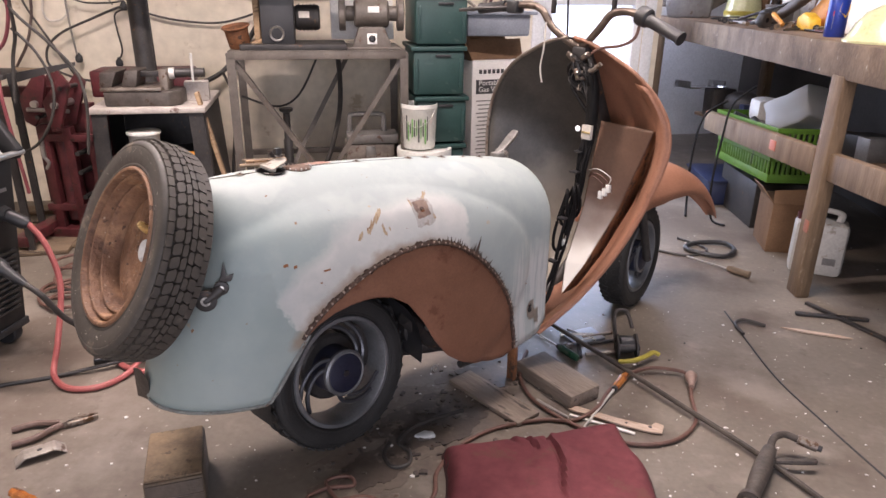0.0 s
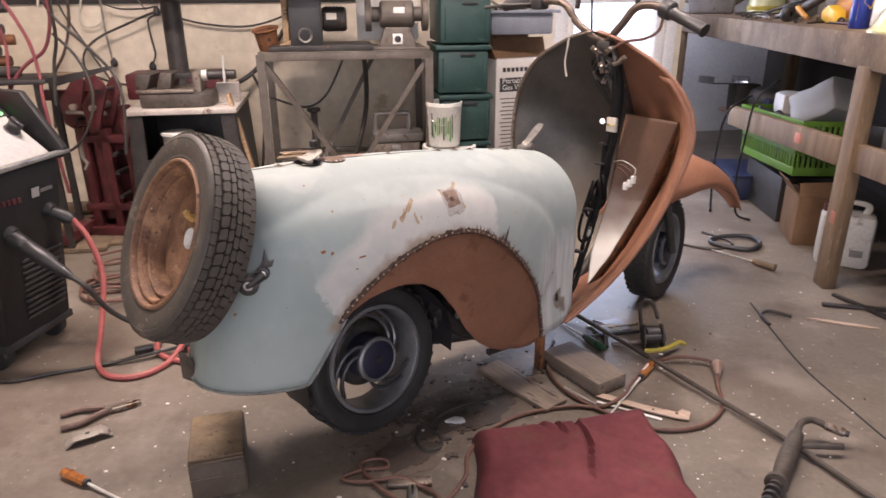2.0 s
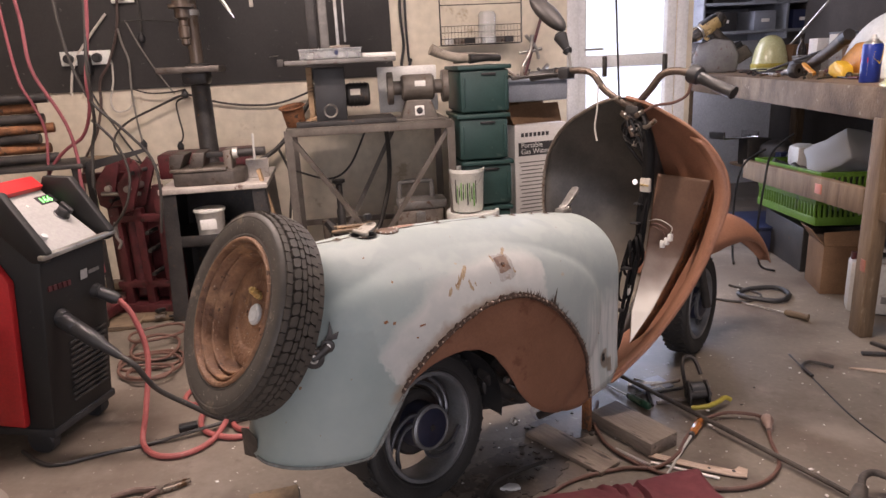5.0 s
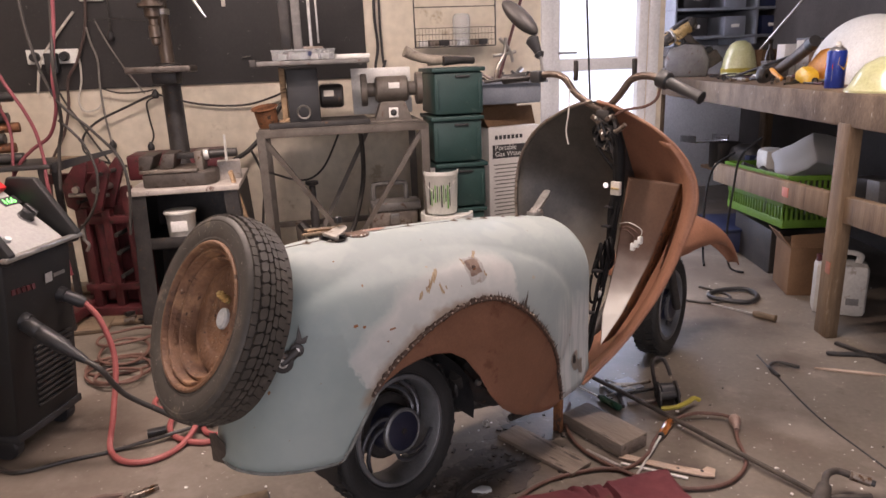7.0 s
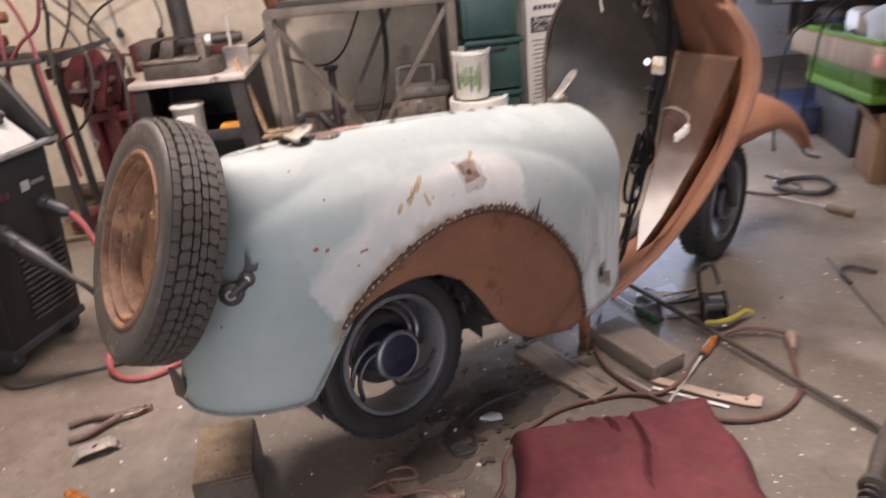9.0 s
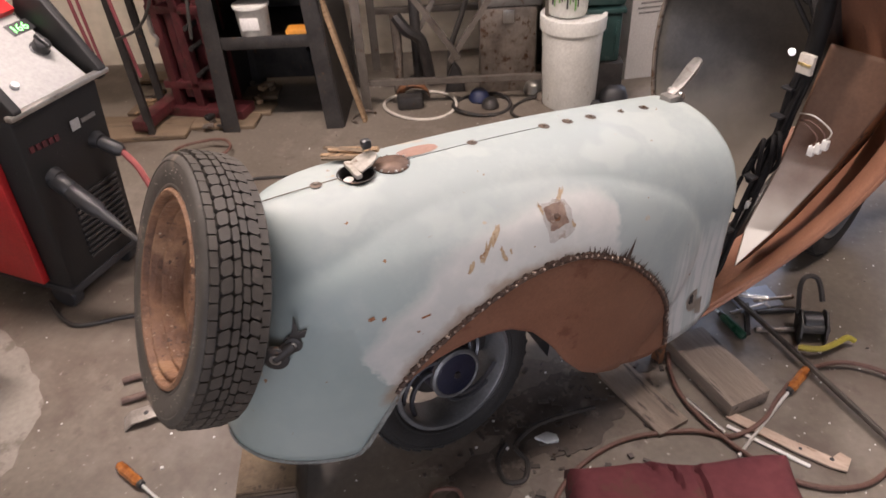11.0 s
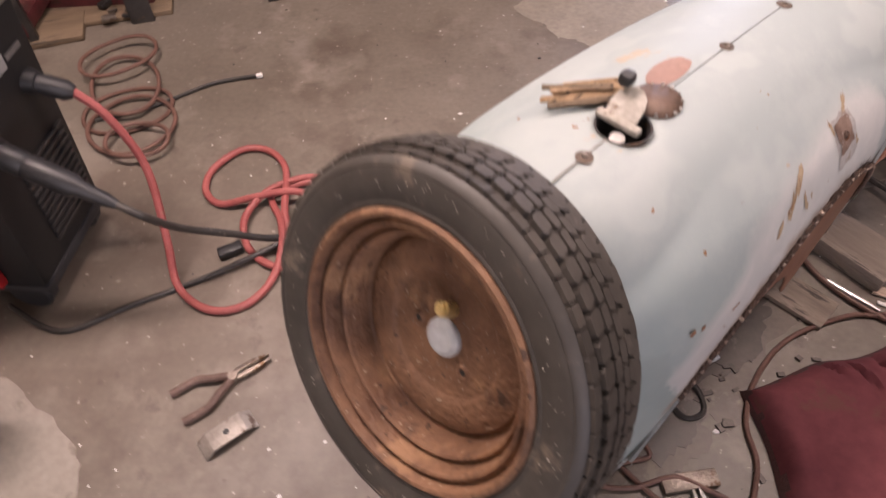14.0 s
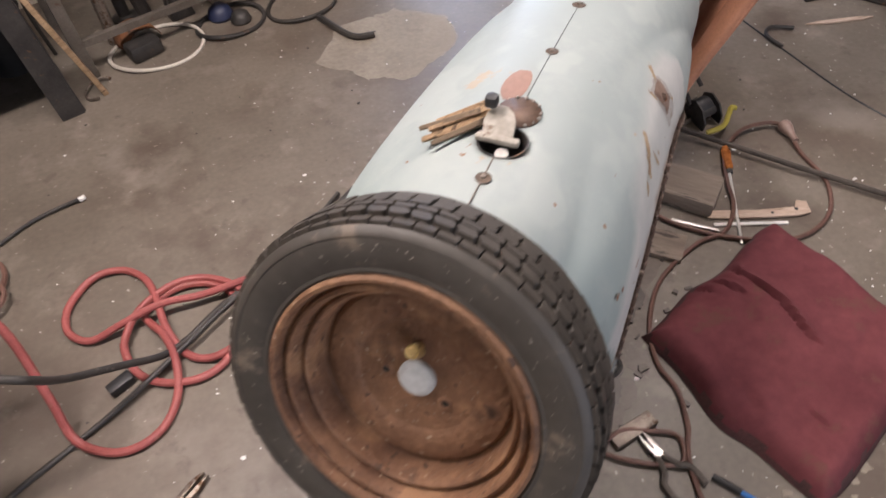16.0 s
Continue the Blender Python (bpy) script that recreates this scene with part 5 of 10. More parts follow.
# the panel's folded side and the black loom down the column
bm = bmesh.new()
fold = [Vector(tri[i]) for i in (1, 2, 3, 4)]
grid(bm, [[p + Vector((0.002, 0.0, 0.0)), p + Vector((0.05, 0.004, 0.0)), p + Vector((0.10, 0.012, 0.0))] for p in fold])
# rusty dark colour on the fold stands in for shade in the deep gap
solid(part("panel_fold", bm, RUST, scooter, "folded side of the inner panel, darkened as gap shade"), 0.002)
part("steering_column", rodm((1.14, -0.03, 1.0), (1.50, 0, 0.40), 0.022, 0.024, 18), BLACK_IRON, scooter, "black steering column")
LINE = ((1.115, -0.060, 0.955), (1.10, -0.100, 0.885), (1.10, -0.103, 0.76), (1.09, -0.100, 0.69), (1.07, -0.098, 0.585), (1.03, -0.098, 0.44), (0.98, -0.104, 0.335), (0.94, -0.115, 0.26), (0.88, -0.10, 0.19))
part("column_cover", tubem(LINE[:5], 0.017, seg=10, taper=lambda f: 1.2 - 0.5 * f), LOOM, scooter, "black wrapped wiring column")
for fork_y in (0.075, -0.075):
    part("fork_leg", rodm((1.49, fork_y, 0.44), (1.575, fork_y * 1.0, 0.205), 0.015), BLACK_IRON, scooter)
rng = random.Random(21)
for i in range(9):
    off = rng.uniform(-0.014, 0.014)
    pts = []
    for k, (x, y, z) in enumerate(LINE):
        pts.append((x + rng.uniform(-0.016, 0.008), y + off + rng.uniform(-0.007, 0.007), z + rng.uniform(-0.012, 0.012)))
    part("cable", tubem(pts[i % 3:] if i % 3 == 0 else pts[:5 + i % 2], rng.uniform(0.0035, 0.0062), seg=7), LOOM, scooter)
for cx, cy, cz, ry, rz in ((1.05, -0.098, 0.545, 0.026, 0.058), (1.04, -0.092, 0.530, 0.020, 0.066), (1.03, -0.076, 0.48, 0.018, 0.105)):
    pts = [(cx + 0.012 * math.sin(2 * a), cy + ry * math.cos(a) - 0.012 * math.sin(a), cz + rz * math.sin(a)) for a in np.linspace(0, 2 * math.pi, 13)[:-1]]
    part("cable", tubem(pts, 0.0052, seg=8, closed=True), LOOM, scooter, "coiled loop of black cable")
for z, y in ((0.70, -0.085), (0.64, -0.090), (0.50, -0.095), (0.37, -0.10)):
    part("cable_tie", boxm((1.075 - 0.35 * (0.7 - z), y, z), (0.022, 0.028, 0.006), 0.002), BLACK, scooter, "black cable tie")
part("fuse_box", boxm((1.070, -0.112, 0.765), (0.012, 0.036, 0.044), 0.003), WHITE_CABLE, scooter, "small pale fuse box")
part("fuse_clip", boxm((1.063, -0.112, 0.765), (0.004, 0.030, 0.006), 0.001), BRASS, scooter)
# plain white dot, given a glow of its own to look bright
part("indicator", lathem(((0, 0.003), (0.006, 0.002), (0.009, 0)), 16, axis_to(Vector((1.11, -0.046, 0.762)), (-1, -0.2, 0))), DOT, scooter, "small white dot with added glow")
for k, (x, y, z) in enumerate(((1.085, -0.172, 0.578), (1.085, -0.198, 0.604), (1.085, -0.186, 0.590), (1.02, -0.100, 0.415))):
    part("connector", boxm((x, y, z), (0.012, 0.014, 0.024), 0.002, None), WHITE_PLASTIC, scooter, "white plastic connector")
    part("cable", tubem([(x + 0.01, -0.115, z + 0.045 - 0.004 * k), (x, 0.5 * (y - 0.115), z + 0.052), (x, y - 0.003, z + 0.035), (x, y, z + 0.012)], 0.0017, seg=6), WHITE_CABLE if k % 2 else BROWN_CABLE, scooter)
part("frame_tube", tubem([(1.30, 0.0, 0.36), (1.10, 0.0, 0.20), (0.90, 0.0, 0.155), (0.60, 0.0, 0.16), (0.45, 0.0, 0.30)], 0.025, seg=12), BLACK_IRON, scooter, "black frame tube")
for y in (0.12, -0.12):
    part("floor_rail", tubem([(1.0, y, 0.185), (0.9, y, 0.16), (0.72, y, 0.15), (0.55, y, 0.16)], 0.011, seg=8), BLACK_IRON, scooter)
part("frame_bracket", boxm((0.80, -0.10, 0.085), (0.016, 0.03, 0.17), 0.002), RUST, scooter, "rusty upright bracket")
part("bulkhead", boxm((0.66, 0.0, 0.42), (0.01, 0.27, 0.40), 0.003), BLACK_IRON, scooter, "dark inner bulkhead")

# engine and swing arm under the body
part("engine_case", prismm([(-0.16, -0.07), (0.10, -0.08), (0.20, -0.02), (0.18, 0.07), (0.02, 0.10), (-0.14, 0.07)], -0.07, 0.06, Matrix.Translation((0.44, 0.12, 0.22)) @ pose(0, 0, 0, 90, 0, 0), 0.012), BLACK_IRON, scooter, "dark engine and gear case")
part("engine_case", lathem(((0, 0.05), (0.06, 0.05), (0.07, 0.04), (0.07, -0.05), (0, -0.05)), 28, axis_to(Vector((0.53, 0.06, 0.24)), (0, -1, 0))), BLACK_IRON, scooter)
part("engine_bolt", lathem(((0, 0.012), (0.008, 0.012), (0.011, 0.008), (0.011, 0)), 6, axis_to(Vector((0.505, -0.03, 0.262)), (0, -1, 0))), STEEL, scooter, "bright engine bolt")
part("drain_ring", lathem(((0.007, 0.0), (0.010, 0.004), (0.013, 0.0), (0.010, -0.004), (0.007, 0)), 20, axis_to(Vector((0.53, -0.035, 0.115)), (0, -1, 0.1))), STEEL, scooter)
part("silencer", tubem([(0.22, 0.14, 0.24), (0.36, 0.13, 0.19), (0.55, 0.10, 0.14), (0.70, 0.05, 0.13)], 0.04, seg=14), BLACK_IRON, scooter)
part("inner_guard", lathem(((0.235, -0.10), (0.245, 0.0), (0.235, 0.09)), 30, axis_to(Vector((0.225, 0.03, 0.21)), (0.0, -1.0, 0.0), 0), arc=math.pi * 1.1, start=math.pi * -0.05), BLACK, scooter, "black inner wheel guard")
for y in (0.05, -0.02):
    part("shock", rodm((0.20, y + 0.10, 0.24), (0.12, y + 0.08, 0.55), 0.022), BLACK_IRON, scooter)

# hinge lever on the front of the body
LEVER = material("grey worn lever", (0.13, 0.125, 0.115), (0.25, 0.24, 0.225), 0.4, 0.4, 24, 0.12, 150, (0.10, 0.06, 0.04), 40, 0.25)
lever = part("hinge_lever", prismm([(0.0, -0.010), (0.03, -0.013), (0.085, -0.015), (0.112, -0.011), (0.116, 0.0), (0.112, 0.011), (0.085, 0.014), (0.03, 0.012), (0.0, 0.010)], -0.006, 0.006, Matrix.Translation((0.822, 0.020, 0.712)) @ pose(0, 0, 0, 0, -26, 14), 0.003), LEVER, scooter, "flat pale grey hinge lever")
part("hinge_block", boxm((0.828, 0.020, 0.706), (0.046, 0.034, 0.020), 0.004), LEVER, lever)
part("hinge_pin", rodm((0.836, 0.0, 0.716), (0.836, 0.040, 0.716), 0.006), STEEL, lever)

# ---- handlebar ----
BAR = material("dull brown bar steel", (0.075, 0.055, 0.044), (0.165, 0.128, 0.104), 0.42, 0.6, 16, 0.15, 150, (0.06, 0.035, 0.022), 26, 0.4)
bar = part("handlebar", tubem([(1.10, 0.36, 1.108), (1.10, 0.26, 1.118), (1.10, 0.17, 1.122), (1.10, 0.12, 1.108), (1.10, 0.075, 1.06), (1.11, 0.015, 1.020), (1.12, -0.022, 1.008), (1.11, -0.05, 1.018), (1.10, -0.10, 1.062), (1.10, -0.14, 1.105), (1.10, -0.20, 1.112), (1.10, -0.27, 1.090), (1.09, -0.34, 1.065)], 0.0115, seg=12), BAR, scooter, "bare curved steel handlebar")
for a, b in (((1.095, -0.265, 1.093), (1.085, -0.375, 1.050)), ((1.10, 0.275, 1.117), (1.10, 0.40, 1.105))):
    part("grip", lathem(((0.0, 0.0), (0.0165, 0.0), (0.0185, 0.006), (0.0165, 0.012), (0.0165, 0.108), (0.0185, 0.112), (0.0185, 0.118), (0, 0.118)), 20, axis_to(a, Vector(b) - Vector(a))), BLACK, bar, "black rubber grip")
part("throttle_housing", lathem(((0, 0), (0.026, 0.0), (0.028, 0.008), (0.026, 0.030), (0.02, 0.036), (0, 0.036)), 20, axis_to((1.10, -0.232, 1.106), (-0.05, -1, -0.33))), BLACK, bar, "black throttle housing")
part("switch_housing", boxm((1.10, 0.235, 1.115), (0.045, 0.045, 0.04), 0.008), BLACK, bar, "black switch housing")
part("brake_lever", tubem([(1.12, 0.23, 1.115), (1.08, 0.28, 1.112), (1.06, 0.36, 1.108), (1.055, 0.45, 1.10)], 0.006, seg=8), BLACK_IRON, bar, "dark brake lever")
part("throttle_cable", tubem([(1.10, -0.235, 1.085), (1.09, -0.23, 1.045), (1.085, -0.19, 1.022), (1.09, -0.12, 1.01), (1.10, -0.06, 0.98)], 0.0045, seg=7), BROWN_CABLE, bar)
part("stem_clamp", boxm((1.125, -0.03, 0.985), (0.05, 0.055, 0.05), 0.01), BLACK_IRON, bar)
for y, z, s in ((-0.030, 0.958, 0.015), (-0.085, 0.95, 0.013), (-0.062, 0.925, 0.018), (-0.050, 0.89, 0.014), (-0.095, 0.905, 0.012)):
    part("stem_fitting", lathem(((0, s), (s * 0.7, s), (s, s * 0.4), (s, -s * 0.5), (0, -s * 0.5)), 14, axis_to(Vector((1.105, y, z)), (-1, 0.2 - y * 4, 0.2))), DULL_STEEL if s < 0.02 else BLACK_IRON, bar)
for y, z, turn, ln in ((-0.018, 0.978, 35, 0.040), (-0.072, 0.985, -30, 0.034), (-0.045, 0.930, 70, 0.036)):
    clamp = part("cable_clamp", boxm((0, 0, 0), (0.012, ln, 0.016), 0.004, Matrix.Translation((1.086, y, z)) @ pose(0, 0, 0, turn, 0, 0)), BAR, bar, "dull brown cable clamp")
    part("clamp_screw", rodm((1.082, y - 0.006, z), (1.070, y - 0.010, z + 0.008), 0.004, None, 8), STEEL, clamp)
rng = random.Random(33)
for k in range(9):
    a = rng.uniform(0, 6.28)
    c = Vector((1.10, -0.058 + rng.uniform(-0.02, 0.02), 0.93 + rng.uniform(-0.03, 0.03)))
    pts = [c + Vector((rng.uniform(-0.02, 0.01), 0.032 * math.cos(a + 1.3 * q) * (0.7 + 0.2 * q), 0.030 * math.sin(a + 1.3 * q))) for q in range(5)] + [Vector((1.10, -0.10 + rng.uniform(-0.015, 0.015), 0.80))]
    part("stem_cable", tubem(pts, rng.uniform(0.004, 0.0075), seg=7), LOOM if k % 3 else BLACK_IRON, bar)
part("brake_pipe", tubem([(1.10, -0.07, 0.948), (1.08, -0.10, 0.945), (1.075, -0.12, 0.955), (1.075, -0.135, 0.968)], 0.0075, seg=8), DULL_STEEL, bar)
part("hanging_cord", tubem([(1.08, 0.085, 1.075), (1.07, 0.08, 1.0), (1.065, 0.085, 0.94), (1.065, 0.075, 0.895)], 0.0028, seg=6), WHITE_CABLE, bar)
for y, z in ((0.075, 1.15), (-0.145, 1.15)):
    part("bar_post", boxm((1.10, y, z - 0.018), (0.014, 0.012, 0.065), 0.003), BLACK_IRON, bar)
part("aerial", rodm((1.12, 0.03, 1.02), (1.13, 0.075, 1.62), 0.0035), BLACK, bar)
part("mirror_stalk", rodm((1.10, 0.215, 1.125), (1.10, 0.225, 1.185), 0.005), STEEL, bar)
part("mirror_boot", lathem(((0, 0), (0.012, 0), (0.018, 0.012), (0.012, 0.016), (0.015, 0.03), (0.024, 0.068), (0.016, 0.078), (0, 0.08)), 18, axis_to((1.10, 0.225, 1.18), (0.0, 0.55, 0.85))), BLACK, bar, "ribbed black rubber boot")
mm = axis_to((1.10, 0.318, 1.315), (0.0, 0.78, 0.62))
bm = bmesh.new()
bmesh.ops.create_uvsphere(bm, u_segments=24, v_segments=14, radius=1.0, matrix=mm @ Matrix.Diagonal((0.040, 0.028, 0.095, 1)))
part("mirror_shell", bm, BLACK_IRON, bar, "dark oval mirror shell")

# ---- along the back wall ----
def L(name, bm, mat, parent, label=""):
    return part(name, bm, mat, parent, label)


# drill press stand: open steel cabinet with splayed sides
stand = thing("machine_stand", "dark steel machine stand with worn pale top and open shelf", "stand", room(-2.735, 0.60))
L("top", boxm((0, 0, 0.645), (0.50, 0.56, 0.026), 0.005), PALE_TOP, stand, "worn pale painted top")
for sx in (-1, 1):
    for sy in (-1, 1):
        out = [(0.0, 0.0), (-0.075 * sx, 0.0), (-0.062 * sx, 0.632), (0.0, 0.632)] if sx < 0 else [(-0.075, 0.0), (0.0, 0.0), (0.0, 0.632), (-0.062, 0.632)]
        L("leg", prismm(out, -0.004, 0.004, Matrix.Translation((sx * 0.270, sy * 0.265, 0)) @ Matrix(((1, 0, -0.055 * sx, 0), (0, 1, 0, 0), (0, 0, 1, 0), (0, 0, 0, 1))) @ pose(0, 0, 0, 90, 0, 0)), BLACK_IRON, stand, "folded dark steel leg")
    L("side_panel", prismm([(-0.26, 0.0), (0.26, 0.0), (0.255, 0.63), (-0.255, 0.63)], -0.003, 0.003, Matrix.Translation((sx * 0.272, 0, 0)) @ Matrix(((1, 0, -0.055 * sx, 0), (0, 1, 0, 0), (0, 0, 1, 0), (0, 0, 0, 1))) @ pose(0, 0, 0, 90, 0, 90)), BLACK_IRON, stand)
L("back_panel", boxm((0, 0.258, 0.33), (0.46, 0.004, 0.60), 0.001), BLACK_IRON, stand)
L("shelf", boxm((0, 0, 0.375), (0.48, 0.50, 0.018), 0.003), BLACK_IRON, stand, "lower steel shelf")
L("rail", boxm((0, -0.26, 0.40), (0.48, 0.012, 0.05), 0.003), BLACK_IRON, stand)

tub = thing("plastic_tub", "translucent white plastic tub with paper label on the stand shelf", "tub", room(-2.78, 0.80, 0.385))
L("tub_body", lathem(((0, 0.002), (0.055, 0.002), (0.062, 0.02), (0.068, 0.145), (0.072, 0.15), (0.072, 0.155), (0.066, 0.155), (0.06, 0.02), (0, 0.012)), 32), JUG, tub)
L("lid", lathem(((0, 0.158), (0.074, 0.157), (0.076, 0.15), (0.074, 0.145)), 32), WHITE_PLASTIC, tub)
L("paper_label", boxm((0.0, -0.0655, 0.09), (0.075, 0.003, 0.05), 0.0008), PAPER, tub, "blank white paper label")
solo("small_orange_box", boxm((0, 0, 0.025), (0.10, 0.07, 0.05), 0.006), ORANGE, "small orange plastic box on the stand shelf", "box", room(-2.60, 0.80, 0.385))
solo("leaning_plank", boxm((0, 0, 0.36), (0.018, 0.045, 0.74), 0.003), RAW_WOOD, "narrow raw timber plank leaning on the machine stand", "plank", room(-2.375, 0.80, 0.0) @ pose(0, 0, 0, 0, -12, 0))

# drill press
PILLAR = material("worn brown pillar steel", (0.085, 0.064, 0.050), (0.175, 0.140, 0.115), 0.35, 0.7, 12, 0.1, 120, (0.06, 0.035, 0.022), 24, 0.3, stretch=(2, 2, 0.3))
press = thing("drill_press", "old grey pillar drill with round table and red base", "drill press", room(-2.79, 0.52, 0.658))
L("base", prismm([(-0.26, -0.02), (0.20, -0.02), (0.20, 0.20), (-0.26, 0.20)], 0.0, 0.125, None, 0.01), DARK_RED, press, "dark red cast base")
L("column", lathem(((0, 0.02), (0.06, 0.02), (0.055, 0.06), (0.047, 0.10), (0.046, 0.455), (0.055, 0.48), (0.06, 0.50), (0.06, 0.56), (0.036, 0.565), (0, 0.565)), 28), BLACK_IRON, press, "dark pillar sleeve")
L("pillar", lathem(((0, 0.56), (0.033, 0.56), (0.033, 0.95), (0, 0.95)), 28), PILLAR, press, "worn brown steel pillar")
L("table_arm", boxm((0.0, -0.06, 0.50), (0.12, 0.16, 0.075), 0.02), BLACK_IRON, press)
L("table", boxm((-0.01, -0.10, 0.535), (0.290, 0.235, 0.030), 0.008), DARK_CAST, press, "worn square drill table")
for x in (-0.075, 0.055):
    L("table_slot", boxm((x, -0.10, 0.5505), (0.014, 0.15, 0.002), 0.0005), BLACK, press, "dark table slot")
L("head", boxm((0.0, -0.06, 1.03), (0.17, 0.36, 0.22), 0.03), BLACK_IRON, press, "drill head casting")
L("quill", lathem(((0, 1.03), (0.040, 1.03), (0.040, 0.92), (0.060, 0.92), (0.060, 0.905), (0.034, 0.900), (0.034, 0.862), (0.027, 0.857), (0.020, 0.850), (0.020, 0.825), (0.026, 0.820), (0.027, 0.772), (0.020, 0.765), (0.020, 0.742), (0.012, 0.735), (0, 0.735)), 24, Matrix.Translation((-0.012, -0.14, -0.09))), PILLAR, press, "dull steel quill and chuck")
L("clamp_collar", lathem(((0.033, 0.79), (0.042, 0.79), (0.042, 0.815), (0.033, 0.815)), 20), STEEL, press)
L("feed_handle", rodm((0.10, -0.10, 0.98), (0.21, -0.16, 0.79), 0.0055), WHITE_PLASTIC, press, "pale feed handle")
L("rack_bar", boxm((0.038, -0.012, 0.30), (0.012, 0.02, 0.36), 0.001), BLACK_IRON, press)

vice = thing("machine_vice", "worn brown-grey drill vice lying on the machine stand", "vice", room(-2.755, 0.74, 0.658, -2))
L("vice_base", prismm([(-0.16, -0.10), (0.12, -0.10), (0.165, -0.06), (0.165, 0.06), (0.12, 0.09), (-0.16, 0.09)], 0.0, 0.068, None, 0.010), DARK_CAST, vice, "brown-grey cast vice body")
L("vice_flange", prismm([(-0.17, -0.105), (0.09, -0.105), (0.09, 0.095), (-0.17, 0.095)], 0.068, 0.084, None, 0.004), DULL_STEEL, vice, "pale worn vice bed")
L("fixed_jaw", prismm([(-0.175, 0.084), (-0.125, 0.084), (-0.095, 0.150), (-0.165, 0.150)], -0.085, 0.085, pose(0, 0, 0, 90, 0, 0), 0.004), DARK_CAST, vice)
L("moving_jaw", prismm([(-0.085, 0.084), (-0.020, 0.084), (-0.005, 0.155), (-0.060, 0.155)], -0.080, 0.080, pose(0, 0, 0, 90, 0, 0), 0.004), DARK_CAST, vice)
L("screw_end", prismm([(0.075, -0.06), (0.112, -0.06), (0.112, 0.06), (0.075, 0.06)], 0.05, 0.160, None, 0.006), DULL_STEEL, vice, "pale steel screw end")
L("screw_bar", boxm((0.045, 0, 0.135), (0.13, 0.05, 0.026), 0.004), BLACK_IRON, vice)
L("screw_collar", rodm((0.112, 0, 0.135), (0.135, 0, 0.136), 0.026, None, 18), BRIGHT_STEEL, vice, "bright screw collar")
L("screw_knob", rodm((0.135, 0, 0.136), (0.265, 0, 0.138), 0.021, None, 18), BLACK_IRON, vice)
L("tommy_bar", rodm((0.215, -0.02, 0.10), (0.218, -0.02, 0.225), 0.006), BRIGHT_STEEL, vice, "bright tommy bar")
solo("clamp_block", boxm((0, 0, 0.045), (0.11, 0.07, 0.09), 0.006), PALE_TOP, "pale steel block beside the drill vice", "block", room(-2.545, 0.66, 0.658, 6))

# welded angle-iron table
table = thing("steel_table", "grey welded angle-iron machine table with diagonal braces", "table", room(-1.965, 0.70))
L("front_rail", boxm((0, 0.004, 0.866), (0.84, 0.008, 0.042), 0.002), TOOL_GREY, table)
L("top", boxm((0, 0.25, 0.882), (0.84, 0.50, 0.008), 0.002), TOOL_GREY, table, "thin grey steel top")
for x in (-0.41, 0.41):
    for y in (0.02, 0.48):
        L("leg", prismm([(-0.02, -0.02), (0.02, -0.02), (0.02, -0.015), (-0.015, -0.015), (-0.015, 0.02), (-0.02, 0.02)], 0.0, 0.876, Matrix.Translation((x, y, 0)) @ pose(0, 0, 0, 0, 0, 0 if x < 0 else 90)), TOOL_GREY, table, "angle-iron leg")
for a, b in (((-0.40, 0.03, 0.84), (0.02, 0.03, 0.22)), ((0.40, 0.03, 0.84), (-0.02, 0.05, 0.20)), ((0.18, 0.48, 0.86), (-0.20, 0.30, 0.20)), ((-0.40, 0.03, 0.12), (0.40, 0.03, 0.12))):
    L("brace", tubem([a, b], 0.017, seg=4, smooth=False), TOOL_GREY, table, "diagonal flat brace")
L("lower_rail", boxm((0, 0.48, 0.30), (0.82, 0.03, 0.03), 0.002), TOOL_GREY, table)

# bandsaw / sander unit on the table
saw = thing("bench_saw", "black bench saw with square grey table and motor", "saw", room(-2.10, 0.50, 0.886))
L("foot", boxm((0.02, -0.04, 0.014), (0.50, 0.30, 0.028), 0.004), BLACK_IRON, saw)
L("cabinet", boxm((-0.05, -0.05, 0.155), (0.155, 0.22, 0.26), 0.008), BLACK, saw, "black sheet-metal cabinet")
L("round_port", lathem(((0.026, 0.0), (0.033, 0.006), (0.036, 0.0)), 28, axis_to(Vector((-0.055, -0.161, 0.075)), (0, -1, 0))), STEEL, saw, "round dust port ring")
L("saw_table", boxm((0.0, -0.05, 0.313), (0.56, 0.40, 0.022), 0.004), GREY_IRON, saw, "grey cast saw table")
L("fence_rail", boxm((-0.27, -0.10, 0.315), (0.03, 0.36, 0.035), 0.003), BLACK_IRON, saw)
L("motor", lathem(((0, 0), (0.05, 0), (0.058, 0.01), (0.058, 0.11), (0.05, 0.12), (0, 0.12)), 26, axis_to(Vector((0.03, -0.06, 0.145)), (1, 0, 0))), BLACK_IRON, saw, "finned black motor")
for k in range(5):
    L("cooling_fin", lathem(((0.056, 0.0), (0.063, 0.0), (0.063, 0.006), (0.056, 0.006)), 24, axis_to(Vector((0.05 + 0.018 * k, -0.06, 0.145)), (1, 0, 0))), BLACK_IRON, saw)
L("rating_plate", boxm((0.075, -0.122, 0.16), (0.05, 0.004, 0.03), 0.0008), WHITE_CABLE, saw, "pale rating plate")
L("upright", boxm((-0.115, 0.10, 0.55), (0.05, 0.06, 0.50), 0.005), BLACK_IRON, saw, "saw frame upright")
L("upright", boxm((-0.055, 0.10, 0.55), (0.045, 0.04, 0.50), 0.005), GREY_IRON, saw)
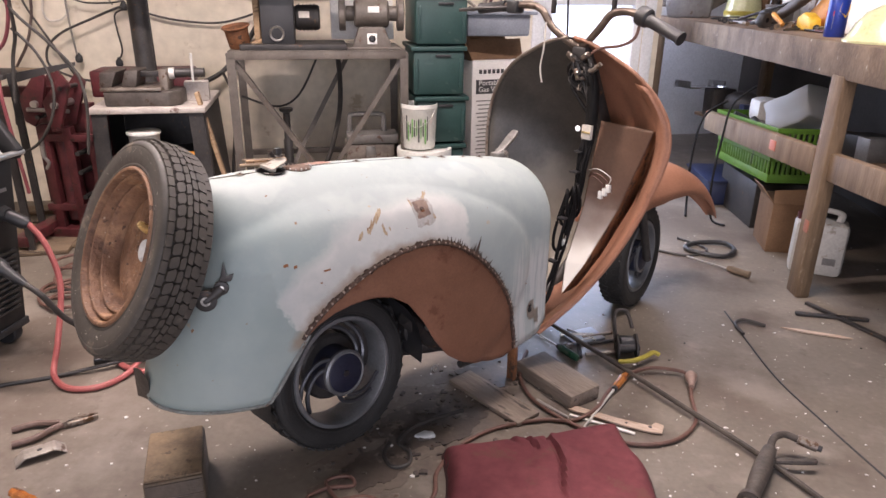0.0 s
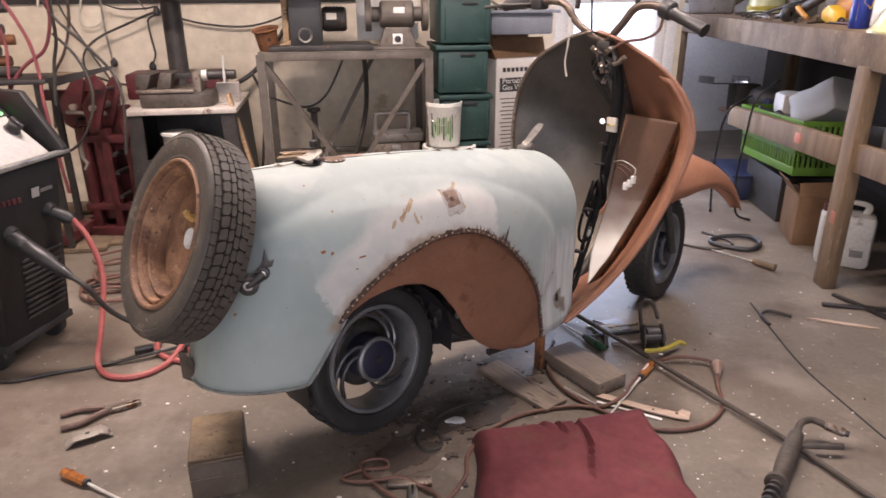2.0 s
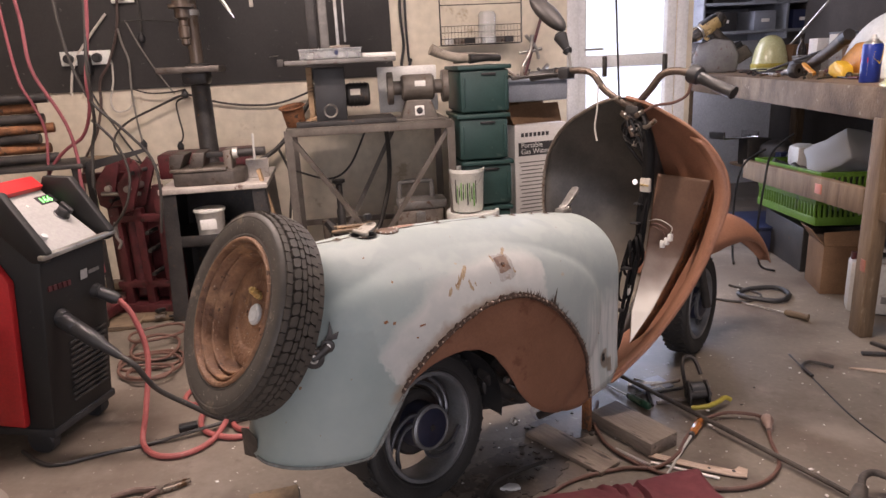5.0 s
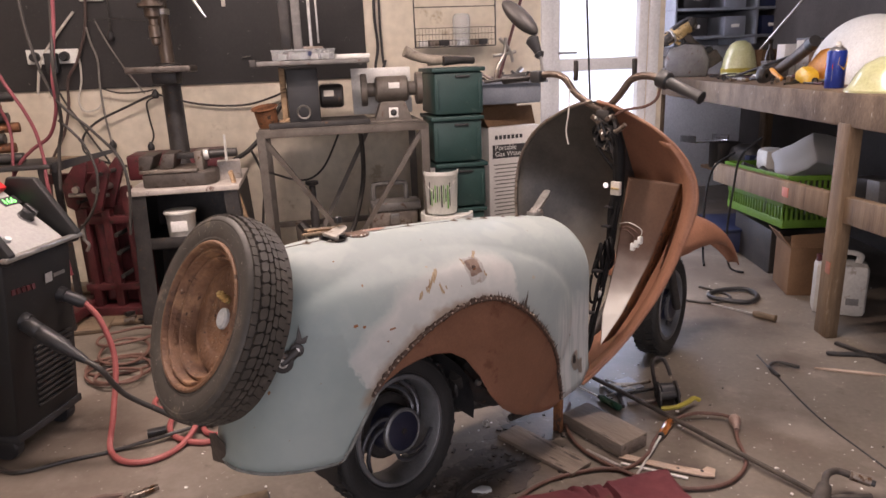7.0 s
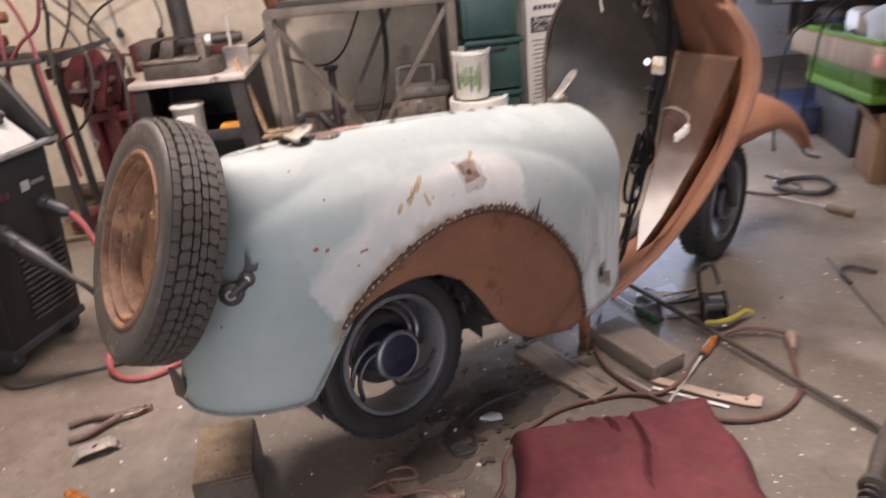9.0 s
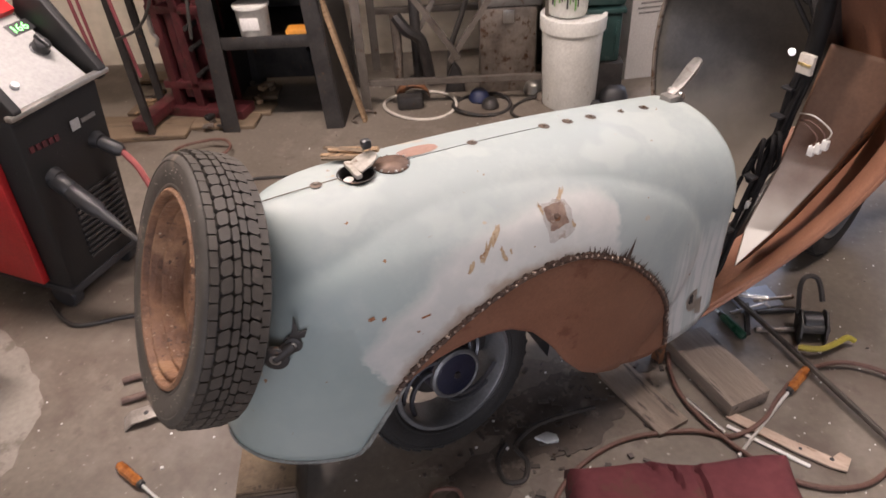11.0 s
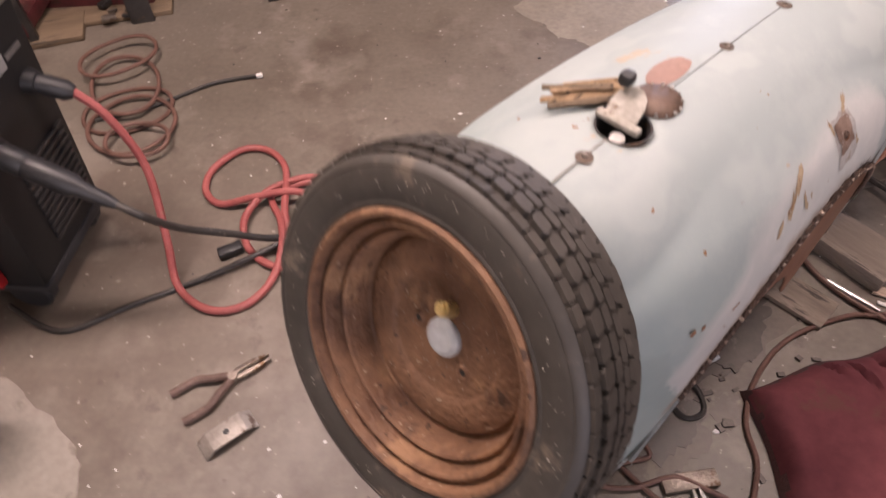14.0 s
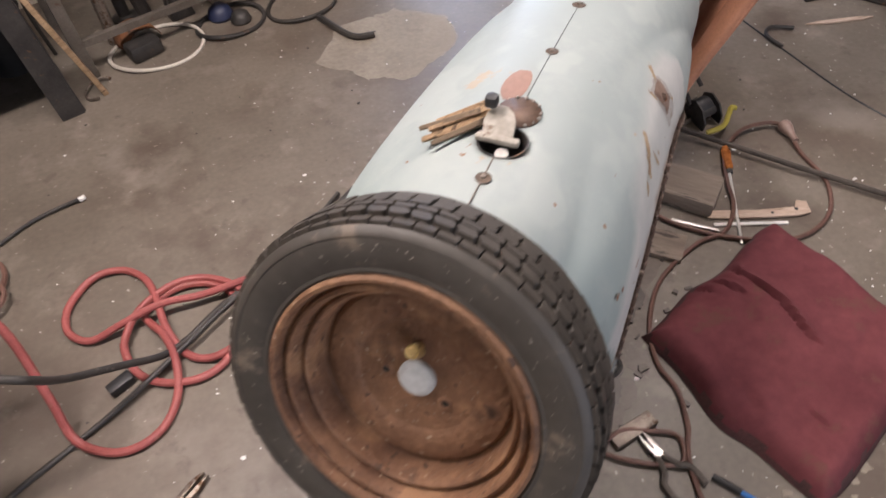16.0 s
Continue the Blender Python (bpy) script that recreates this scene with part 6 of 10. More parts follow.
L("blade_guard", boxm((0.012, 0.06, 0.53), (0.016, 0.02, 0.40), 0.002), STEEL, saw, "steel blade guard")
L("blade_guard", boxm((0.05, 0.06, 0.56), (0.01, 0.02, 0.30), 0.002), STEEL, saw)
L("guide", boxm((0.02, 0.04, 0.385), (0.10, 0.05, 0.016), 0.002), DULL_STEEL, saw)
L("timber_post", boxm((-0.148, -0.05, 0.15), (0.028, 0.12, 0.28), 0.003), RAW_WOOD, saw, "raw timber packing post")
bm = bmesh.new()
bmesh.ops.create_uvsphere(bm, u_segments=16, v_segments=10, radius=0.026, matrix=Matrix.Translation((-0.10, -0.02, 0.345)))
L("stop_button", bm, DARK_RED, saw, "dark red stop button")
tray = thing("parts_tray", "clear plastic parts box with small items on the saw table", "box", room(-2.13, 0.60, 1.211, -2))
L("tray_body", boxm((0, 0, 0.022), (0.30, 0.17, 0.042), 0.006), CLEAR_PLASTIC, tray)
L("tray_lid", boxm((0, 0, 0.047), (0.31, 0.18, 0.008), 0.003), CLEAR_PLASTIC, tray)
L("latch", boxm((0.03, -0.09, 0.03), (0.018, 0.006, 0.022), 0.002), NAVY, tray, "small dark blue latch")
for k, (x, y) in enumerate(((-0.10, 0.0), (-0.04, 0.03), (0.05, -0.02), (0.10, 0.02))):
    L("small_part", boxm((x, y, 0.018), (0.035, 0.03, 0.02), 0.003), (PAPER, DULL_STEEL, WHITE_CABLE, PAPER)[k], tray)
solo("flat_folder", boxm((0, 0, 0.012), (0.18, 0.15, 0.022), 0.004), PAPER, "white flat plastic folder on the saw table", "folder", room(-1.90, 0.52, 1.211, 8))

# bench grinder
grinder = thing("bench_grinder", "grey twin-wheel bench grinder with rotary switch", "bench grinder", room(-1.70, 0.57, 0.886, -3))
L("pedestal", prismm([(-0.10, 0.0), (0.10, 0.0), (0.062, 0.105), (-0.062, 0.105)], -0.07, 0.07, pose(0, 0, 0.0, 90, 0, 0), 0.008), TOOL_GREY, grinder)
L("motor_body", lathem(((0, -0.085), (0.055, -0.085), (0.066, -0.075), (0.066, 0.075), (0.055, 0.085), (0, 0.085)), 32, axis_to(Vector((0.0, 0, 0.165)), (1, 0, 0))), TOOL_GREY, grinder, "grey motor housing")
for sx in (-1, 1):
    L("shaft_boss", rodm((sx * 0.085, 0, 0.165), (sx * 0.125, 0, 0.165), 0.036), TOOL_GREY, grinder)
    L("wheel_guard", lathem(((0.0, -0.016), (0.078, -0.016), (0.082, -0.012), (0.082, 0.012), (0.078, 0.016), (0, 0.016)), 36, axis_to(Vector((sx * 0.142, 0, 0.165)), (1, 0, 0))), TOOL_GREY, grinder, "round wheel guard")
L("rating_plate", boxm((0.01, -0.063, 0.185), (0.055, 0.008, 0.028), 0.001), PAPER, grinder, "pale rating plate")
L("switch_plate", boxm((0.0, -0.072, 0.05), (0.048, 0.006, 0.05), 0.002), PAPER, grinder, "white switch plate")
L("switch_knob", lathem(((0, 0.014), (0.008, 0.014), (0.014, 0.004), (0.017, 0.0)), 18, axis_to(Vector((0, -0.075, 0.05)), (0, -1, 0))), BLACK, grinder, "black rotary switch")
L("foot", boxm((0, 0, 0.006), (0.26, 0.17, 0.012), 0.003), TOOL_GREY, grinder)
solo("white_board", boxm((0, 0, 0.155), (0.32, 0.012, 0.24), 0.005), PAPER, "white plastic cutting board behind the bench grinder", "board", room(-1.735, 0.44, 0.886, 0) @ pose(0, 0, 0, -6, 0, 0))
rusty = thing("rusty_can", "rusty open can with wood offcuts on the steel table", "can", room(-2.335, 0.58, 0.886))
L("can_body", lathem(((0, 0.004), (0.045, 0.004), (0.05, 0.01), (0.056, 0.09), (0.068, 0.10), (0.066, 0.105), (0.054, 0.094), (0.046, 0.02), (0, 0.012)), 26, pose(0, 0, 0.005, 10, -8, 0)), RUST, rusty)
for k, (a, b) in enumerate((((0.05, -0.02, 0.012), (0.14, -0.05, 0.05)), ((0.05, 0.02, 0.012), (0.13, 0.05, 0.07)), ((0.06, -0.05, 0.01), (0.15, 0.0, 0.02)))):
    solo("wood_offcut", rodm(a, b, 0.016, 0.013, 5), RAW_WOOD, "raw wood offcut on the steel table", "offcut", room(-2.335, 0.58, 0.886), "wood offcuts")

# under the steel table: jack and toolbox
jack = thing("trolley_jack", "dark rusty trolley jack upright under the table", "jack", room(-2.15, 0.40, 0))
L("post", lathem(((0, 0.0), (0.05, 0.0), (0.05, 0.02), (0.024, 0.03), (0.024, 0.40), (0.018, 0.41), (0.018, 0.545), (0.036, 0.555), (0.036, 0.57), (0, 0.57)), 20, pose(0, 0, 0)), BLACK_IRON, jack)
L("arm", tubem([(-0.08, -0.10, 0.36), (-0.03, -0.12, 0.30), (0.03, -0.10, 0.24), (0.06, -0.08, 0.05)], 0.028, seg=8), BLACK_IRON, jack)
L("arm", tubem([(-0.09, -0.12, 0.0), (-0.08, -0.11, 0.2), (-0.085, -0.10, 0.37)], 0.022, seg=8), DULL_STEEL, jack)
toolbox = thing("toolbox", "grey-brown metal toolbox with carry handle under the table", "toolbox", room(-1.72, 0.47, 0))
L("box_body", boxm((0, 0, 0.20), (0.26, 0.18, 0.40), 0.012), DULL_STEEL, toolbox)
L("lid_step", boxm((0.015, -0.02, 0.425), (0.27, 0.16, 0.05), 0.012), GREY_IRON, toolbox)
L("carry_handle", tubem([(-0.10, -0.0, 0.44), (-0.10, 0, 0.52), (-0.08, 0, 0.54), (0.06, 0, 0.54), (0.08, 0, 0.52), (0.08, 0, 0.44)], 0.014, seg=8), GREY_IRON, toolbox)
L("hasp", boxm((0, -0.10, 0.36), (0.05, 0.01, 0.06), 0.004), STEEL, toolbox)
solo("pointed_guard", prismm([(-0.05, 0), (0.05, 0), (0.03, 0.10), (0.0, 0.145), (-0.03, 0.08)], -0.025, 0.025, room(-1.97, 0.52, 0.0) @ pose(0, 0, 0.0, 90, 0, 0), 0.008), BLACK_IRON, "dark pointed metal guard on the floor", "guard")

# wall cables under the black board
def cord(name, pts, r, mat, label, m=None, category="cable", **kw):
    return solo(name, tubem(pts, r, **kw), mat, label, category, m)


cord("wall_cable", [(-1.70, -0.02, 1.70), (-1.71, -0.02, 1.45), (-1.70, -0.02, 1.28), (-1.72, -0.02, 1.16), (-1.69, -0.02, 1.12), (-1.66, -0.02, 1.20)], 0.008, BLACK, "black cable hanging down the cream wall", CORNER)
cord("wall_cable", [(-1.675, -0.015, 1.70), (-1.68, -0.015, 1.40), (-1.672, -0.015, 1.18)], 0.007, BLACK, "black cable hanging down the cream wall", CORNER)
cord("wall_cable", [(-2.95, -0.03, 1.06), (-2.75, -0.03, 1.00), (-2.5, -0.03, 0.98), (-2.3, -0.05, 1.03), (-2.18, -0.08, 1.10)], 0.006, DARK_CABLE, "dark cable slung along the wall", CORNER)
cord("wall_hose", [(-2.62, -0.10, 0.66), (-2.5, -0.08, 0.72), (-2.38, -0.06, 0.84), (-2.28, -0.05, 0.98), (-2.2, -0.06, 1.08), (-2.12, -0.10, 1.12)], 0.013, DARK_CABLE, "thick dark hose rising along the wall", CORNER)
cord("table_cable", [(-2.38, -0.30, 0.62), (-2.2, -0.28, 0.56), (-2.08, -0.26, 0.62), (-1.98, -0.24, 0.80), (-1.95, -0.22, 0.88)], 0.006, DARK_CABLE, "dark cable hanging under the steel table", CORNER)
cord("table_hose", [(-1.87, -0.42, 0.87), (-1.86, -0.40, 0.72), (-1.87, -0.42, 0.55), (-1.92, -0.44, 0.36), (-1.98, -0.46, 0.20), (-2.0, -0.48, 0.01)], 0.013, DARK_CABLE, "black flexible hose hanging under the table", CORNER)
cord("stand_cable", [(-2.45, -0.42, 0.76), (-2.40, -0.40, 0.60), (-2.42, -0.42, 0.45), (-2.45, -0.44, 0.2), (-2.44, -0.45, 0.006)], 0.007, DARK_CABLE, "dark cable hanging beside the machine stand", CORNER)

# power strips and hanging leads on the board
for u, z, n in ((-3.46, 1.285, 2), (-3.22, 1.60, 1)):
    strip = thing("power_outlet", "white double power outlet with black plugs on the board", "power outlet", room(u, 0.02, z), "power outlets")
    L("plate", boxm((0, -0.01, 0), (0.26 if n == 2 else 0.12, 0.02, 0.075), 0.004), WHITE_PLASTIC, strip)
    for x in ((-0.085, 0.062) if n == 2 else (0.0,)):
        L("plug", lathem(((0, 0.045), (0.018, 0.045), (0.024, 0.03), (0.026, 0.0)), 16, axis_to(Vector((x, -0.02, 0)), (0, -1, -0.1))), BLACK, strip)
    if n == 2:
        L("adapter", boxm((0.0, -0.045, -0.035), (0.062, 0.05, 0.105), 0.006), BLACK, strip, "black plug-in adapter")
BROWN_LEAD = material("dark brown lead", (0.045, 0.028, 0.024), (0.085, 0.055, 0.046), 0.55, 0.0, 14, 0.1, 150)
GREY_LEAD = material("dirty grey lead", (0.13, 0.12, 0.105), (0.23, 0.21, 0.185), 0.55, 0.0, 14, 0.1, 150)
LEADS = (
    ([(-3.32, 1.51), (-3.41, 1.41), (-3.50, 1.30), (-3.54, 1.22), (-3.57, 1.09)], 0.0075, WHITE_CABLE, "pale lead"),
    ([(-3.50, 1.26), (-3.48, 1.17), (-3.44, 1.05), (-3.38, 0.93), (-3.32, 0.81), (-3.26, 0.69), (-3.24, 0.57), (-3.25, 0.40)], 0.006, DARK_CABLE, "dark lead"),
    ([(-3.24, 1.60), (-3.27, 1.42), (-3.34, 1.25), (-3.40, 1.16), (-3.42, 1.02), (-3.47, 0.87), (-3.55, 0.74), (-3.58, 0.63), (-3.60, 0.45)], 0.0075, BROWN_LEAD, "dark brown lead"),
    ([(-3.26, 1.43), (-3.25, 1.35), (-3.23, 1.26), (-3.24, 1.12), (-3.24, 0.97), (-3.23, 0.82)], 0.0055, GREY_LEAD, "grey lead"),
    ([(-3.33, 1.25), (-3.34, 1.15), (-3.37, 1.05), (-3.35, 0.99), (-3.28, 1.00), (-3.24, 1.05)], 0.0055, WHITE_CABLE, "pale lead"),
    ([(-3.22, 1.47), (-3.17, 1.34), (-3.10, 1.20), (-3.02, 1.07)], 0.0045, GREY_LEAD, "grey lead"),
    ([(-3.24, 1.11), (-3.15, 1.08), (-3.03, 1.08), (-2.97, 1.09)], 0.0045, DARK_CABLE, "dark lead"),
    ([(-2.97, 1.06), (-3.01, 1.05), (-3.13, 1.00), (-3.27, 0.94), (-3.35, 0.88), (-3.38, 0.82), (-3.37, 0.76), (-3.29, 0.71), (-3.18, 0.68), (-3.08, 0.66)], 0.0065, DARK_CABLE, "dark lead"),
    ([(-2.97, 1.05), (-3.02, 1.02), (-3.02, 0.94), (-3.01, 0.84), (-3.03, 0.79)], 0.0048, DARK_CABLE, "dark lead"),
    ([(-3.14, 1.62), (-3.14, 1.47), (-3.15, 1.40)], 0.0055, DARK_CABLE, "dark lead"),
    ([(-3.25, 1.46), (-3.13, 1.47), (-2.95, 1.45)], 0.003, DARK_CABLE, "thin dark lead"),
)
for k, (pts, r, mat, kind) in enumerate(LEADS):
    cord("hanging_lead", [(u, -0.035 - 0.012 * (k % 4), z) for u, z in pts], r, mat, kind + " hanging from the outlets on the wall", CORNER)
for u, z in ((-3.15, 1.38), (-3.23, 0.80), (-3.03, 0.775), (-2.965, 1.065)):
    solo("lead_plug", lathem(((0, -0.024), (0.012, -0.024), (0.019, -0.014), (0.019, 0.006), (0.010, 0.020), (0.006, 0.028), (0, 0.028)), 14), BLACK, "black moulded plug on a hanging lead", "plug", room(u, 0.05, z), "plugs on the leads")
for u, z, ln in ((-2.48, 1.245, 0.05), (-2.40, 1.55, 0.0), (-2.20, 1.25, 0.06), (-3.55, 1.285, 0.0)):
    if ln:
        solo("wall_hook", rodm((0, 0, 0), (ln, -0.03, 0.005), 0.003, None, 8), STEEL, "small steel hook on the black board", "hook", room(u, 0.015, z), "hooks")
solo("wall_switch", boxm((0, 0, 0), (0.022, 0.012, 0.05), 0.003), WHITE_CABLE, "small pale switch plate on the black board", "switch", room(-2.545, 0.02, 1.545))
solo("steel_ruler", boxm((0, 0, 0), (0.012, 0.006, 0.20), 0.001), CHROME, "bright steel strip hung on the black board", "strip", room(-2.70, 0.02, 1.55) @ pose(0, 0, 0, 0, -32, 0))

# ---- green bins, carton, tub and pails ----
def bin_mesh(m, w=0.280, dpt=0.40, h=0.242):
    ob = thing("storage_bin", "dark green plastic stacking bin", "storage bin", m, "stack of green bins")
    t = 0.012
    wall = bmesh.new()
    lo = [(-w / 2 + t, -dpt / 2 + t), (w / 2 - t, -dpt / 2 + t), (w / 2 - t, dpt / 2 - t), (-w / 2 + t, dpt / 2 - t)]
    prism(wall, lo, 0.0, h - 0.03, None, 0.012)
    L("bin_body", wall, BIN_GREEN, ob)
    L("rim", boxm((0, 0, h - 0.018), (w, dpt, 0.022), 0.005), BIN_GREEN, ob, "dark green rim")
    L("hand_hold", boxm((0.02, -dpt / 2 + 0.010, h - 0.052), (0.075, 0.014, 0.012), 0.003), BLACK, ob, "dark hand hold slot")
    for x in (-w / 2 + 0.03, w / 2 - 0.03):
        L("rib", boxm((x, -dpt / 2 + 0.010, h / 2 - 0.02), (0.012, 0.008, h - 0.09), 0.002), BIN_GREEN, ob)
    return ob


for k in range(4):
    bin_mesh(room(-1.372 + (0, 0.006, -0.004, 0.003)[k], 0.50, 0.18 + 0.244 * k, (0, 1, -1, 0.6)[k]))
solo("bin_dolly", boxm((0, 0, 0.09), (0.30, 0.40, 0.18), 0.006), BLACK_IRON, "low dark dolly under the green bins", "dolly", room(-1.372, 0.50))
ROLL_CLOTH = material("dusty tan roll cloth", (0.20, 0.168, 0.135), (0.36, 0.315, 0.262), 0.9, 0.0, 12, 0.3, 90, (0.12, 0.10, 0.08), 18, 0.3)
for pts, r, mat, lab in (([(-0.235, -0.11, 0.085), (-0.17, -0.10, 0.055), (-0.09, -0.10, 0.037), (0.0, -0.11, 0.034)], 0.034, ROLL_CLOTH, "rolled dusty tan cloth"),
                         ([(-0.04, -0.14, 0.028), (0.05, -0.12, 0.030), (0.13, -0.09, 0.026)], 0.026, BLACK_IRON, "dark rubber sleeve"),
                         ([(-0.10, 0.0, 0.032), (0.04, -0.03, 0.034), (0.13, -0.01, 0.030)], 0.030, ROLL_CLOTH, "rolled tan sheet")):
    solo("roll", tubem(pts, r, seg=14, taper=lambda f: 0.86 + 0.18 * math.sin(3.0 * f + r * 90)), mat, lab + " lying on the top green bin", "roll", room(-1.385, 0.46, 1.152), "rolls on the bin")

carton = thing("carton", "tall white printed carton with open brown flaps", "carton", room(-1.000, 0.45, 0, 11))
L("carton_body", boxm((0, 0.16, 0.405), (0.325, 0.32, 0.81), 0.003), CARD_WHITE, carton)
L("flap", prismm([(-0.16, 0), (0.16, 0), (0.15, 0.13), (-0.15, 0.13)], 0, 0.004, Matrix.Translation((0, 0.322, 0.81)) @ pose(0, 0, 0, 80, 0, 0)), CARD, carton, "brown inner flap")
L("flap", prismm([(-0.16, 0), (0.16, 0), (0.15, 0.10), (-0.15, 0.10)], 0, 0.004, Matrix.Translation((-0.163, 0.16, 0.81)) @ pose(0, 0, 0, 65, 0, 90)), CARD, carton, "brown side flap")
L("flap", prismm([(-0.16, 0), (0.16, 0), (0.155, 0.11), (-0.155, 0.11)], 0, 0.004, Matrix.Translation((0.0, 0.05, 0.812)) @ pose(0, 0, 0, 72, 0, 0)), CARD, carton, "brown front flap")
face = pose(0, -0.0015, 0, 90, 0, 0)
for k in range(7):
    L("brand_bar", boxm((-0.115 + 0.026 * k, -0.0008, 0.755), (0.018, 0.002, 0.022), 0), PRINT, carton)
L("print_panel", boxm((-0.03, -0.0008, 0.675), (0.22, 0.002, 0.075), 0), PRINT, carton, "black title panel")
words("title", "Portable", 0.040, PAPER, carton, pose(-0.125, -0.0022, 0.683, 90, 0, 0), "white title lettering")
words("title", "Gas Water", 0.040, PAPER, carton, pose(-0.125, -0.0022, 0.648, 90, 0, 0), "white title lettering")
for k in range(14):
    L("text_bar", boxm((-0.05 - 0.004 * (k % 3), -0.0006, 0.60 - 0.022 * k), (0.17 - 0.02 * (k % 3), 0.0016, 0.006), 0), GREY_IRON, carton)

grey_tub = thing("grey_tub", "blue-grey plastic tub full of metal parts on the carton", "tub", room(-1.035, 0.42, 0.940, 2))
L("tub_body", prismm([(-0.17, -0.10), (0.17, -0.10), (0.17, 0.10), (-0.17, 0.10)], 0.0, 0.11, None, 0.012), GREY_PLASTIC, grey_tub)
L("tub_rim", boxm((0, 0, 0.115), (0.40, 0.25, 0.016), 0.005), GREY_PLASTIC, grey_tub)
rng = random.Random(31)
for k in range(12):
    a = Vector((rng.uniform(-0.13, 0.13), rng.uniform(-0.06, 0.06), 0.125))
    b = a + Vector((rng.uniform(-0.09, 0.09), rng.uniform(-0.05, 0.05), rng.uniform(0.01, 0.06)))
    solo("metal_part", rodm(a, b, rng.uniform(0.006, 0.014), None, 8), (BLACK_IRON, DULL_STEEL, STEEL)[k % 3], "small metal part in the grey tub", "metal part", grey_tub.matrix_world, "parts in the tub")
solo("tub_prop", boxm((0, 0, 0.4695), (0.16, 0.12, 0.939), 0.004), CARD, "brown cardboard inner box holding up the tub", "box", room(-1.03, 0.27, 0, 11))

pail = thing("pail", "white plastic pail with lid on the floor", "pail", pose(-0.75, 5.50, 0), "white pails")
L("pail_body", lathem(((0, 0.0), (0.115, 0.0), (0.12, 0.01), (0.13, 0.36), (0.136, 0.365), (0.136, 0.395), (0.0, 0.395)), 40), WHITE_PLASTIC, pail)
L("pail_rim", lathem(((0.131, 0.34), (0.140, 0.345), (0.140, 0.365), (0.142, 0.385), (0.140, 0.402), (0.128, 0.404), (0.12, 0.40)), 40), WHITE_PLASTIC, pail)
tin = thing("paint_pail", "small white paint pail with green striped label", "pail", pose(-0.775, 5.49, 0.405), "white pails")
L("pail_body", lathem(((0, 0.001), (0.078, 0.001), (0.082, 0.008), (0.090, 0.20), (0.094, 0.205), (0.094, 0.225), (0.088, 0.225), (0.084, 0.20), (0.076, 0.015), (0, 0.012)), 40), WHITE_PLASTIC, tin)
rng = random.Random(6)
for k in range(11):
    a = radians(-125 + 7.2 * k)
    h = rng.uniform(0.05, 0.14)
    L("stripe", boxm((0, 0, 0), (0.0045 if k % 3 else 0.007, 0.0025, h), 0, Matrix.Translation((0.0882 * math.cos(a), 0.0882 * math.sin(a), 0.10 + rng.uniform(-0.015, 0.02))) @ pose(0, 0, 0, 0, 0, math.degrees(a) + 90)), PAIL_GREEN if k % 2 else PRINT, tin, "printed stripe")
L("bail", tubem([(0.09 * math.cos(a), 0.09 * math.sin(a), 0.19 - 0.075 * math.sin((a + 2.75) / 2.36 * math.pi)) for a in np.linspace(-2.75, -0.39, 12)], 0.0018, seg=6), STEEL, tin, "wire bail handle")

# wire baskets and hanging tools
basket = thing("wire_basket", "black wire wall basket with odds and ends", "wire basket", room(-1.255, 0.02, 1.26))
for z in (0.0, 0.035, 0.07, 0.105):
    L("wire", tubem([(-0.235, -0.12, z), (0.235, -0.12, z)], 0.002 if z else 0.004, seg=5, smooth=False), BLACK_IRON, basket)
for k in range(25):
    x = -0.235 + 0.47 * k / 24
    L("wire", tubem([(x, -0.005, 0.0), (x, -0.12, 0.0), (x, -0.12, 0.105)], 0.0013, seg=4, smooth=False), BLACK_IRON, basket)
for x in (-0.24, 0.24):
    L("side_rod", tubem([(x, -0.12, 0.0), (x, -0.12, 0.42), (x, -0.01, 0.46)], 0.004, seg=6, smooth=False), BLACK_IRON, basket)
L("upper_rail", tubem([(-0.24, -0.12, 0.22), (0.24, -0.12, 0.22)], 0.003, seg=5, smooth=False), BLACK_IRON, basket)
solo("clear_jar", lathem(((0, 0), (0.05, 0), (0.052, 0.16), (0.04, 0.18), (0, 0.18)), 24), CLEAR_PLASTIC, "clear plastic jar in the wire basket", "jar", room(-1.21, 0.10, 1.262))
for k in range(7):
    solo("basket_item", boxm((0, 0, 0.018), (0.05 + 0.01 * (k % 3), 0.05, 0.034), 0.005), (PAPER, DULL_STEEL, BLACK, WHITE_CABLE)[k % 4], "small packet in the wire basket", "packet", room(-1.44 + 0.06 * k, 0.09, 1.266, 10 * (k % 3)), "packets in the basket")
for k, (a, b, r) in enumerate((((-1.0, 0.10, 1.12), (-0.94, 0.10, 1.30), 0.012), ((-0.98, 0.10, 1.30), (-0.90, 0.10, 1.16), 0.010), ((-1.02, 0.10, 1.20), (-0.88, 0.10, 1.22), 0.010))):
    solo("hanging_clamp", tubem([(a[0], -a[1], a[2]), ((a[0] + b[0]) / 2 + 0.02, -0.10, (a[2] + b[2]) / 2), (b[0], -b[1], b[2])], r, seg=8), STEEL, "steel clamp hanging on the wall", "clamp", CORNER, "clamps on the wall")
solo("broom_handle", rodm((-1.03, -0.12, 0.95), (-0.80, -0.06, 1.62), 0.009), DARK_RED, "dark red broom handle leaning on the wall", "broom handle", CORNER)

# ---- left side: red engine press, iron stack, welder, motorcycle wheel ----
hoist = thing("engine_stand", "old dark red steel stand with clamps and handles", "stand", pose(-2.40, 5.0, 0, 0, 0, 6))
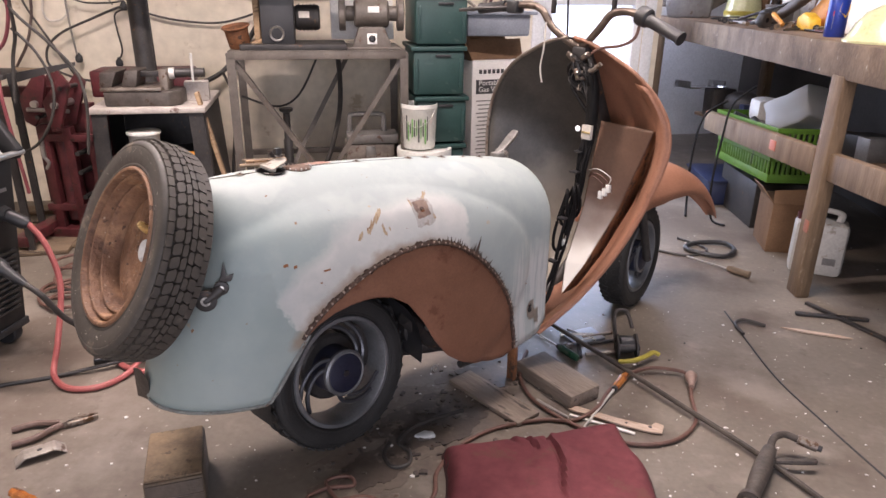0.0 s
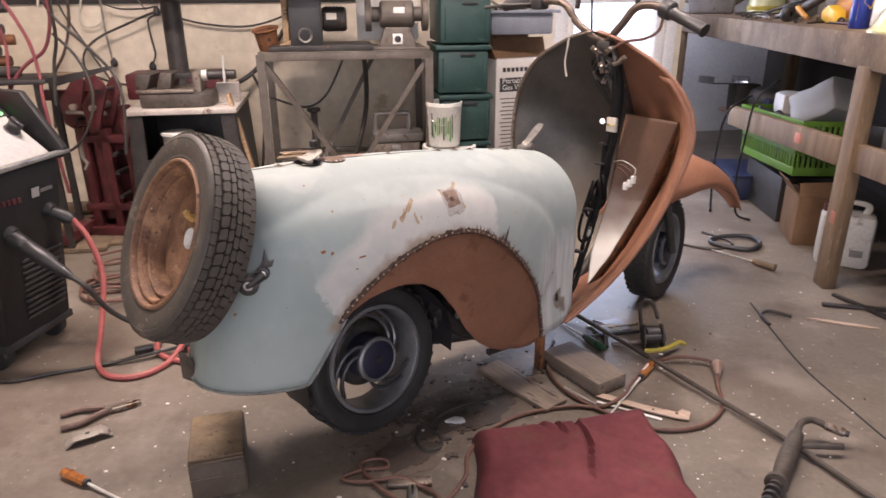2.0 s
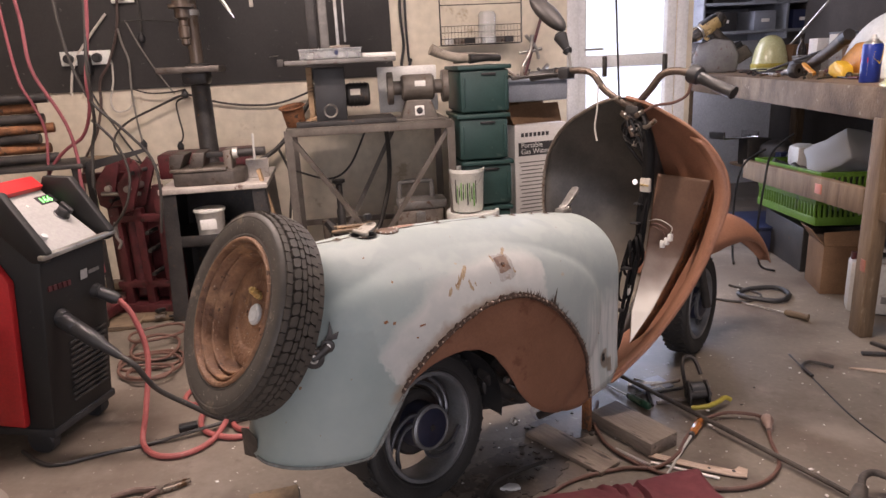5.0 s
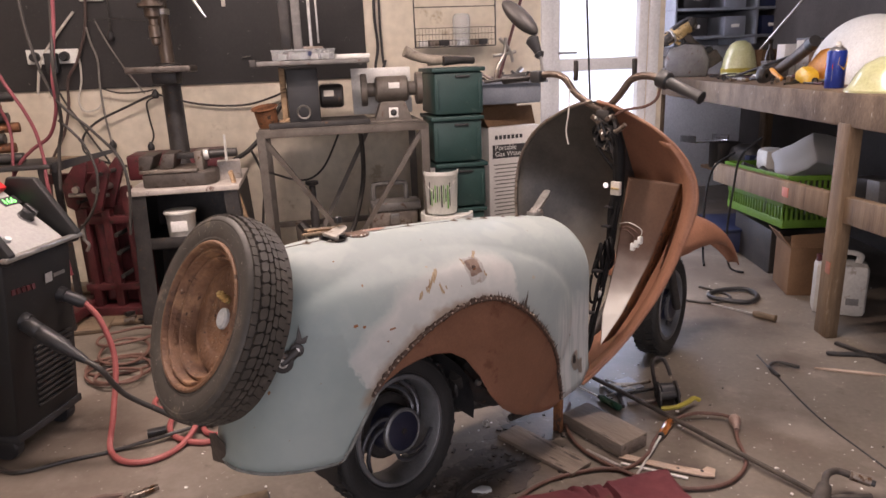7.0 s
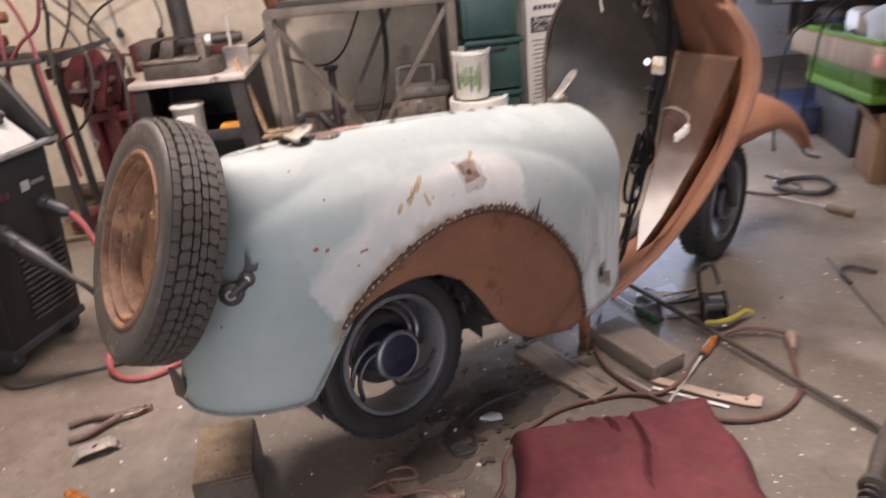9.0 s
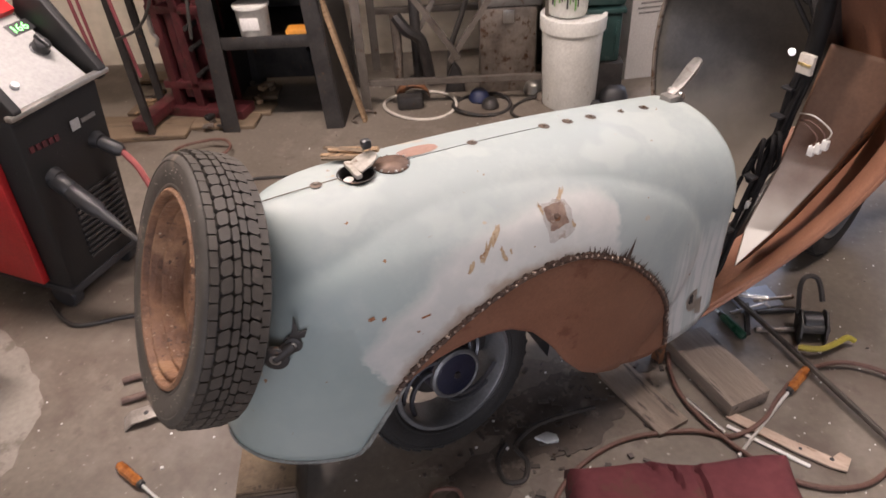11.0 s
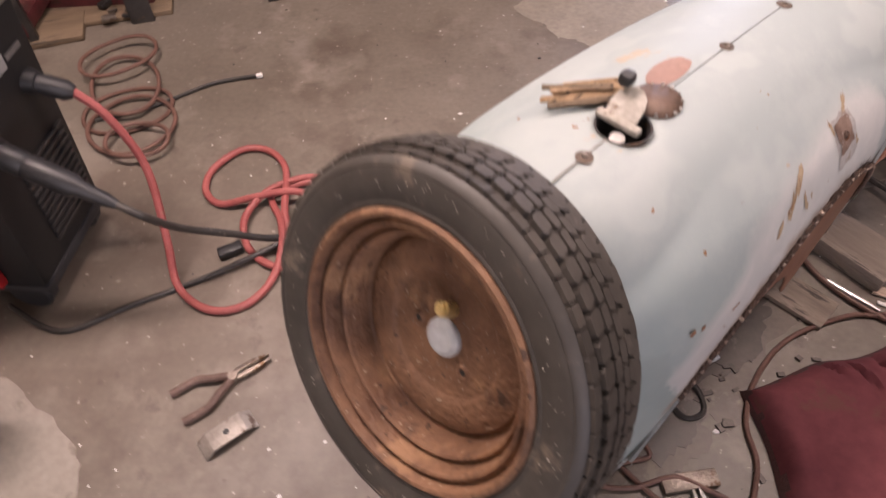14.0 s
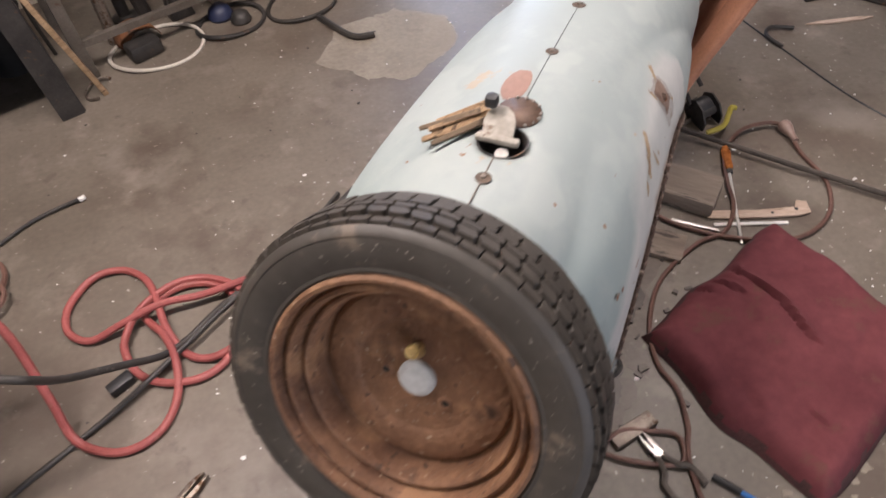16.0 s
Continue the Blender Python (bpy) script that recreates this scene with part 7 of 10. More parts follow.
CLAMP_A = [(-0.015, 0.815), (0.015, 0.775), (-0.03, 0.62), (-0.075, 0.555), (-0.115, 0.58), (-0.12, 0.685)]
CLAMP_B = [(0.105, 0.795), (0.135, 0.745), (0.075, 0.59), (0.065, 0.555), (0.02, 0.545), (0.0, 0.672)]
for outline, y0 in ((CLAMP_A, -0.07), (CLAMP_B, -0.10), (CLAMP_A, 0.05), (CLAMP_B, 0.03)):
    L("clamp_plate", prismm(outline, -0.011, 0.011, pose(0, y0, 0, 90, 0, 0), 0.003), DARK_RED, hoist, "dark red clamp plate")
for x, z, r, y0, y1 in ((-0.05, 0.66, 0.016, -0.10, 0.08), (0.06, 0.66, 0.016, -0.13, 0.06), (-0.05, 0.60, 0.010, -0.09, 0.07), (0.095, 0.735, 0.010, -0.12, 0.05)):
    L("pin", rodm((x, y0, z), (x, y1, z), r), STEEL if r > 0.012 else BLACK_IRON, hoist, "steel pivot pin")
L("cross_pin", rodm((-0.09, -0.085, 0.635), (0.10, -0.085, 0.63), 0.010), STEEL, hoist)
L("handle", lathem(((0, 0), (0.014, 0.0), (0.019, 0.02), (0.012, 0.13), (0.010, 0.19), (0, 0.19)), 14, axis_to((-0.14, -0.06, 0.80), (1, 0, 0.04))), OLD_WOOD, hoist, "worn wooden handle")
L("red_beam", boxm((-0.12, 0.02, 0.70), (0.26, 0.04, 0.05), 0.005), DARK_RED, hoist)
for x, z0, z1 in ((-0.06, 0.0, 0.56), (0.05, 0.0, 0.55), (0.155, 0.0, 0.66)):
    L("upright", boxm((x, -0.04 + 0.15 * abs(x), (z0 + z1) / 2), (0.040, 0.045, z1 - z0), 0.003), DARK_RED, hoist, "dark red upright")
for z, w in ((0.50, 0.26), (0.16, 0.30)):
    L("cross_beam", boxm((0.04, -0.03, z), (w, 0.05, 0.035), 0.004), DARK_RED, hoist)
L("back_plate", boxm((0.02, 0.06, 0.33), (0.36, 0.012, 0.60), 0.003), DARK_RED, hoist, "dark red rear plate")
for z in (0.22, 0.34, 0.43):
    L("bolt", rodm((0.095, -0.075, z), (0.095, 0.05, z), 0.011), BLACK_IRON, hoist)
L("ram", rodm((0.0, -0.01, 0.10), (0.0, -0.01, 0.52), 0.032), DARK_RED, hoist, "dark red ram")
L("foot", boxm((0.04, -0.02, 0.03), (0.46, 0.12, 0.06), 0.006), DARK_RED, hoist)
L("foot", boxm((-0.12, -0.06, 0.065), (0.07, 0.46, 0.05), 0.006), DARK_RED, hoist)
L("hook", tubem([(-0.03, -0.12, 0.50), (-0.03, -0.125, 0.43), (-0.015, -0.125, 0.40), (-0.03, -0.125, 0.37)], 0.008, seg=8), STEEL, hoist)
L("chain_tag", boxm((-0.03, -0.125, 0.45), (0.018, 0.012, 0.055), 0.003), STEEL, hoist, "bright steel tag")
iron = thing("iron_rack", "dark steel rack stacked with old iron bars", "rack", pose(-2.75, 4.72, 0, 0, 0, 25))
L("shelf_plate", boxm((0, 0, 0.80), (0.62, 0.30, 0.02), 0.003), BLACK_IRON, iron)
for sx in (-1, 1):
    for sy in (-1, 1):
        L("leg", tubem([(sx * 0.27, sy * 0.12, 0.79), (sx * 0.27, sy * 0.12, 0.0)], 0.02, seg=4, smooth=False), BLACK_IRON, iron)
for k in range(7):
    z = 0.835 + 0.045 * (k // 1) * 0.98
    L("iron_bar", rodm((-0.30 + 0.03 * (k % 2), -0.06 + 0.03 * (k % 3), z), (0.20 - 0.03 * (k % 3), -0.06 + 0.02 * (k % 2), z + 0.004), 0.022, None, 10), RUST if k % 2 else BLACK_IRON, iron, "old iron bar")
L("gusset", prismm([(0.31, 0.81), (0.58, 0.855), (0.58, 0.84), (0.31, 0.765)], -0.004, 0.004, pose(0, -0.10, 0, 90, 0, 0)), BLACK_IRON, iron)

welder = thing("welding_machine", "red and black welding machine with slanted control panel", "welding machine", pose(-1.925, 3.685, 0, 0, 0, -2) @ Matrix.Diagonal((1, 1, 0.93, 1)))
# local x points out of the front, y across the front
prof = [(-0.70, 0.10), (0.0, 0.06), (0.085, 0.70), (-0.12, 0.885), (-0.70, 0.885)]
side = pose(0, 0, 0, 90, 0, 0)
L("case", prismm([(x, z) for x, z in prof], -0.31, -0.02, side, 0.012), CASE, welder, "black machine case")
L("side_cover", prismm([(-0.70, 0.135), (-0.075, 0.115), (-0.055, 0.30), (-0.015, 0.64), (-0.15, 0.875), (-0.70, 0.875)], -0.018, 0.006, side, 0.004), RED, welder, "red painted side cover")
L("side_slot", boxm((-0.20, -0.008, 0.42), (0.04, 0.006, 0.018), 0.002), BLACK, welder)
L("side_slot", boxm((-0.30, -0.008, 0.66), (0.04, 0.006, 0.018), 0.002), BLACK, welder)
L("top_cover", boxm((-0.42, 0.165, 0.890), (0.52, 0.24, 0.03), 0.01), RED, welder, "red top cover")
panel_m = Matrix.Translation((-0.010, 0.165, 0.798)) @ pose(0, 0, 0, 0, 42, 0)
L("control_panel", boxm((0, 0, 0), (0.27, 0.245, 0.012), 0.003, panel_m), WELDER_GREY, welder, "pale slanted control panel")
L("display", boxm((-0.083, 0.100, 0.0065), (0.038, 0.072, 0.003), 0.001, panel_m), BLACK, welder, "black display window")
words("digits", "166", 0.034, LED, welder, panel_m @ Matrix.Translation((-0.071, 0.070, 0.0088)) @ pose(0, 0, 0, 0, 0, 90), "green glowing digits")
L("indicator_lamp", lathem(((0, 0.003), (0.004, 0.002), (0.005, 0)), 12, panel_m @ Matrix.Translation((-0.075, 0.012, 0.006))), PAPER, welder)
L("dial_grip", boxm((-0.005, 0.088, 0.040), (0.050, 0.014, 0.018), 0.004, panel_m), BLACK, welder)
L("dial", lathem(((0, 0.032), (0.017, 0.032), (0.021, 0.028), (0.022, 0.004), (0.026, 0.002), (0.026, 0)), 24, panel_m @ Matrix.Translation((-0.005, 0.088, 0.006))), BLACK, welder, "black setting dial")
L("dial", lathem(((0, 0.012), (0.010, 0.012), (0.012, 0)), 18, panel_m @ Matrix.Translation((0.06, -0.06, 0.006))), GREY_CAP, welder)
L("red_strip", boxm((-0.155, 0, 0.012), (0.055, 0.25, 0.030), 0.004, panel_m), RED, welder)
for y in (0.03, 0.315):
    L("side_guard", prismm([(-0.10, 0.935), (0.0, 0.93), (0.12, 0.735), (0.105, 0.70), (0.06, 0.70), (-0.12, 0.885)], -y - 0.014, -y + 0.014, side, 0.006), CASE, welder, "black handle guard")
L("lip_bar", boxm((0.106, 0.170, 0.722), (0.024, 0.33, 0.016), 0.004), STEEL, welder, "bright steel lip bar")
for k in range(11):
    z = 0.16 + 0.022 * k
    x = (z - 0.06) * 0.085 / 0.64
    L("louvre", boxm((x + 0.003, 0.20, z), (0.010, 0.17, 0.010), 0.002), BLACK_IRON, welder, "dark cooling louvre")
for k in range(5):
    z = 0.605 - 0.0018 * k
    L("brand_bar", boxm((0.0745, 0.05 + 0.020 * k, z), (0.004, 0.013, 0.018), 0, pose(0, 0, 0)), DARK_RED, welder, "red lettering bar")
part("mark", boxm((0.0, 0.016, 0.0), (0.030, 0.034, 0.002), 0, pose(0.0745, 0.197, 0.590, 90, 0, 90) @ pose(0, 0, 0, 7.5, 0, 0)), WELDER_GREY, welder, "pale plain mark")
L("mark_bar", boxm((0.0755, 0.245, 0.605), (0.003, 0.05, 0.012), 0), GREY_IRON, welder)
for y, z in ((0.085, 0.495), (0.25, 0.525)):
    x = (z - 0.06) * 0.085 / 0.64
    L("socket", lathem(((0, 0.022), (0.022, 0.022), (0.028, 0.0)), 20, axis_to(Vector((x, y, z)), (0.98, 0, -0.2))), BLACK, welder)
for y in (0.04, 0.28):
    for x in (-0.06, -0.60):
        L("caster", lathem(((0, 0.02), (0.045, 0.02), (0.05, 0.014), (0.05, -0.014), (0.045, -0.02), (0, -0.02)), 22, axis_to(Vector((x, y, 0.05)), (0, 1, 0))), BLACK, welder, "black caster wheel")
L("base_tray", boxm((-0.34, 0.165, 0.085), (0.70, 0.30, 0.03), 0.006), BLACK, welder)
# torch lead and earth lead
wm = welder.matrix_world


def out(p):
    return tuple(wm @ Vector(p))


plug = thing("torch_lead", "black dusty torch lead with thick plug in the welder", "cable")
nose = Vector(out((0.058, 0.083, 0.49)))
aim = Vector((0.86, -0.10, -0.50)).normalized()
L("plug_body", lathem(((0, 0), (0.022, 0), (0.026, 0.01), (0.026, 0.055), (0.023, 0.06), (0.0255, 0.066), (0.0245, 0.15), (0.017, 0.165), (0.015, 0.21), (0.010, 0.235), (0, 0.235)), 20, axis_to(nose, aim)), BLACK, plug, "ribbed black plug")
a = nose + aim * 0.23
L("lead", tubem([a, a + aim * 0.06, (-1.60, 3.80, 0.20), (-1.53, 3.86, 0.11), (-1.46, 3.91, 0.035), (-1.40, 3.955, 0.013), (-1.317, 4.019, 0.012), (-1.095, 4.155, 0.012), (-0.9, 4.30, 0.012)], 0.0088, seg=10), DARK_CABLE, plug)
earth = thing("earth_hose", "red rubber hose curling from the welder to the floor", "hose")
L("plug_body", lathem(((0, 0), (0.020, 0), (0.022, 0.07), (0.014, 0.085), (0, 0.085)), 18, axis_to(out((0.062, 0.25, 0.525)), (0.85, 0.10, -0.40))), BLACK, earth, "black plug")
L("hose", tubem([out((0.135, 0.26, 0.49)), out((0.18, 0.262, 0.42)), (-1.695, 3.92, 0.26), (-1.68, 3.84, 0.10), (-1.665, 3.775, 0.02), (-1.602, 3.723, 0.011), (-1.538, 3.710, 0.011), (-1.478, 3.738, 0.011), (-1.442, 3.804, 0.012), (-1.434, 3.888, 0.026), (-1.454, 3.971, 0.030), (-1.492, 4.036, 0.014), (-1.500, 4.075, 0.011),
                 (-1.432, 4.118, 0.012), (-1.360, 4.116, 0.011), (-1.296, 4.070, 0.011), (-1.268, 3.989, 0.012), (-1.283, 3.916, 0.022), (-1.325, 3.858, 0.012), (-1.384, 3.834, 0.011), (-1.461, 3.847, 0.012), (-1.519, 3.890, 0.011),
                 (-1.546, 3.946, 0.022), (-1.547, 4.003, 0.024), (-1.505, 4.075, 0.030), (-1.420, 4.130, 0.022), (-1.335, 4.118, 0.020), (-1.262, 4.050, 0.022), (-1.245, 3.965, 0.011), (-1.290, 3.888, 0.024), (-1.362, 3.880, 0.012),
                 (-1.416, 3.917, 0.012), (-1.450, 3.998, 0.026), (-1.466, 4.090, 0.030), (-1.494, 4.181, 0.012), (-1.551, 4.239, 0.011), (-1.628, 4.240, 0.011), (-1.689, 4.162, 0.011), (-1.687, 4.083, 0.011), (-1.633, 4.035, 0.012),
                 (-1.552, 4.043, 0.030), (-1.454, 4.060, 0.042), (-1.356, 4.060, 0.030), (-1.252, 4.064, 0.034), (-1.138, 4.094, 0.014), (-1.0, 4.20, 0.011)], 0.0095, seg=9, res=7), RED_HOSE, earth, "faded red rubber hose")
cord("floor_cable", [(-2.05, 3.70, 0.01), (-1.90, 3.64, 0.007), (-1.77, 3.713, 0.007), (-1.652, 3.778, 0.007), (-1.521, 3.85, 0.02), (-1.29, 4.01, 0.03), (-1.085, 4.164, 0.02), (-0.95, 4.30, 0.01)], 0.0065, DARK_CABLE, "thin dark cable on the concrete floor")
solo("cable_clip", boxm((0, 0, 0.012), (0.06, 0.03, 0.024), 0.004), BLACK, "small black cable clip on the floor", "clip", pose(-1.566, 3.885, 0, 0, 0, 30))
for pts, r, mat, kind in (
        ([(-2.60, 1.75), (-2.57, 1.45), (-2.53, 1.23), (-2.464, 1.05), (-2.445, 0.948), (-2.434, 0.82), (-2.42, 0.70), (-2.40, 0.30)], 0.0075, PINK_LEAD, "thin red"),
        ([(-2.20, 1.75), (-2.25, 1.40), (-2.28, 1.18), (-2.31, 1.05), (-2.383, 0.934), (-2.49, 0.87), (-2.57, 0.79), (-2.605, 0.66), (-2.60, 0.3)], 0.0075, PINK_LEAD, "thin red"),
        ([(-2.66, 1.70), (-2.63, 1.35), (-2.60, 1.17), (-2.575, 1.08), (-2.564, 0.95), (-2.58, 0.71), (-2.58, 0.3)], 0.0065, PINK_LEAD, "thin red"),
        ([(-2.23, 1.70), (-2.26, 1.40), (-2.266, 1.23), (-2.288, 1.08), (-2.315, 0.97), (-2.356, 0.87), (-2.364, 0.70)], 0.0075, DARK_CABLE, "dark"),
        ([(-2.40, 1.65), (-2.37, 1.35), (-2.30, 1.10), (-2.18, 0.95), (-2.08, 0.83), (-2.04, 0.70), (-2.05, 0.5)], 0.0065, DARK_CABLE, "dark"),
        ([(-2.32, 1.0), (-2.24, 0.90), (-2.19, 0.77), (-2.20, 0.64), (-2.28, 0.53), (-2.42, 0.47)], 0.006, DARK_CABLE, "dark")):
    cord("red_lead" if kind == "thin red" else "wall_cable", [(x, 4.70 + 0.03 * math.sin(9 * z), z) for x, z in pts], r, mat, kind + " lead hanging by the iron rack")
for k, (cx, cy, rx, ry, t) in enumerate(((-2.02, 4.40, 0.13, 0.10, 20), (-1.98, 4.33, 0.12, 0.13, 60), (-2.06, 4.50, 0.15, 0.10, 120), (-1.93, 4.25, 0.09, 0.07, 0), (-2.12, 4.62, 0.12, 0.09, 40))):
    pts = []
    for i in range(12):
        a = 2 * math.pi * i / 12
        v = Matrix.Rotation(radians(t), 3, "Z") @ Vector((rx * math.cos(a), ry * math.sin(a), 0))
        pts.append((cx + v.x, cy + v.y, 0.008 + 0.008 * k + 0.003 * math.sin(3 * a)))
    cord("coiled_lead", pts, 0.0065, BROWN_CABLE, "dull red-brown lead coiled on the floor", closed=True)
solo("floor_board", boxm((0, 0, 0.012), (0.62, 0.16, 0.022), 0.004), OLD_WOOD, "dusty dark board lying on the floor", "board", pose(-2.62, 4.72, 0, 0, 0, 20))
for k, (x, y, ln, wd, turn) in enumerate(((-2.45, 4.86, 0.80, 0.13, 16), (-2.40, 5.02, 0.70, 0.12, 14), (-2.42, 5.17, 0.62, 0.13, 19), (-2.62, 5.40, 0.70, 0.12, 24))):
    solo("floor_board", boxm((0, 0, 0.010 + 0.001 * k), (ln, wd, 0.018), 0.003), OLD_WOOD, "dusty dark board lying on the floor", "board", pose(x, y, 0, 0, 0, turn), "loose floor boards")
rng = random.Random(77)
for k in range(34):
    d = rng.uniform(0.010, 0.035)
    x, y = rng.uniform(-2.75, -2.15), rng.uniform(4.82, 5.45)
    solo("scrap", boxm((0, 0, d * 0.35), (d * rng.uniform(1, 2.2), d, d * 0.7), d * 0.12), (OLD_WOOD, DARK_BLOCK, DULL_STEEL, RAW_WOOD, BLACK_IRON)[k % 5], "small dusty scrap on the floor boards", "scrap", pose(x, y, 0.024, 0, 0, rng.uniform(0, 180)), "scraps on the boards")
solo("black_bucket", lathem(((0, 0), (0.085, 0), (0.105, 0.20), (0.11, 0.205), (0.104, 0.208), (0.084, 0.012), (0, 0.01)), 30), BLACK, "black plastic bucket with a pale rag", "bucket", pose(-1.90, 5.42, 0))
solo("rag", boxm((0, 0, 0.0), (0.09, 0.07, 0.02), 0.008), CLOTH, "pale crumpled rag in the bucket", "rag", pose(-1.90, 5.40, 0.19, 12, 8, 20))

# motorcycle front wheel
mw = thing("motorcycle_wheel", "black spoked motorcycle front wheel with wavy tread", "wheel", axis_to((-2.165, 3.40, 0.300), (0.06, -0.99, 0.10)))
L("tyre", tread_tyre(0.300, 0.105, 0.222), RUBBER_B, mw, "black road tyre")
for i in range(44):
    a = 360 * i / 44
    bm = bmesh.new()
    pts = []
    for k in range(7):
        f = k / 6
        aa = radians(a + 9 * math.sin(f * math.pi) + 4 * f)
        z = -0.046 + 0.092 * f
        rr = 0.2965 - 9 * max(abs(z) - 0.02, 0) ** 2
        pts.append((rr * math.cos(aa), rr * math.sin(aa), z))
    tube(bm, pts, 0.0026, seg=5, res=2)
    L("tread_bar", bm, RUBBER_B, mw)
L("rim", lathem(((0.224, 0.036), (0.216, 0.040), (0.205, 0.02), (0.203, 0.0), (0.205, -0.02), (0.216, -0.040), (0.224, -0.036)), 60), BLACK_IRON, mw, "black wheel rim")
L("hub", lathem(((0, 0.055), (0.028, 0.055), (0.045, 0.045), (0.045, 0.035), (0.03, 0.025), (0.03, -0.03), (0.045, -0.04), (0, -0.05)), 28), BLACK_IRON, mw)
for i in range(32):
    a = 2 * math.pi * i / 32
    b = a + (0.55 if i % 2 else -0.55)
    z = 0.040 if (i // 2) % 2 else -0.036
    L("spoke", rodm((0.042 * math.cos(a), 0.042 * math.sin(a), z), (0.205 * math.cos(b), 0.205 * math.sin(b), 0.006 if z > 0 else -0.006), 0.0027, None, 6), BRIGHT_STEEL if i % 3 else DULL_STEEL, mw, "wire spoke")
L("axle_nut", lathem(((0, 0.085), (0.011, 0.085), (0.013, 0.078), (0.013, 0.06)), 6), CHROME, mw)
L("fork_leg", tubem([(-0.30, 0.34, 0.070), (-0.16, 0.18, 0.074), (0.0, 0.0, 0.078)], 0.015, seg=12, res=2), BLACK_IRON, mw, "dark fork leg")
L("brake_disc", lathem(((0.05, 0.05), (0.088, 0.05), (0.088, 0.054), (0.05, 0.054)), 40), BLACK_IRON, mw, "dark brake disc")

guard = prismm([(-2.125, 3.455), (-2.09, 3.36), (-2.13, 3.315), (-2.28, 3.285), (-2.46, 3.30), (-2.50, 3.40), (-2.42, 3.47), (-2.22, 3.48)], 0.640, 0.655, None, 0.006)
guard.transform(mw.matrix_world.inverted())
L("mudguard", guard, WHITE_PLASTIC, mw, "white plastic front mudguard")
guard = prismm([(-2.17, 3.42), (-2.19, 3.365), (-2.30, 3.34), (-2.45, 3.35), (-2.44, 3.41), (-2.30, 3.43)], 0.6555, 0.658)
guard.transform(mw.matrix_world.inverted())
L("stripe", guard, MAGENTA, mw, "magenta stripe")


def cloth_sheet(name, c, sx, sy, turn, seed, h, mat, label):
    """A sheet thrown down: a few sharp pleats fanning from one corner, edges turned under."""
    bm = bmesh.new()
    rng = random.Random(seed)
    pleats = [(rng.uniform(-0.9, 0.9), rng.uniform(-0.5, 0.5) * sx, rng.uniform(0.35, 0.9), rng.uniform(0.035, 0.075)) for _ in range(5)]
    rows = []
    N = 56
    for i in range(N + 1):
        row = []
        for k in range(N + 1):
            x, y = (i / N - 0.5) * sx, (k / N - 0.5) * sy
            z = 0.5 * h * max(0, noise.noise(Vector((x * 4 + seed, y * 4, seed))) + 0.2)
            for a, off, amp, wd in pleats:
                q = abs(x * math.cos(a) + y * math.sin(a) - off)
                along = -x * math.sin(a) + y * math.cos(a)
                z += 0.5 * h * amp * max(0, 1 - q / wd) ** 1.5 * max(0, min(1, 0.6 + along / sy))
            e = min(i, N - i, k, N - k) / N
            z = z * min(1, 0.35 + e / 0.10) + 0.004
            edge = 0.16 * noise.noise(Vector((x * 7, y * 7, seed)))
            row.append((x * (1 + edge), y * (1 - edge), z))
        rows.append(row)
    grid(bm, rows)
    ob = solo(name, bm, mat, label, "cloth", pose(*c, 0, 0, turn))
    return solid(ob, 0.0015)


cloth_sheet("dust_sheet", (-2.22, 3.17, 0), 0.44, 0.26, 28, 3, 0.07, CLOTH, "rumpled pale grey dust sheet on the floor")
cloth_sheet("dust_sheet", (-2.42, 3.16, 0.02), 0.40, 0.30, 60, 8, 0.12, CLOTH, "rumpled pale grey dust sheet on the floor")

# ---- workbench along the side wall ----
bench = thing("workbench", "heavy stained timber workbench with thick top and lower shelf", "workbench", BENCH)
part("top", boxm((0.493, 0.62, 0.975), (0.874, 4.7, 0.05), 0.004), BENCH_WOOD, bench, "dusty scarred timber top")
part("apron", boxm((0.027, 0.62, 0.9365), (0.056, 4.7, 0.128), 0.006), APRON, bench, "stained front apron")
for y in (0.06, 2.75, -1.55):
    part("leg", boxm((0.022, y + 0.012, 0.443), (0.054, 0.092, 0.886), 0.006), LEG_WOOD, bench, "square timber leg with red paint marks")
    part("leg", boxm((0.84, y, 0.443), (0.062, 0.105, 0.886), 0.006), LEG_WOOD, bench)
SHELF = BENCH @ pose(0, 0.16, 0, -3.2, 0, 0)
tilt = pose(0, 0.16, 0, -3.2, 0, 0) @ pose(0, -0.16, 0)
for y0, y1 in ((0.12, 1.46), (-1.49, 0.0)):
    part("shelf_rail", boxm((0.03, (y0 + y1) / 2, 0.541), (0.04, y1 - y0, 0.108), 0.005, tilt), LEG_WOOD, bench, "lower shelf rail with a red paint mark")
part("paint_mark", boxm((0.0085, 0.50, 0.545), (0.004, 0.06, 0.045), 0.001, tilt), material("red paint mark", (0.36, 0.095, 0.05), (0.46, 0.14, 0.08), 0.6, 0, 20, 0.1, 100), bench, "red paint mark")
part("paint_mark", boxm((-0.0055, 0.062, 0.30), (0.004, 0.035, 0.05), 0.001), material("faded red mark", (0.28, 0.09, 0.05), (0.34, 0.13, 0.08), 0.6, 0, 20, 0.1, 100), bench, "red paint mark")
for k in range(5):
    far = 2.25 if k else 1.46
    part("shelf_board", boxm((0.12 + 0.15 * k, (far - 1.65) / 2, 0.497), (0.145, far + 1.65, 0.02), 0.003, tilt), BENCH_WOOD, bench)


def shelf_at(x, y, z=0.0, turn=0.0):
    """The lower shelf slopes down towards its far end."""
    return SHELF @ pose(x, y - 0.16, z, 0, 0, turn)


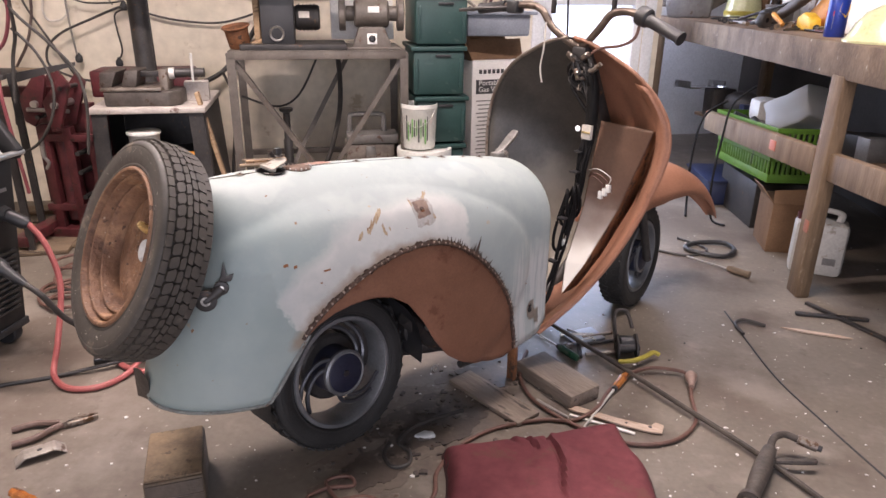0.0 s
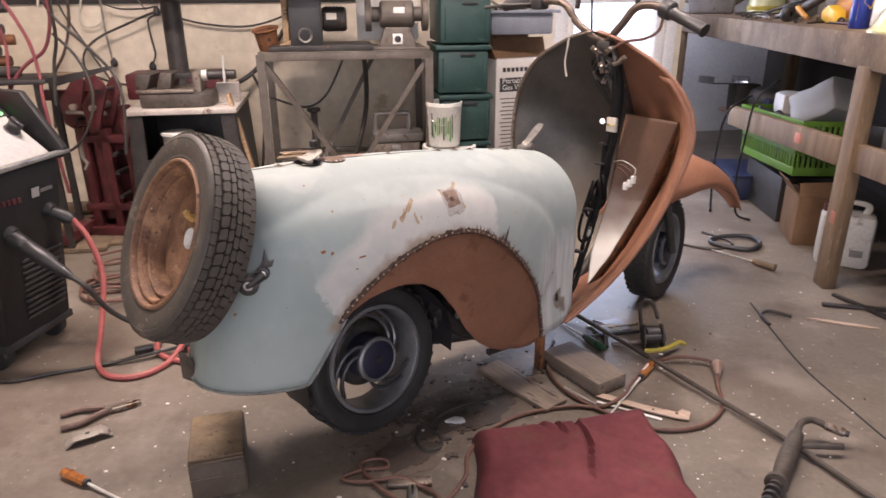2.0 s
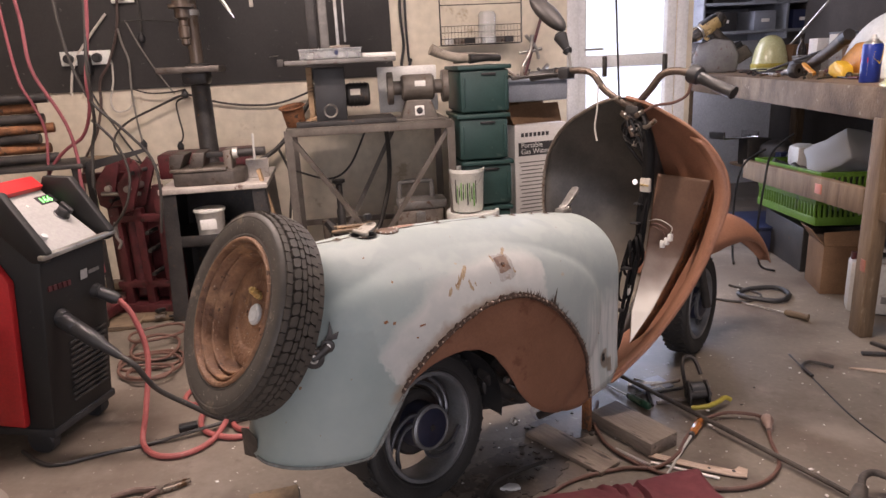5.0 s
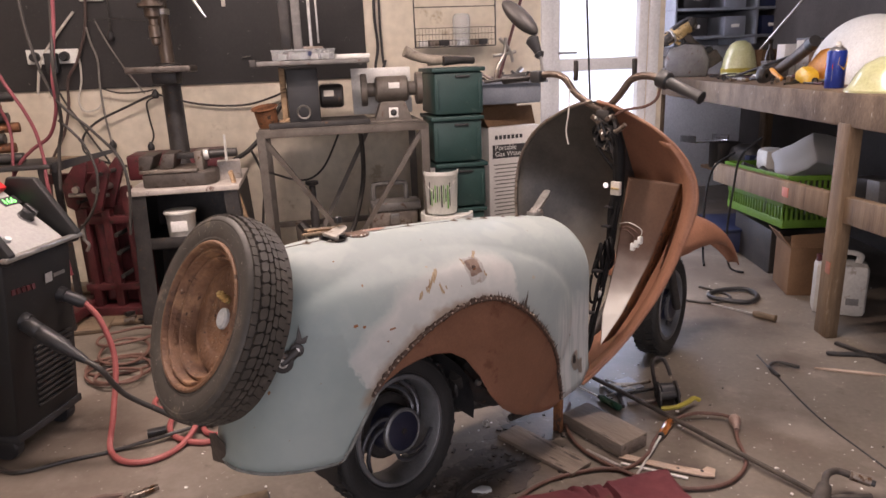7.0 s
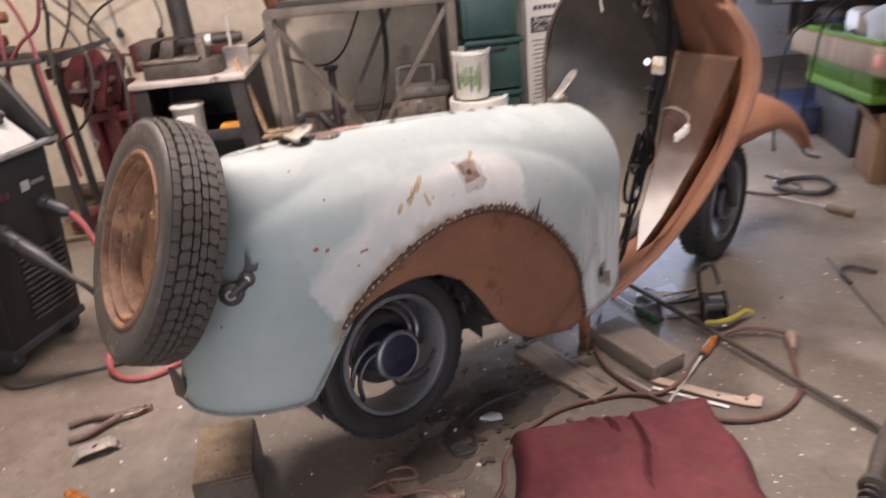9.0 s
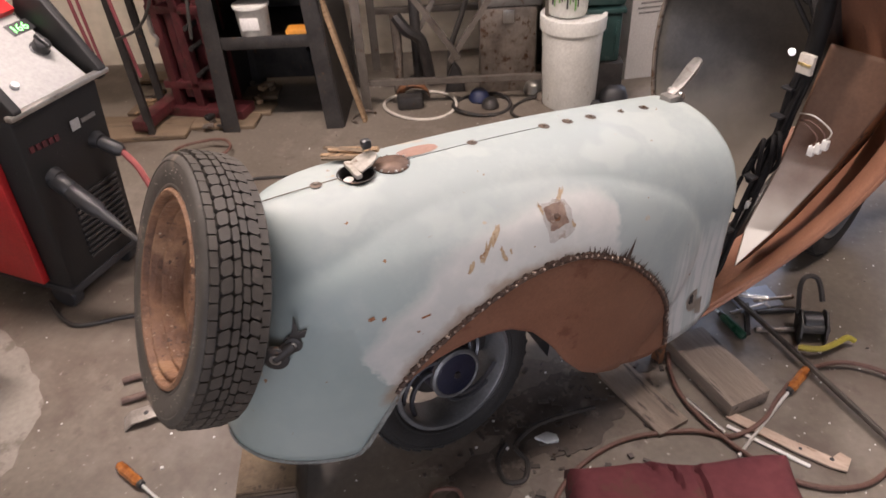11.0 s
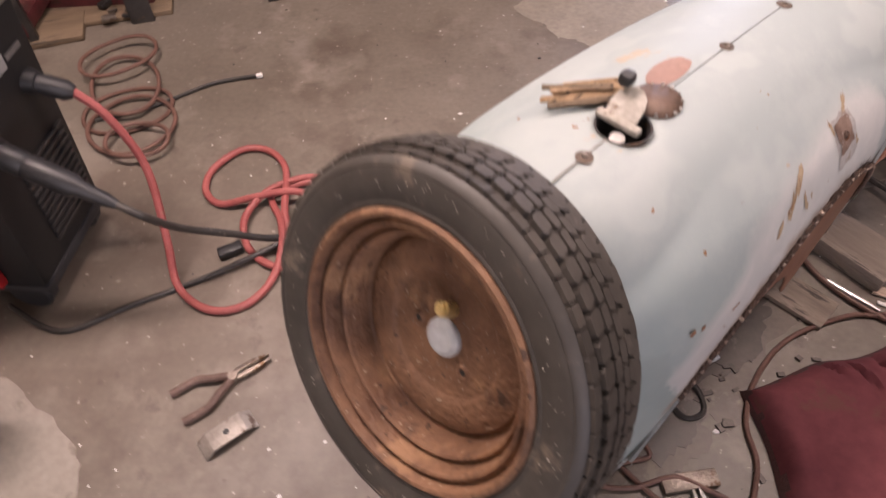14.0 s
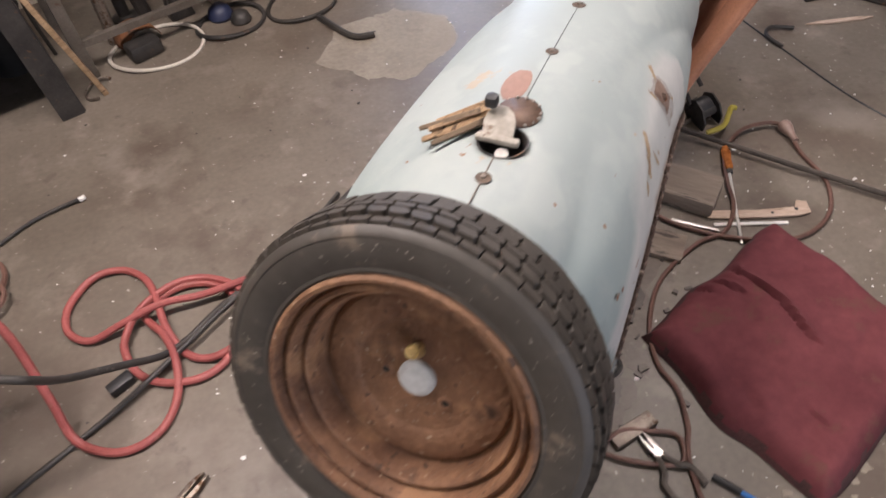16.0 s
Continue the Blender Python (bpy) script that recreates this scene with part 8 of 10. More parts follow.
def on_bench(x, y, turn=0.0, z=1.0005):
    return bench_at(x, y, z, turn)


# bench vice, drill on it
bv = thing("bench_vice", "old grey bench vice bolted to the workbench", "bench vice", on_bench(0.14, 2.52, 160))
part("vice_body", prismm([(-0.14, 0.0), (0.14, 0.0), (0.16, 0.10), (0.13, 0.20), (0.02, 0.24), (-0.10, 0.22), (-0.15, 0.12)], -0.07, 0.07, pose(0, 0, 0, 90, 0, 0), 0.016), GREY_IRON, bv)
part("slide", boxm((0.19, 0, 0.11), (0.12, 0.08, 0.08), 0.012), GREY_IRON, bv)
part("screw_handle", rodm((0.27, -0.10, 0.08), (0.27, 0.10, 0.08), 0.009), DULL_STEEL, bv)
part("jaw_recess", lathem(((0, 0.002), (0.034, 0.002), (0.036, 0)), 20, axis_to(Vector((0.02, -0.0755, 0.14)), (0, -1, 0))), BLACK_IRON, bv)


def power_drill(m, label, battery=True, clip=0.066):
    """A pistol drill lying on its side: chuck along x, handle along -y."""
    d = thing("cordless_drill", label, "cordless drill", m, "cordless drills")
    ax = axis_to(Vector((0, 0, 0.037)), (1, 0, 0))
    up = 1 if clip > 0.037 else -1
    part("motor_housing", lathem(((0, -0.066), (0.027, -0.066), (0.033, -0.058), (0.035, -0.02), (0.034, 0.012), (0.030, 0.030), (0, 0.030)), 10, ax), DRILL_YELLOW, d, "dusty yellow motor housing")
    part("rear_cap", lathem(((0, -0.080), (0.022, -0.080), (0.032, -0.070), (0.0355, -0.058), (0.0345, -0.046), (0.028, -0.044)), 10, ax), DUSTY_BLACK, d, "black vented rear cap")
    for k in range(4):
        part("vent_slot", boxm((-0.036 + 0.011 * k, 0.010 - 0.004 * k, 0.037 + up * 0.0335), (0.004, 0.030, 0.003), 0.0008), BLACK, d, "dark vent slot")
    part("overmould", boxm((-0.012, 0.026, 0.037), (0.075, 0.018, 0.054), 0.007), BLACK, d, "black rubber overmould")
    part("overmould", boxm((0.012, -0.020, 0.037), (0.030, 0.020, 0.062), 0.006), DRILL_YELLOW, d)
    part("gear_ring", lathem(((0.022, 0.028), (0.030, 0.030), (0.0305, 0.038), (0.027, 0.041), (0.02, 0.041)), 24, ax), STEEL, d, "bright steel gear ring")
    part("gear_collar", lathem(((0, 0.040), (0.028, 0.040), (0.030, 0.045), (0.029, 0.072), (0.025, 0.080), (0, 0.080)), 24, ax), DUSTY_BLACK, d, "black torque collar")
    for k in range(10):
        a = 2 * math.pi * k / 10
        part("collar_rib", boxm((0.058, 0.0295 * math.cos(a), 0.037 + 0.0295 * math.sin(a)), (0.022, 0.004, 0.004), 0.001), DUSTY_GRIP if k % 3 else DRILL_YELLOW, d)
    part("chuck", lathem(((0, 0.080), (0.021, 0.080), (0.0225, 0.086), (0.0225, 0.104), (0.020, 0.106), (0.021, 0.108), (0.020, 0.122), (0.013, 0.138), (0.007, 0.142), (0, 0.142)), 18, ax), DUSTY_BLACK, d, "dark ribbed chuck")
    part("chuck_ring", lathem(((0.0205, 0.1035), (0.0232, 0.1045), (0.0232, 0.1075), (0.0205, 0.1085)), 20, ax), STEEL, d)
    part("handle", tubem([(-0.016, -0.022, 0.037), (-0.024, -0.060, 0.037), (-0.036, -0.100, 0.037), (-0.045, -0.128, 0.037)], 0.0185, seg=10, taper=lambda f: 1.08 - 0.22 * math.sin(math.pi * f)), DUSTY_GRIP, d, "dusty black handle")
    for y0, x0, w in ((-0.062, -0.030, 0.030), (-0.098, -0.041, 0.024)):
        part("handle_inlay", boxm((0, 0, 0), (0.014, w, 0.005), 0.002, Matrix.Translation((x0, y0, 0.037 + up * 0.0175)) @ pose(0, 0, 0, 0, 0, -14)), DRILL_YELLOW, d, "yellow inlay")
    part("trigger", boxm((0.006, -0.050, 0.037), (0.018, 0.030, 0.018), 0.004), BLACK, d)
    part("trigger_guard", tubem([(0.024, -0.022, 0.037), (0.030, -0.036, 0.037), (0.022, -0.050, 0.037)], 0.008, seg=8), DRILL_YELLOW, d)
    part("battery_foot", boxm((-0.045, -0.140, 0.037), (0.082, 0.024, 0.052), 0.007), BLACK, d)
    part("foot_trim", boxm((-0.004, -0.145, 0.037), (0.012, 0.030, 0.046), 0.004), DRILL_YELLOW if battery else PLUG_BROWN, d)
    if battery:
        part("battery", prismm([(-0.055, -0.03), (0.045, -0.03), (0.052, -0.005), (0.045, 0.03), (-0.050, 0.03)], 0.004, 0.066, Matrix.Translation((-0.045, -0.182, 0)), 0.006), DUSTY_GRIP, d, "dusty black battery pack")
        for k in range(4):
            part("battery_rib", boxm((-0.080 + 0.022 * k, -0.184, 0.037 + up * 0.030), (0.010, 0.048, 0.005), 0.002), BLACK, d)
    part("belt_clip", boxm((-0.055, -0.146, clip), (0.050, 0.036, 0.004), 0.0018), PAPER, d, "white label plate")
    part("plate_print", boxm((-0.055, -0.146, clip + up * 0.0022), (0.020, 0.006, 0.001), 0), PRINT, d)
    return d


power_drill(on_bench(0.06, 2.44, 0, 1.32) @ pose(0, 0, 0, 90, 0, 0) @ pose(0, 0, 0, 0, 0, 211) @ pose(0, 0, 0, 180, 0, 0) @ Matrix.Diagonal((1.6, 1.6, 1.6, 1)), "yellow and black cordless drill lying on the bench vice")
hl = thing("lamp_shell", "yellow-green moulded headlamp shell on the workbench", "lamp shell", on_bench(0.42, 2.28) @ Matrix.Diagonal((1, 1, 1.45, 1)), "lamp shells")
part("dome", lathem(((0.0, 0.165), (0.03, 0.163), (0.065, 0.148), (0.092, 0.115), (0.108, 0.07), (0.115, 0.03), (0.118, 0.012), (0.126, 0.006), (0.126, 0.0)), 40), LENS_YELLOW, hl)
part("band", lathem(((0.110, 0.04), (0.1195, 0.036), (0.1205, 0.024), (0.118, 0.02)), 40), YELLOW_TAPE, hl)
h2 = thing("lamp_shell", "pale green moulded shell lying on the workbench front", "lamp shell", on_bench(0.16, 0.10), "lamp shells")
part("dome", lathem(((0.0, 0.135), (0.04, 0.13), (0.085, 0.105), (0.115, 0.065), (0.135, 0.02), (0.15, 0.008), (0.15, 0.0)), 40), LENS_YELLOW, h2)
can = thing("spray_can", "blue spray can with yellow shield and red band", "spray can", on_bench(0.13, 0.44) @ Matrix.Diagonal((1.2, 1.2, 1.0, 1)))
part("can_body", lathem(((0, 0.0), (0.030, 0.0), (0.0325, 0.004), (0.0325, 0.152), (0.030, 0.158)), 32), CAN_BLUE, can)
part("shoulder", lathem(((0.030, 0.158), (0.026, 0.166), (0.016, 0.172), (0.016, 0.178), (0, 0.178)), 28), STEEL, can, "bare metal shoulder")
part("nozzle", rodm((0, 0, 0.176), (0, 0, 0.195), 0.010, 0.008), WHITE_PLASTIC, can)
sh = [(-0.026, 0.03), (0.026, 0.03), (0.03, -0.004), (0.012, -0.02), (0, -0.034), (-0.012, -0.02), (-0.03, -0.004)]


def wrap_label(parent, name, outline, r, z, a0, mat):
    bm = bmesh.new()
    f = [bm.verts.new(((r + 0.0006) * math.cos(a0 + x / r), (r + 0.0006) * math.sin(a0 + x / r), z + y)) for x, y in outline]
    bm.faces.new(f)
    return part(name, bm, mat, parent)


wrap_label(can, "shield_mark", [(x * 0.75, y * 0.9) for x, y in sh], 0.0328, 0.105, radians(-70), YELLOW)
wrap_label(can, "label_block", [(-0.018, -0.03), (0.018, -0.03), (0.018, 0.03), (-0.018, 0.03)], 0.0328, 0.06, radians(-165), WELDER_GREY)
wrap_label(can, "label_block", [(-0.018, -0.008), (0.018, -0.008), (0.018, 0.012), (-0.018, 0.012)], 0.0334, 0.09, radians(-165), RED)
bm = bmesh.new()
bmesh.ops.create_uvsphere(bm, u_segments=44, v_segments=28, radius=1.0, matrix=Matrix.Diagonal((0.21, 0.43, 0.32, 1)))
bmesh.ops.bisect_plane(bm, geom=bm.verts[:] + bm.edges[:] + bm.faces[:], plane_co=(0, 0, 0.0), plane_no=(0, 0, -1), clear_outer=True)
dome = thing("domed_cover", "large white domed plastic cover standing on the workbench", "cover", on_bench(0.52, 0.90))
solid(part("cover_shell", bm, WHITE_PLASTIC, dome), 0.004)
for z, w in ((0.13, 0.030), (0.085, 0.022)):
    part("cover_mark", boxm((-0.2, 0.10, z), (0.004, w, 0.012), 0.001), GREY_IRON, dome, "small grey printed mark")
bottle = thing("bottle", "dark brown glass bottle on the workbench", "bottle", on_bench(0.53, 2.06))
part("glass", lathem(((0, 0), (0.03, 0), (0.032, 0.005), (0.032, 0.13), (0.026, 0.155), (0.013, 0.18), (0.012, 0.22), (0.015, 0.225), (0.015, 0.235), (0, 0.235)), 28), BOTTLE, bottle)
solo("white_box", boxm((0, 0, 0.10), (0.09, 0.07, 0.20), 0.004), CARD_WHITE, "small white carton standing on the workbench", "box", on_bench(0.60, 1.98, 20))
ot = thing("angle_tool", "worn orange power tool with dark tubular grip on the bench", "power tool", BENCH)
part("grip", tubem([(0.235, 1.30, 1.040), (0.24, 1.18, 1.085), (0.25, 1.05, 1.140), (0.255, 0.93, 1.195)], 0.029, seg=14, taper=lambda f: 0.8 + 0.35 * f), DARK_CAST, ot, "dark tubular grip")
part("grip_end", rodm((0.255, 0.945, 1.188), (0.256, 0.905, 1.206), 0.036, 0.030, 16), BLACK, ot)
part("gear_head", lathem(((0, 0.03), (0.014, 0.032), (0.018, 0.024), (0.034, 0.024), (0.042, 0.012), (0.042, -0.03), (0, -0.03)), 24, axis_to(Vector((0.20, 1.345, 1.044)), (-1, -0.2, 0.15))), BLACK_IRON, ot, "dark gear head")
part("body", prismm([(1.17, 1.006), (0.80, 1.002), (0.765, 1.05), (0.80, 1.170), (0.93, 1.165), (1.04, 1.100)], -0.04, 0.04, Matrix(((0, 0, 1, 0.335), (1, 0, 0, 0), (0, 1, 0, 0), (0, 0, 0, 1))), 0.018), ORANGE, ot, "worn orange body")
part("loop_handle", tubem([(0.22, 1.29, 1.05), (0.20, 1.24, 1.065), (0.19, 1.16, 1.045), (0.20, 1.11, 1.018)], 0.012, seg=8), ORANGE, ot)
part("guard", prismm([(-0.075, 0.0), (0.075, 0.0), (0.085, 0.055), (0.02, 0.085), (-0.055, 0.06)], -0.03, 0.03, Matrix(((0, 0, 1, 0.235), (1, 0, 0, 0.90), (0, 1, 0, 1.0015), (0, 0, 0, 1))), 0.014), YELLOW, ot, "yellow plastic guard")
rng = random.Random(14)
for k in range(26):
    x, y = rng.uniform(0.06, 0.6), rng.uniform(0.75, 2.1)
    ln, r = rng.uniform(0.05, 0.22), rng.uniform(0.006, 0.016)
    t = rng.uniform(-0.9, 0.9) + math.pi / 2
    a = (-ln / 2 * math.cos(t), -ln / 2 * math.sin(t), r)
    b = (ln / 2 * math.cos(t), ln / 2 * math.sin(t), r)
    tool = thing("hand_tool", "dusty dark hand tool lying on the workbench", "hand tool", on_bench(x, y), "tools on the bench")
    part("shank", rodm(a, b, r * 0.6, None, 8), (DULL_STEEL, BLACK_IRON, STEEL)[k % 3], tool)
    part("handle", rodm(a, tuple(a[i] + (b[i] - a[i]) * 0.45 for i in range(3)), r, r * 0.85, 10), (BLACK, BLACK_IRON, DARK_RED, OLD_WOOD)[k % 4], tool)
for k, (x, y, w, h) in enumerate(((0.50, 1.9, 0.14, 0.09), (0.60, 2.3, 0.18, 0.16), (0.70, 1.88, 0.16, 0.22), (0.80, 0.02, 0.15, 0.12), (0.66, 0.22, 0.2, 0.18), (0.62, 1.75, 0.1, 0.14))):
    tin = thing("parts_tin", "small dusty tin box among the clutter on the bench", "tin", on_bench(x, y, 23 * k), "tins on the bench")
    part("tin_body", boxm((0, 0, h / 2), (w, w * 0.7, h), 0.006), (GREY_IRON, CARD, CARD_WHITE, NAVY, BLACK_IRON, DULL_STEEL)[k], tin)
    part("tin_lid", boxm((0, 0, h + 0.006), (w * 1.03, w * 0.73, 0.012), 0.003), (GREY_IRON, CARD, GREY_PLASTIC, BLACK, BLACK_IRON, STEEL)[k], tin)
for k in range(5):
    y0 = 0.85 + 0.32 * k
    cord("bench_lead", [(0.10 + 0.05 * k, y0, 1.006), (0.20, y0 + 0.08, 1.008), (0.34, y0 + 0.03, 1.02), (0.42, y0 + 0.16, 1.008), (0.30, y0 + 0.30, 1.006)], 0.005, DARK_CABLE if k % 2 else BLACK, "dark lead lying across the workbench", BENCH)
solo("knob_roller", lathem(((0.012, -0.02), (0.034, -0.02), (0.038, -0.012), (0.038, 0.012), (0.034, 0.02), (0.012, 0.02)), 24), BLACK_IRON, "dark rubber roller lying on the workbench", "roller", on_bench(0.10, 1.10, 30, 1.04) @ pose(0, 0, 0, 90, 0, 0))
cord("bench_rod", [(0.62, 1.36, 1.22), (0.30, 2.0, 1.012)], 0.009, BLACK_IRON, "black metal rod leaning over the bench", BENCH, "rod", smooth=False)
cord("steel_rod", [(0.75, 2.0, 1.55), (0.50, 2.3, 1.10)], 0.008, STEEL, "bright steel rod leaning behind the bench", BENCH, "rod", smooth=False)
solo("grey_block", boxm((0, 0, 0.05), (0.16, 0.13, 0.10), 0.01), DULL_STEEL, "dusty brown metal block on the bench", "block", on_bench(0.74, 1.50, 15, 1.15))
solo("parts_carton", boxm((0, 0, 0.075), (0.35, 0.20, 0.15), 0.004), CARD, "brown cardboard parts box at the back of the bench", "carton", on_bench(0.74, 1.50, 4))
for k in range(6):
    y = 0.15 + 0.20 * k
    t = thing("hung_tool", "dark tool hanging on the side wall", "hand tool", bench_at(0.945, y, 1.45), "tools on the side wall")
    part("shank", boxm((-0.012, 0, 0.02), (0.014, 0.02 + 0.01 * (k % 2), 0.26), 0.004), GREY_IRON, t)
    part("head", boxm((-0.02, 0, 0.16), (0.03, 0.09, 0.05), 0.008), BLACK_IRON, t)

# shelves of grey boxes at the back
unit = thing("shelf_unit", "blue-grey steel wall shelving with storage boxes", "shelf unit", room(1.36, -1.05))
for z in (1.28, 1.486, 1.905):
    part("shelf", boxm((0, 0, z), (1.40, 0.50, 0.02), 0.003), SHELF_GREY, unit)
for x in (-0.69, 0.0, 0.69):
    part("side_panel", boxm((x, 0, 1.57), (0.02, 0.50, 0.70), 0.003), SHELF_GREY, unit)
part("back_panel", boxm((0, 0.243, 1.57), (1.38, 0.006, 0.70), 0), SHELF_GREY, unit)
rng = random.Random(9)
for k in range(8):
    z = 1.2905 if k < 4 else 1.4965
    w = rng.uniform(0.18, 0.25)
    bx = thing("storage_box", "grey storage box on the steel shelving", "storage box", room(0.85 + 0.33 * (k % 4), -0.96, z, rng.uniform(-4, 4)), "boxes on the shelving")
    part("box_body", boxm((0, 0, 0.07), (w, 0.28, 0.14), 0.006), (BLACK, GREY_PLASTIC, NAVY, SHELF_GREY)[k % 4], bx)
    part("box_label", boxm((0, -0.141, 0.07), (0.07, 0.003, 0.025), 0), PAPER, bx)

# ---- under the bench ----
def crate(m, label, sx=0.36, sy=0.62, h=0.17):
    c = thing("green_crate", label, "crate", m, "green crates")
    t = 0.010
    rail = min(0.052, 0.27 * h)
    part("crate_floor", boxm((0, 0, 0.006), (sx, sy, 0.012), 0.003), CRATE_GREEN, c)
    for z in (0.004 + rail / 2, h - rail / 2):
        for x in (-sx / 2 + t / 2, sx / 2 - t / 2):
            part("rail", boxm((x, 0, z), (t, sy, rail), 0.003), CRATE_GREEN, c)
        for y in (-sy / 2 + t / 2, sy / 2 - t / 2):
            part("rail", boxm((0, y, z), (sx - 2 * t, t, rail), 0.003), CRATE_GREEN, c)
    for k in range(21):
        y = -sy / 2 + 0.02 + (sy - 0.04) * k / 20
        for x in (-sx / 2 + t / 2, sx / 2 - t / 2):
            part("slat", boxm((x, y, h / 2), (t * 0.9, 0.013, h - 2 * rail + 0.008), 0.001), CRATE_GREEN, c)
    for k in range(10):
        x = -sx / 2 + 0.02 + (sx - 0.04) * k / 9
        for y in (-sy / 2 + t / 2, sy / 2 - t / 2):
            part("slat", boxm((x, y, h / 2), (0.013, t * 0.9, h - 2 * rail + 0.008), 0.001), CRATE_GREEN, c)
    return c


crate(shelf_at(0.22, 1.05, 0.508), "bright green slatted plastic crate on the bench shelf", 0.28, 0.84, 0.095)
rng = random.Random(52)
for k in range(16):
    y, x = 0.72 + 0.038 * k, rng.uniform(0.14, 0.30)
    ln = rng.uniform(0.06, 0.13)
    solo("crate_part", rodm((-ln / 2, 0, 0.03), (ln / 2, 0.02, 0.035 + 0.02 * (k % 3)), rng.uniform(0.02, 0.034), rng.uniform(0.015, 0.03), 10), (BLACK_IRON, DARK_CAST, BLACK, DARK_CAST)[k % 4], "dark metal part lying in the green crate", "metal part", shelf_at(x, y, 0.521, rng.uniform(0, 180)), "parts in the crate")
crate(shelf_at(0.19, 0.98, 0.346), "bright green slatted plastic crate under the bench shelf", 0.26, 0.72, 0.14)
# dark box added to fill the shaded space and hide bright floor behind
solo("crate_support", boxm((0, 0, 0.122), (0.34, 0.5, 0.242), 0.006), BLACK_IRON, "added dark box for the shaded space under the green crate", "carton", bench_at(0.30, 1.15))
bag = boxm((0, 0, 0.075), (0.22, 0.26, 0.17), 0.012)
bmesh.ops.subdivide_edges(bag, edges=bag.edges, cuts=3, use_grid_fill=True)
for v in bag.verts:
    v.co += 0.012 * Vector((noise.noise(v.co * 14), noise.noise(v.co * 14 + Vector((3, 0, 0))), noise.noise(v.co * 14 + Vector((0, 5, 0)))))
solo("plastic_tub", bag, CLOUDY, "dented cloudy plastic tub tipped over in the crate", "tub", shelf_at(0.24, 0.72, 0.595) @ pose(0, 0, 0, -28, 10, 20))
wj = thing("white_container", "white plastic container lying in the crate", "container", shelf_at(0.21, 1.13, 0.580, 80))
part("body", prismm([(-0.12, -0.06), (0.05, -0.07), (0.12, -0.03), (0.12, 0.03), (0.05, 0.07), (-0.12, 0.06)], 0.0, 0.12, None, 0.03), JUG, wj)
part("cap", rodm((0.12, 0, 0.06), (0.15, 0, 0.06), 0.024), JUG, wj)
st = thing("bright_tray", "bright metal tray catching daylight on the bench shelf", "tray", shelf_at(0.13, 2.0, 0.690, 12))
solo("shelf_box", boxm((0, 0, 0.089), (0.16, 0.14, 0.178), 0.012), BLACK_IRON, "dark box under the metal tray on the bench shelf", "box", shelf_at(0.27, 2.0, 0.507, 6), "boxes under the bench")
part("tray_floor", boxm((0, 0, 0), (0.24, 0.20, 0.008), 0.002), CHROME, st)
part("tray_wall", boxm((-0.12, 0, 0.02), (0.006, 0.20, 0.045), 0.002), CHROME, st)
part("tray_wall", boxm((0.12, 0, 0.02), (0.006, 0.20, 0.045), 0.002), CHROME, st)
solo("dark_casting", lathem(((0, -0.09), (0.06, -0.09), (0.08, -0.05), (0.08, 0.06), (0.05, 0.10), (0, 0.10)), 26), BLACK_IRON, "dark metal casting on the bench shelf", "casting", shelf_at(0.36, 1.85, 0.595) @ pose(0, 0, 0, 90, 0, 40))
for k, (y, z) in enumerate(((1.75, 0.50), (1.55, 0.50), (0.45, 0.52), (0.35, 0.60), (-0.30, 0.53), (-0.42, 0.53), (-0.6, 0.55))):
    w = 0.10 + 0.03 * (k % 3)
    solo("shelf_box", boxm((0, 0, 0), (0.16, w, 0.10), 0.006), (NAVY, BLACK_IRON, BLACK, GREY_IRON, DULL_STEEL, GREY_PLASTIC, BLACK)[k], "dark box on the bench shelf", "box", shelf_at(0.40, y, 0.558, 8 * (k % 3)), "boxes under the bench")
carton2 = thing("brown_carton", "brown cardboard carton with torn open flaps under the bench", "carton", bench_at(0.20, 0.66, 0, -8) @ Matrix.Diagonal((0.9, 0.8, 1.0, 1)))
part("carton_body", boxm((0, 0, 0.12), (0.24, 0.30, 0.24), 0.004), CARD, carton2)
part("flap", prismm([(-0.12, 0), (0.12, 0), (0.10, 0.10), (-0.11, 0.08)], 0, 0.004, Matrix.Translation((0.0, -0.15, 0.24)) @ pose(0, 0, 0, 40, 0, 0)), CARD, carton2, "torn flap")
part("flap", prismm([(-0.15, 0), (0.15, 0), (0.13, 0.08), (-0.14, 0.10)], 0, 0.004, Matrix.Translation((-0.12, 0, 0.24)) @ pose(0, 0, 0, 50, 0, 90)), CARD, carton2, "torn flap")
jug = thing("jerry_can", "white plastic jerry can with small dark label under the bench", "jerry can", bench_at(0.20, 0.33, 0, -24) @ pose(0, 0, 0, 0, 0, 90) @ Matrix.Diagonal((1.0, 1.25, 1.05, 1)))
part("jug_body", boxm((0, 0, 0.115), (0.13, 0.17, 0.23), 0.022), JUG, jug)
part("jug_handle", tubem([(0, -0.05, 0.225), (0, -0.05, 0.265), (0, 0.02, 0.268), (0, 0.045, 0.225)], 0.012, seg=8), JUG, jug)
part("jug_cap", rodm((0, 0.062, 0.225), (0, 0.062, 0.255), 0.02), DARK_RED, jug, "dark red screw cap")
part("jug_label", boxm((-0.0655, -0.04, 0.07), (0.003, 0.04, 0.03), 0.0), GREY_IRON, jug, "small grey label")
tub2 = thing("blue_tub", "dark blue plastic tub on the floor under the bench", "tub", bench_at(0.16, 1.5, 0))
part("tub_body", prismm([(-0.13, -0.2), (0.13, -0.2), (0.13, 0.2), (-0.13, 0.2)], 0.0, 0.14, None, 0.015), NAVY, tub2)
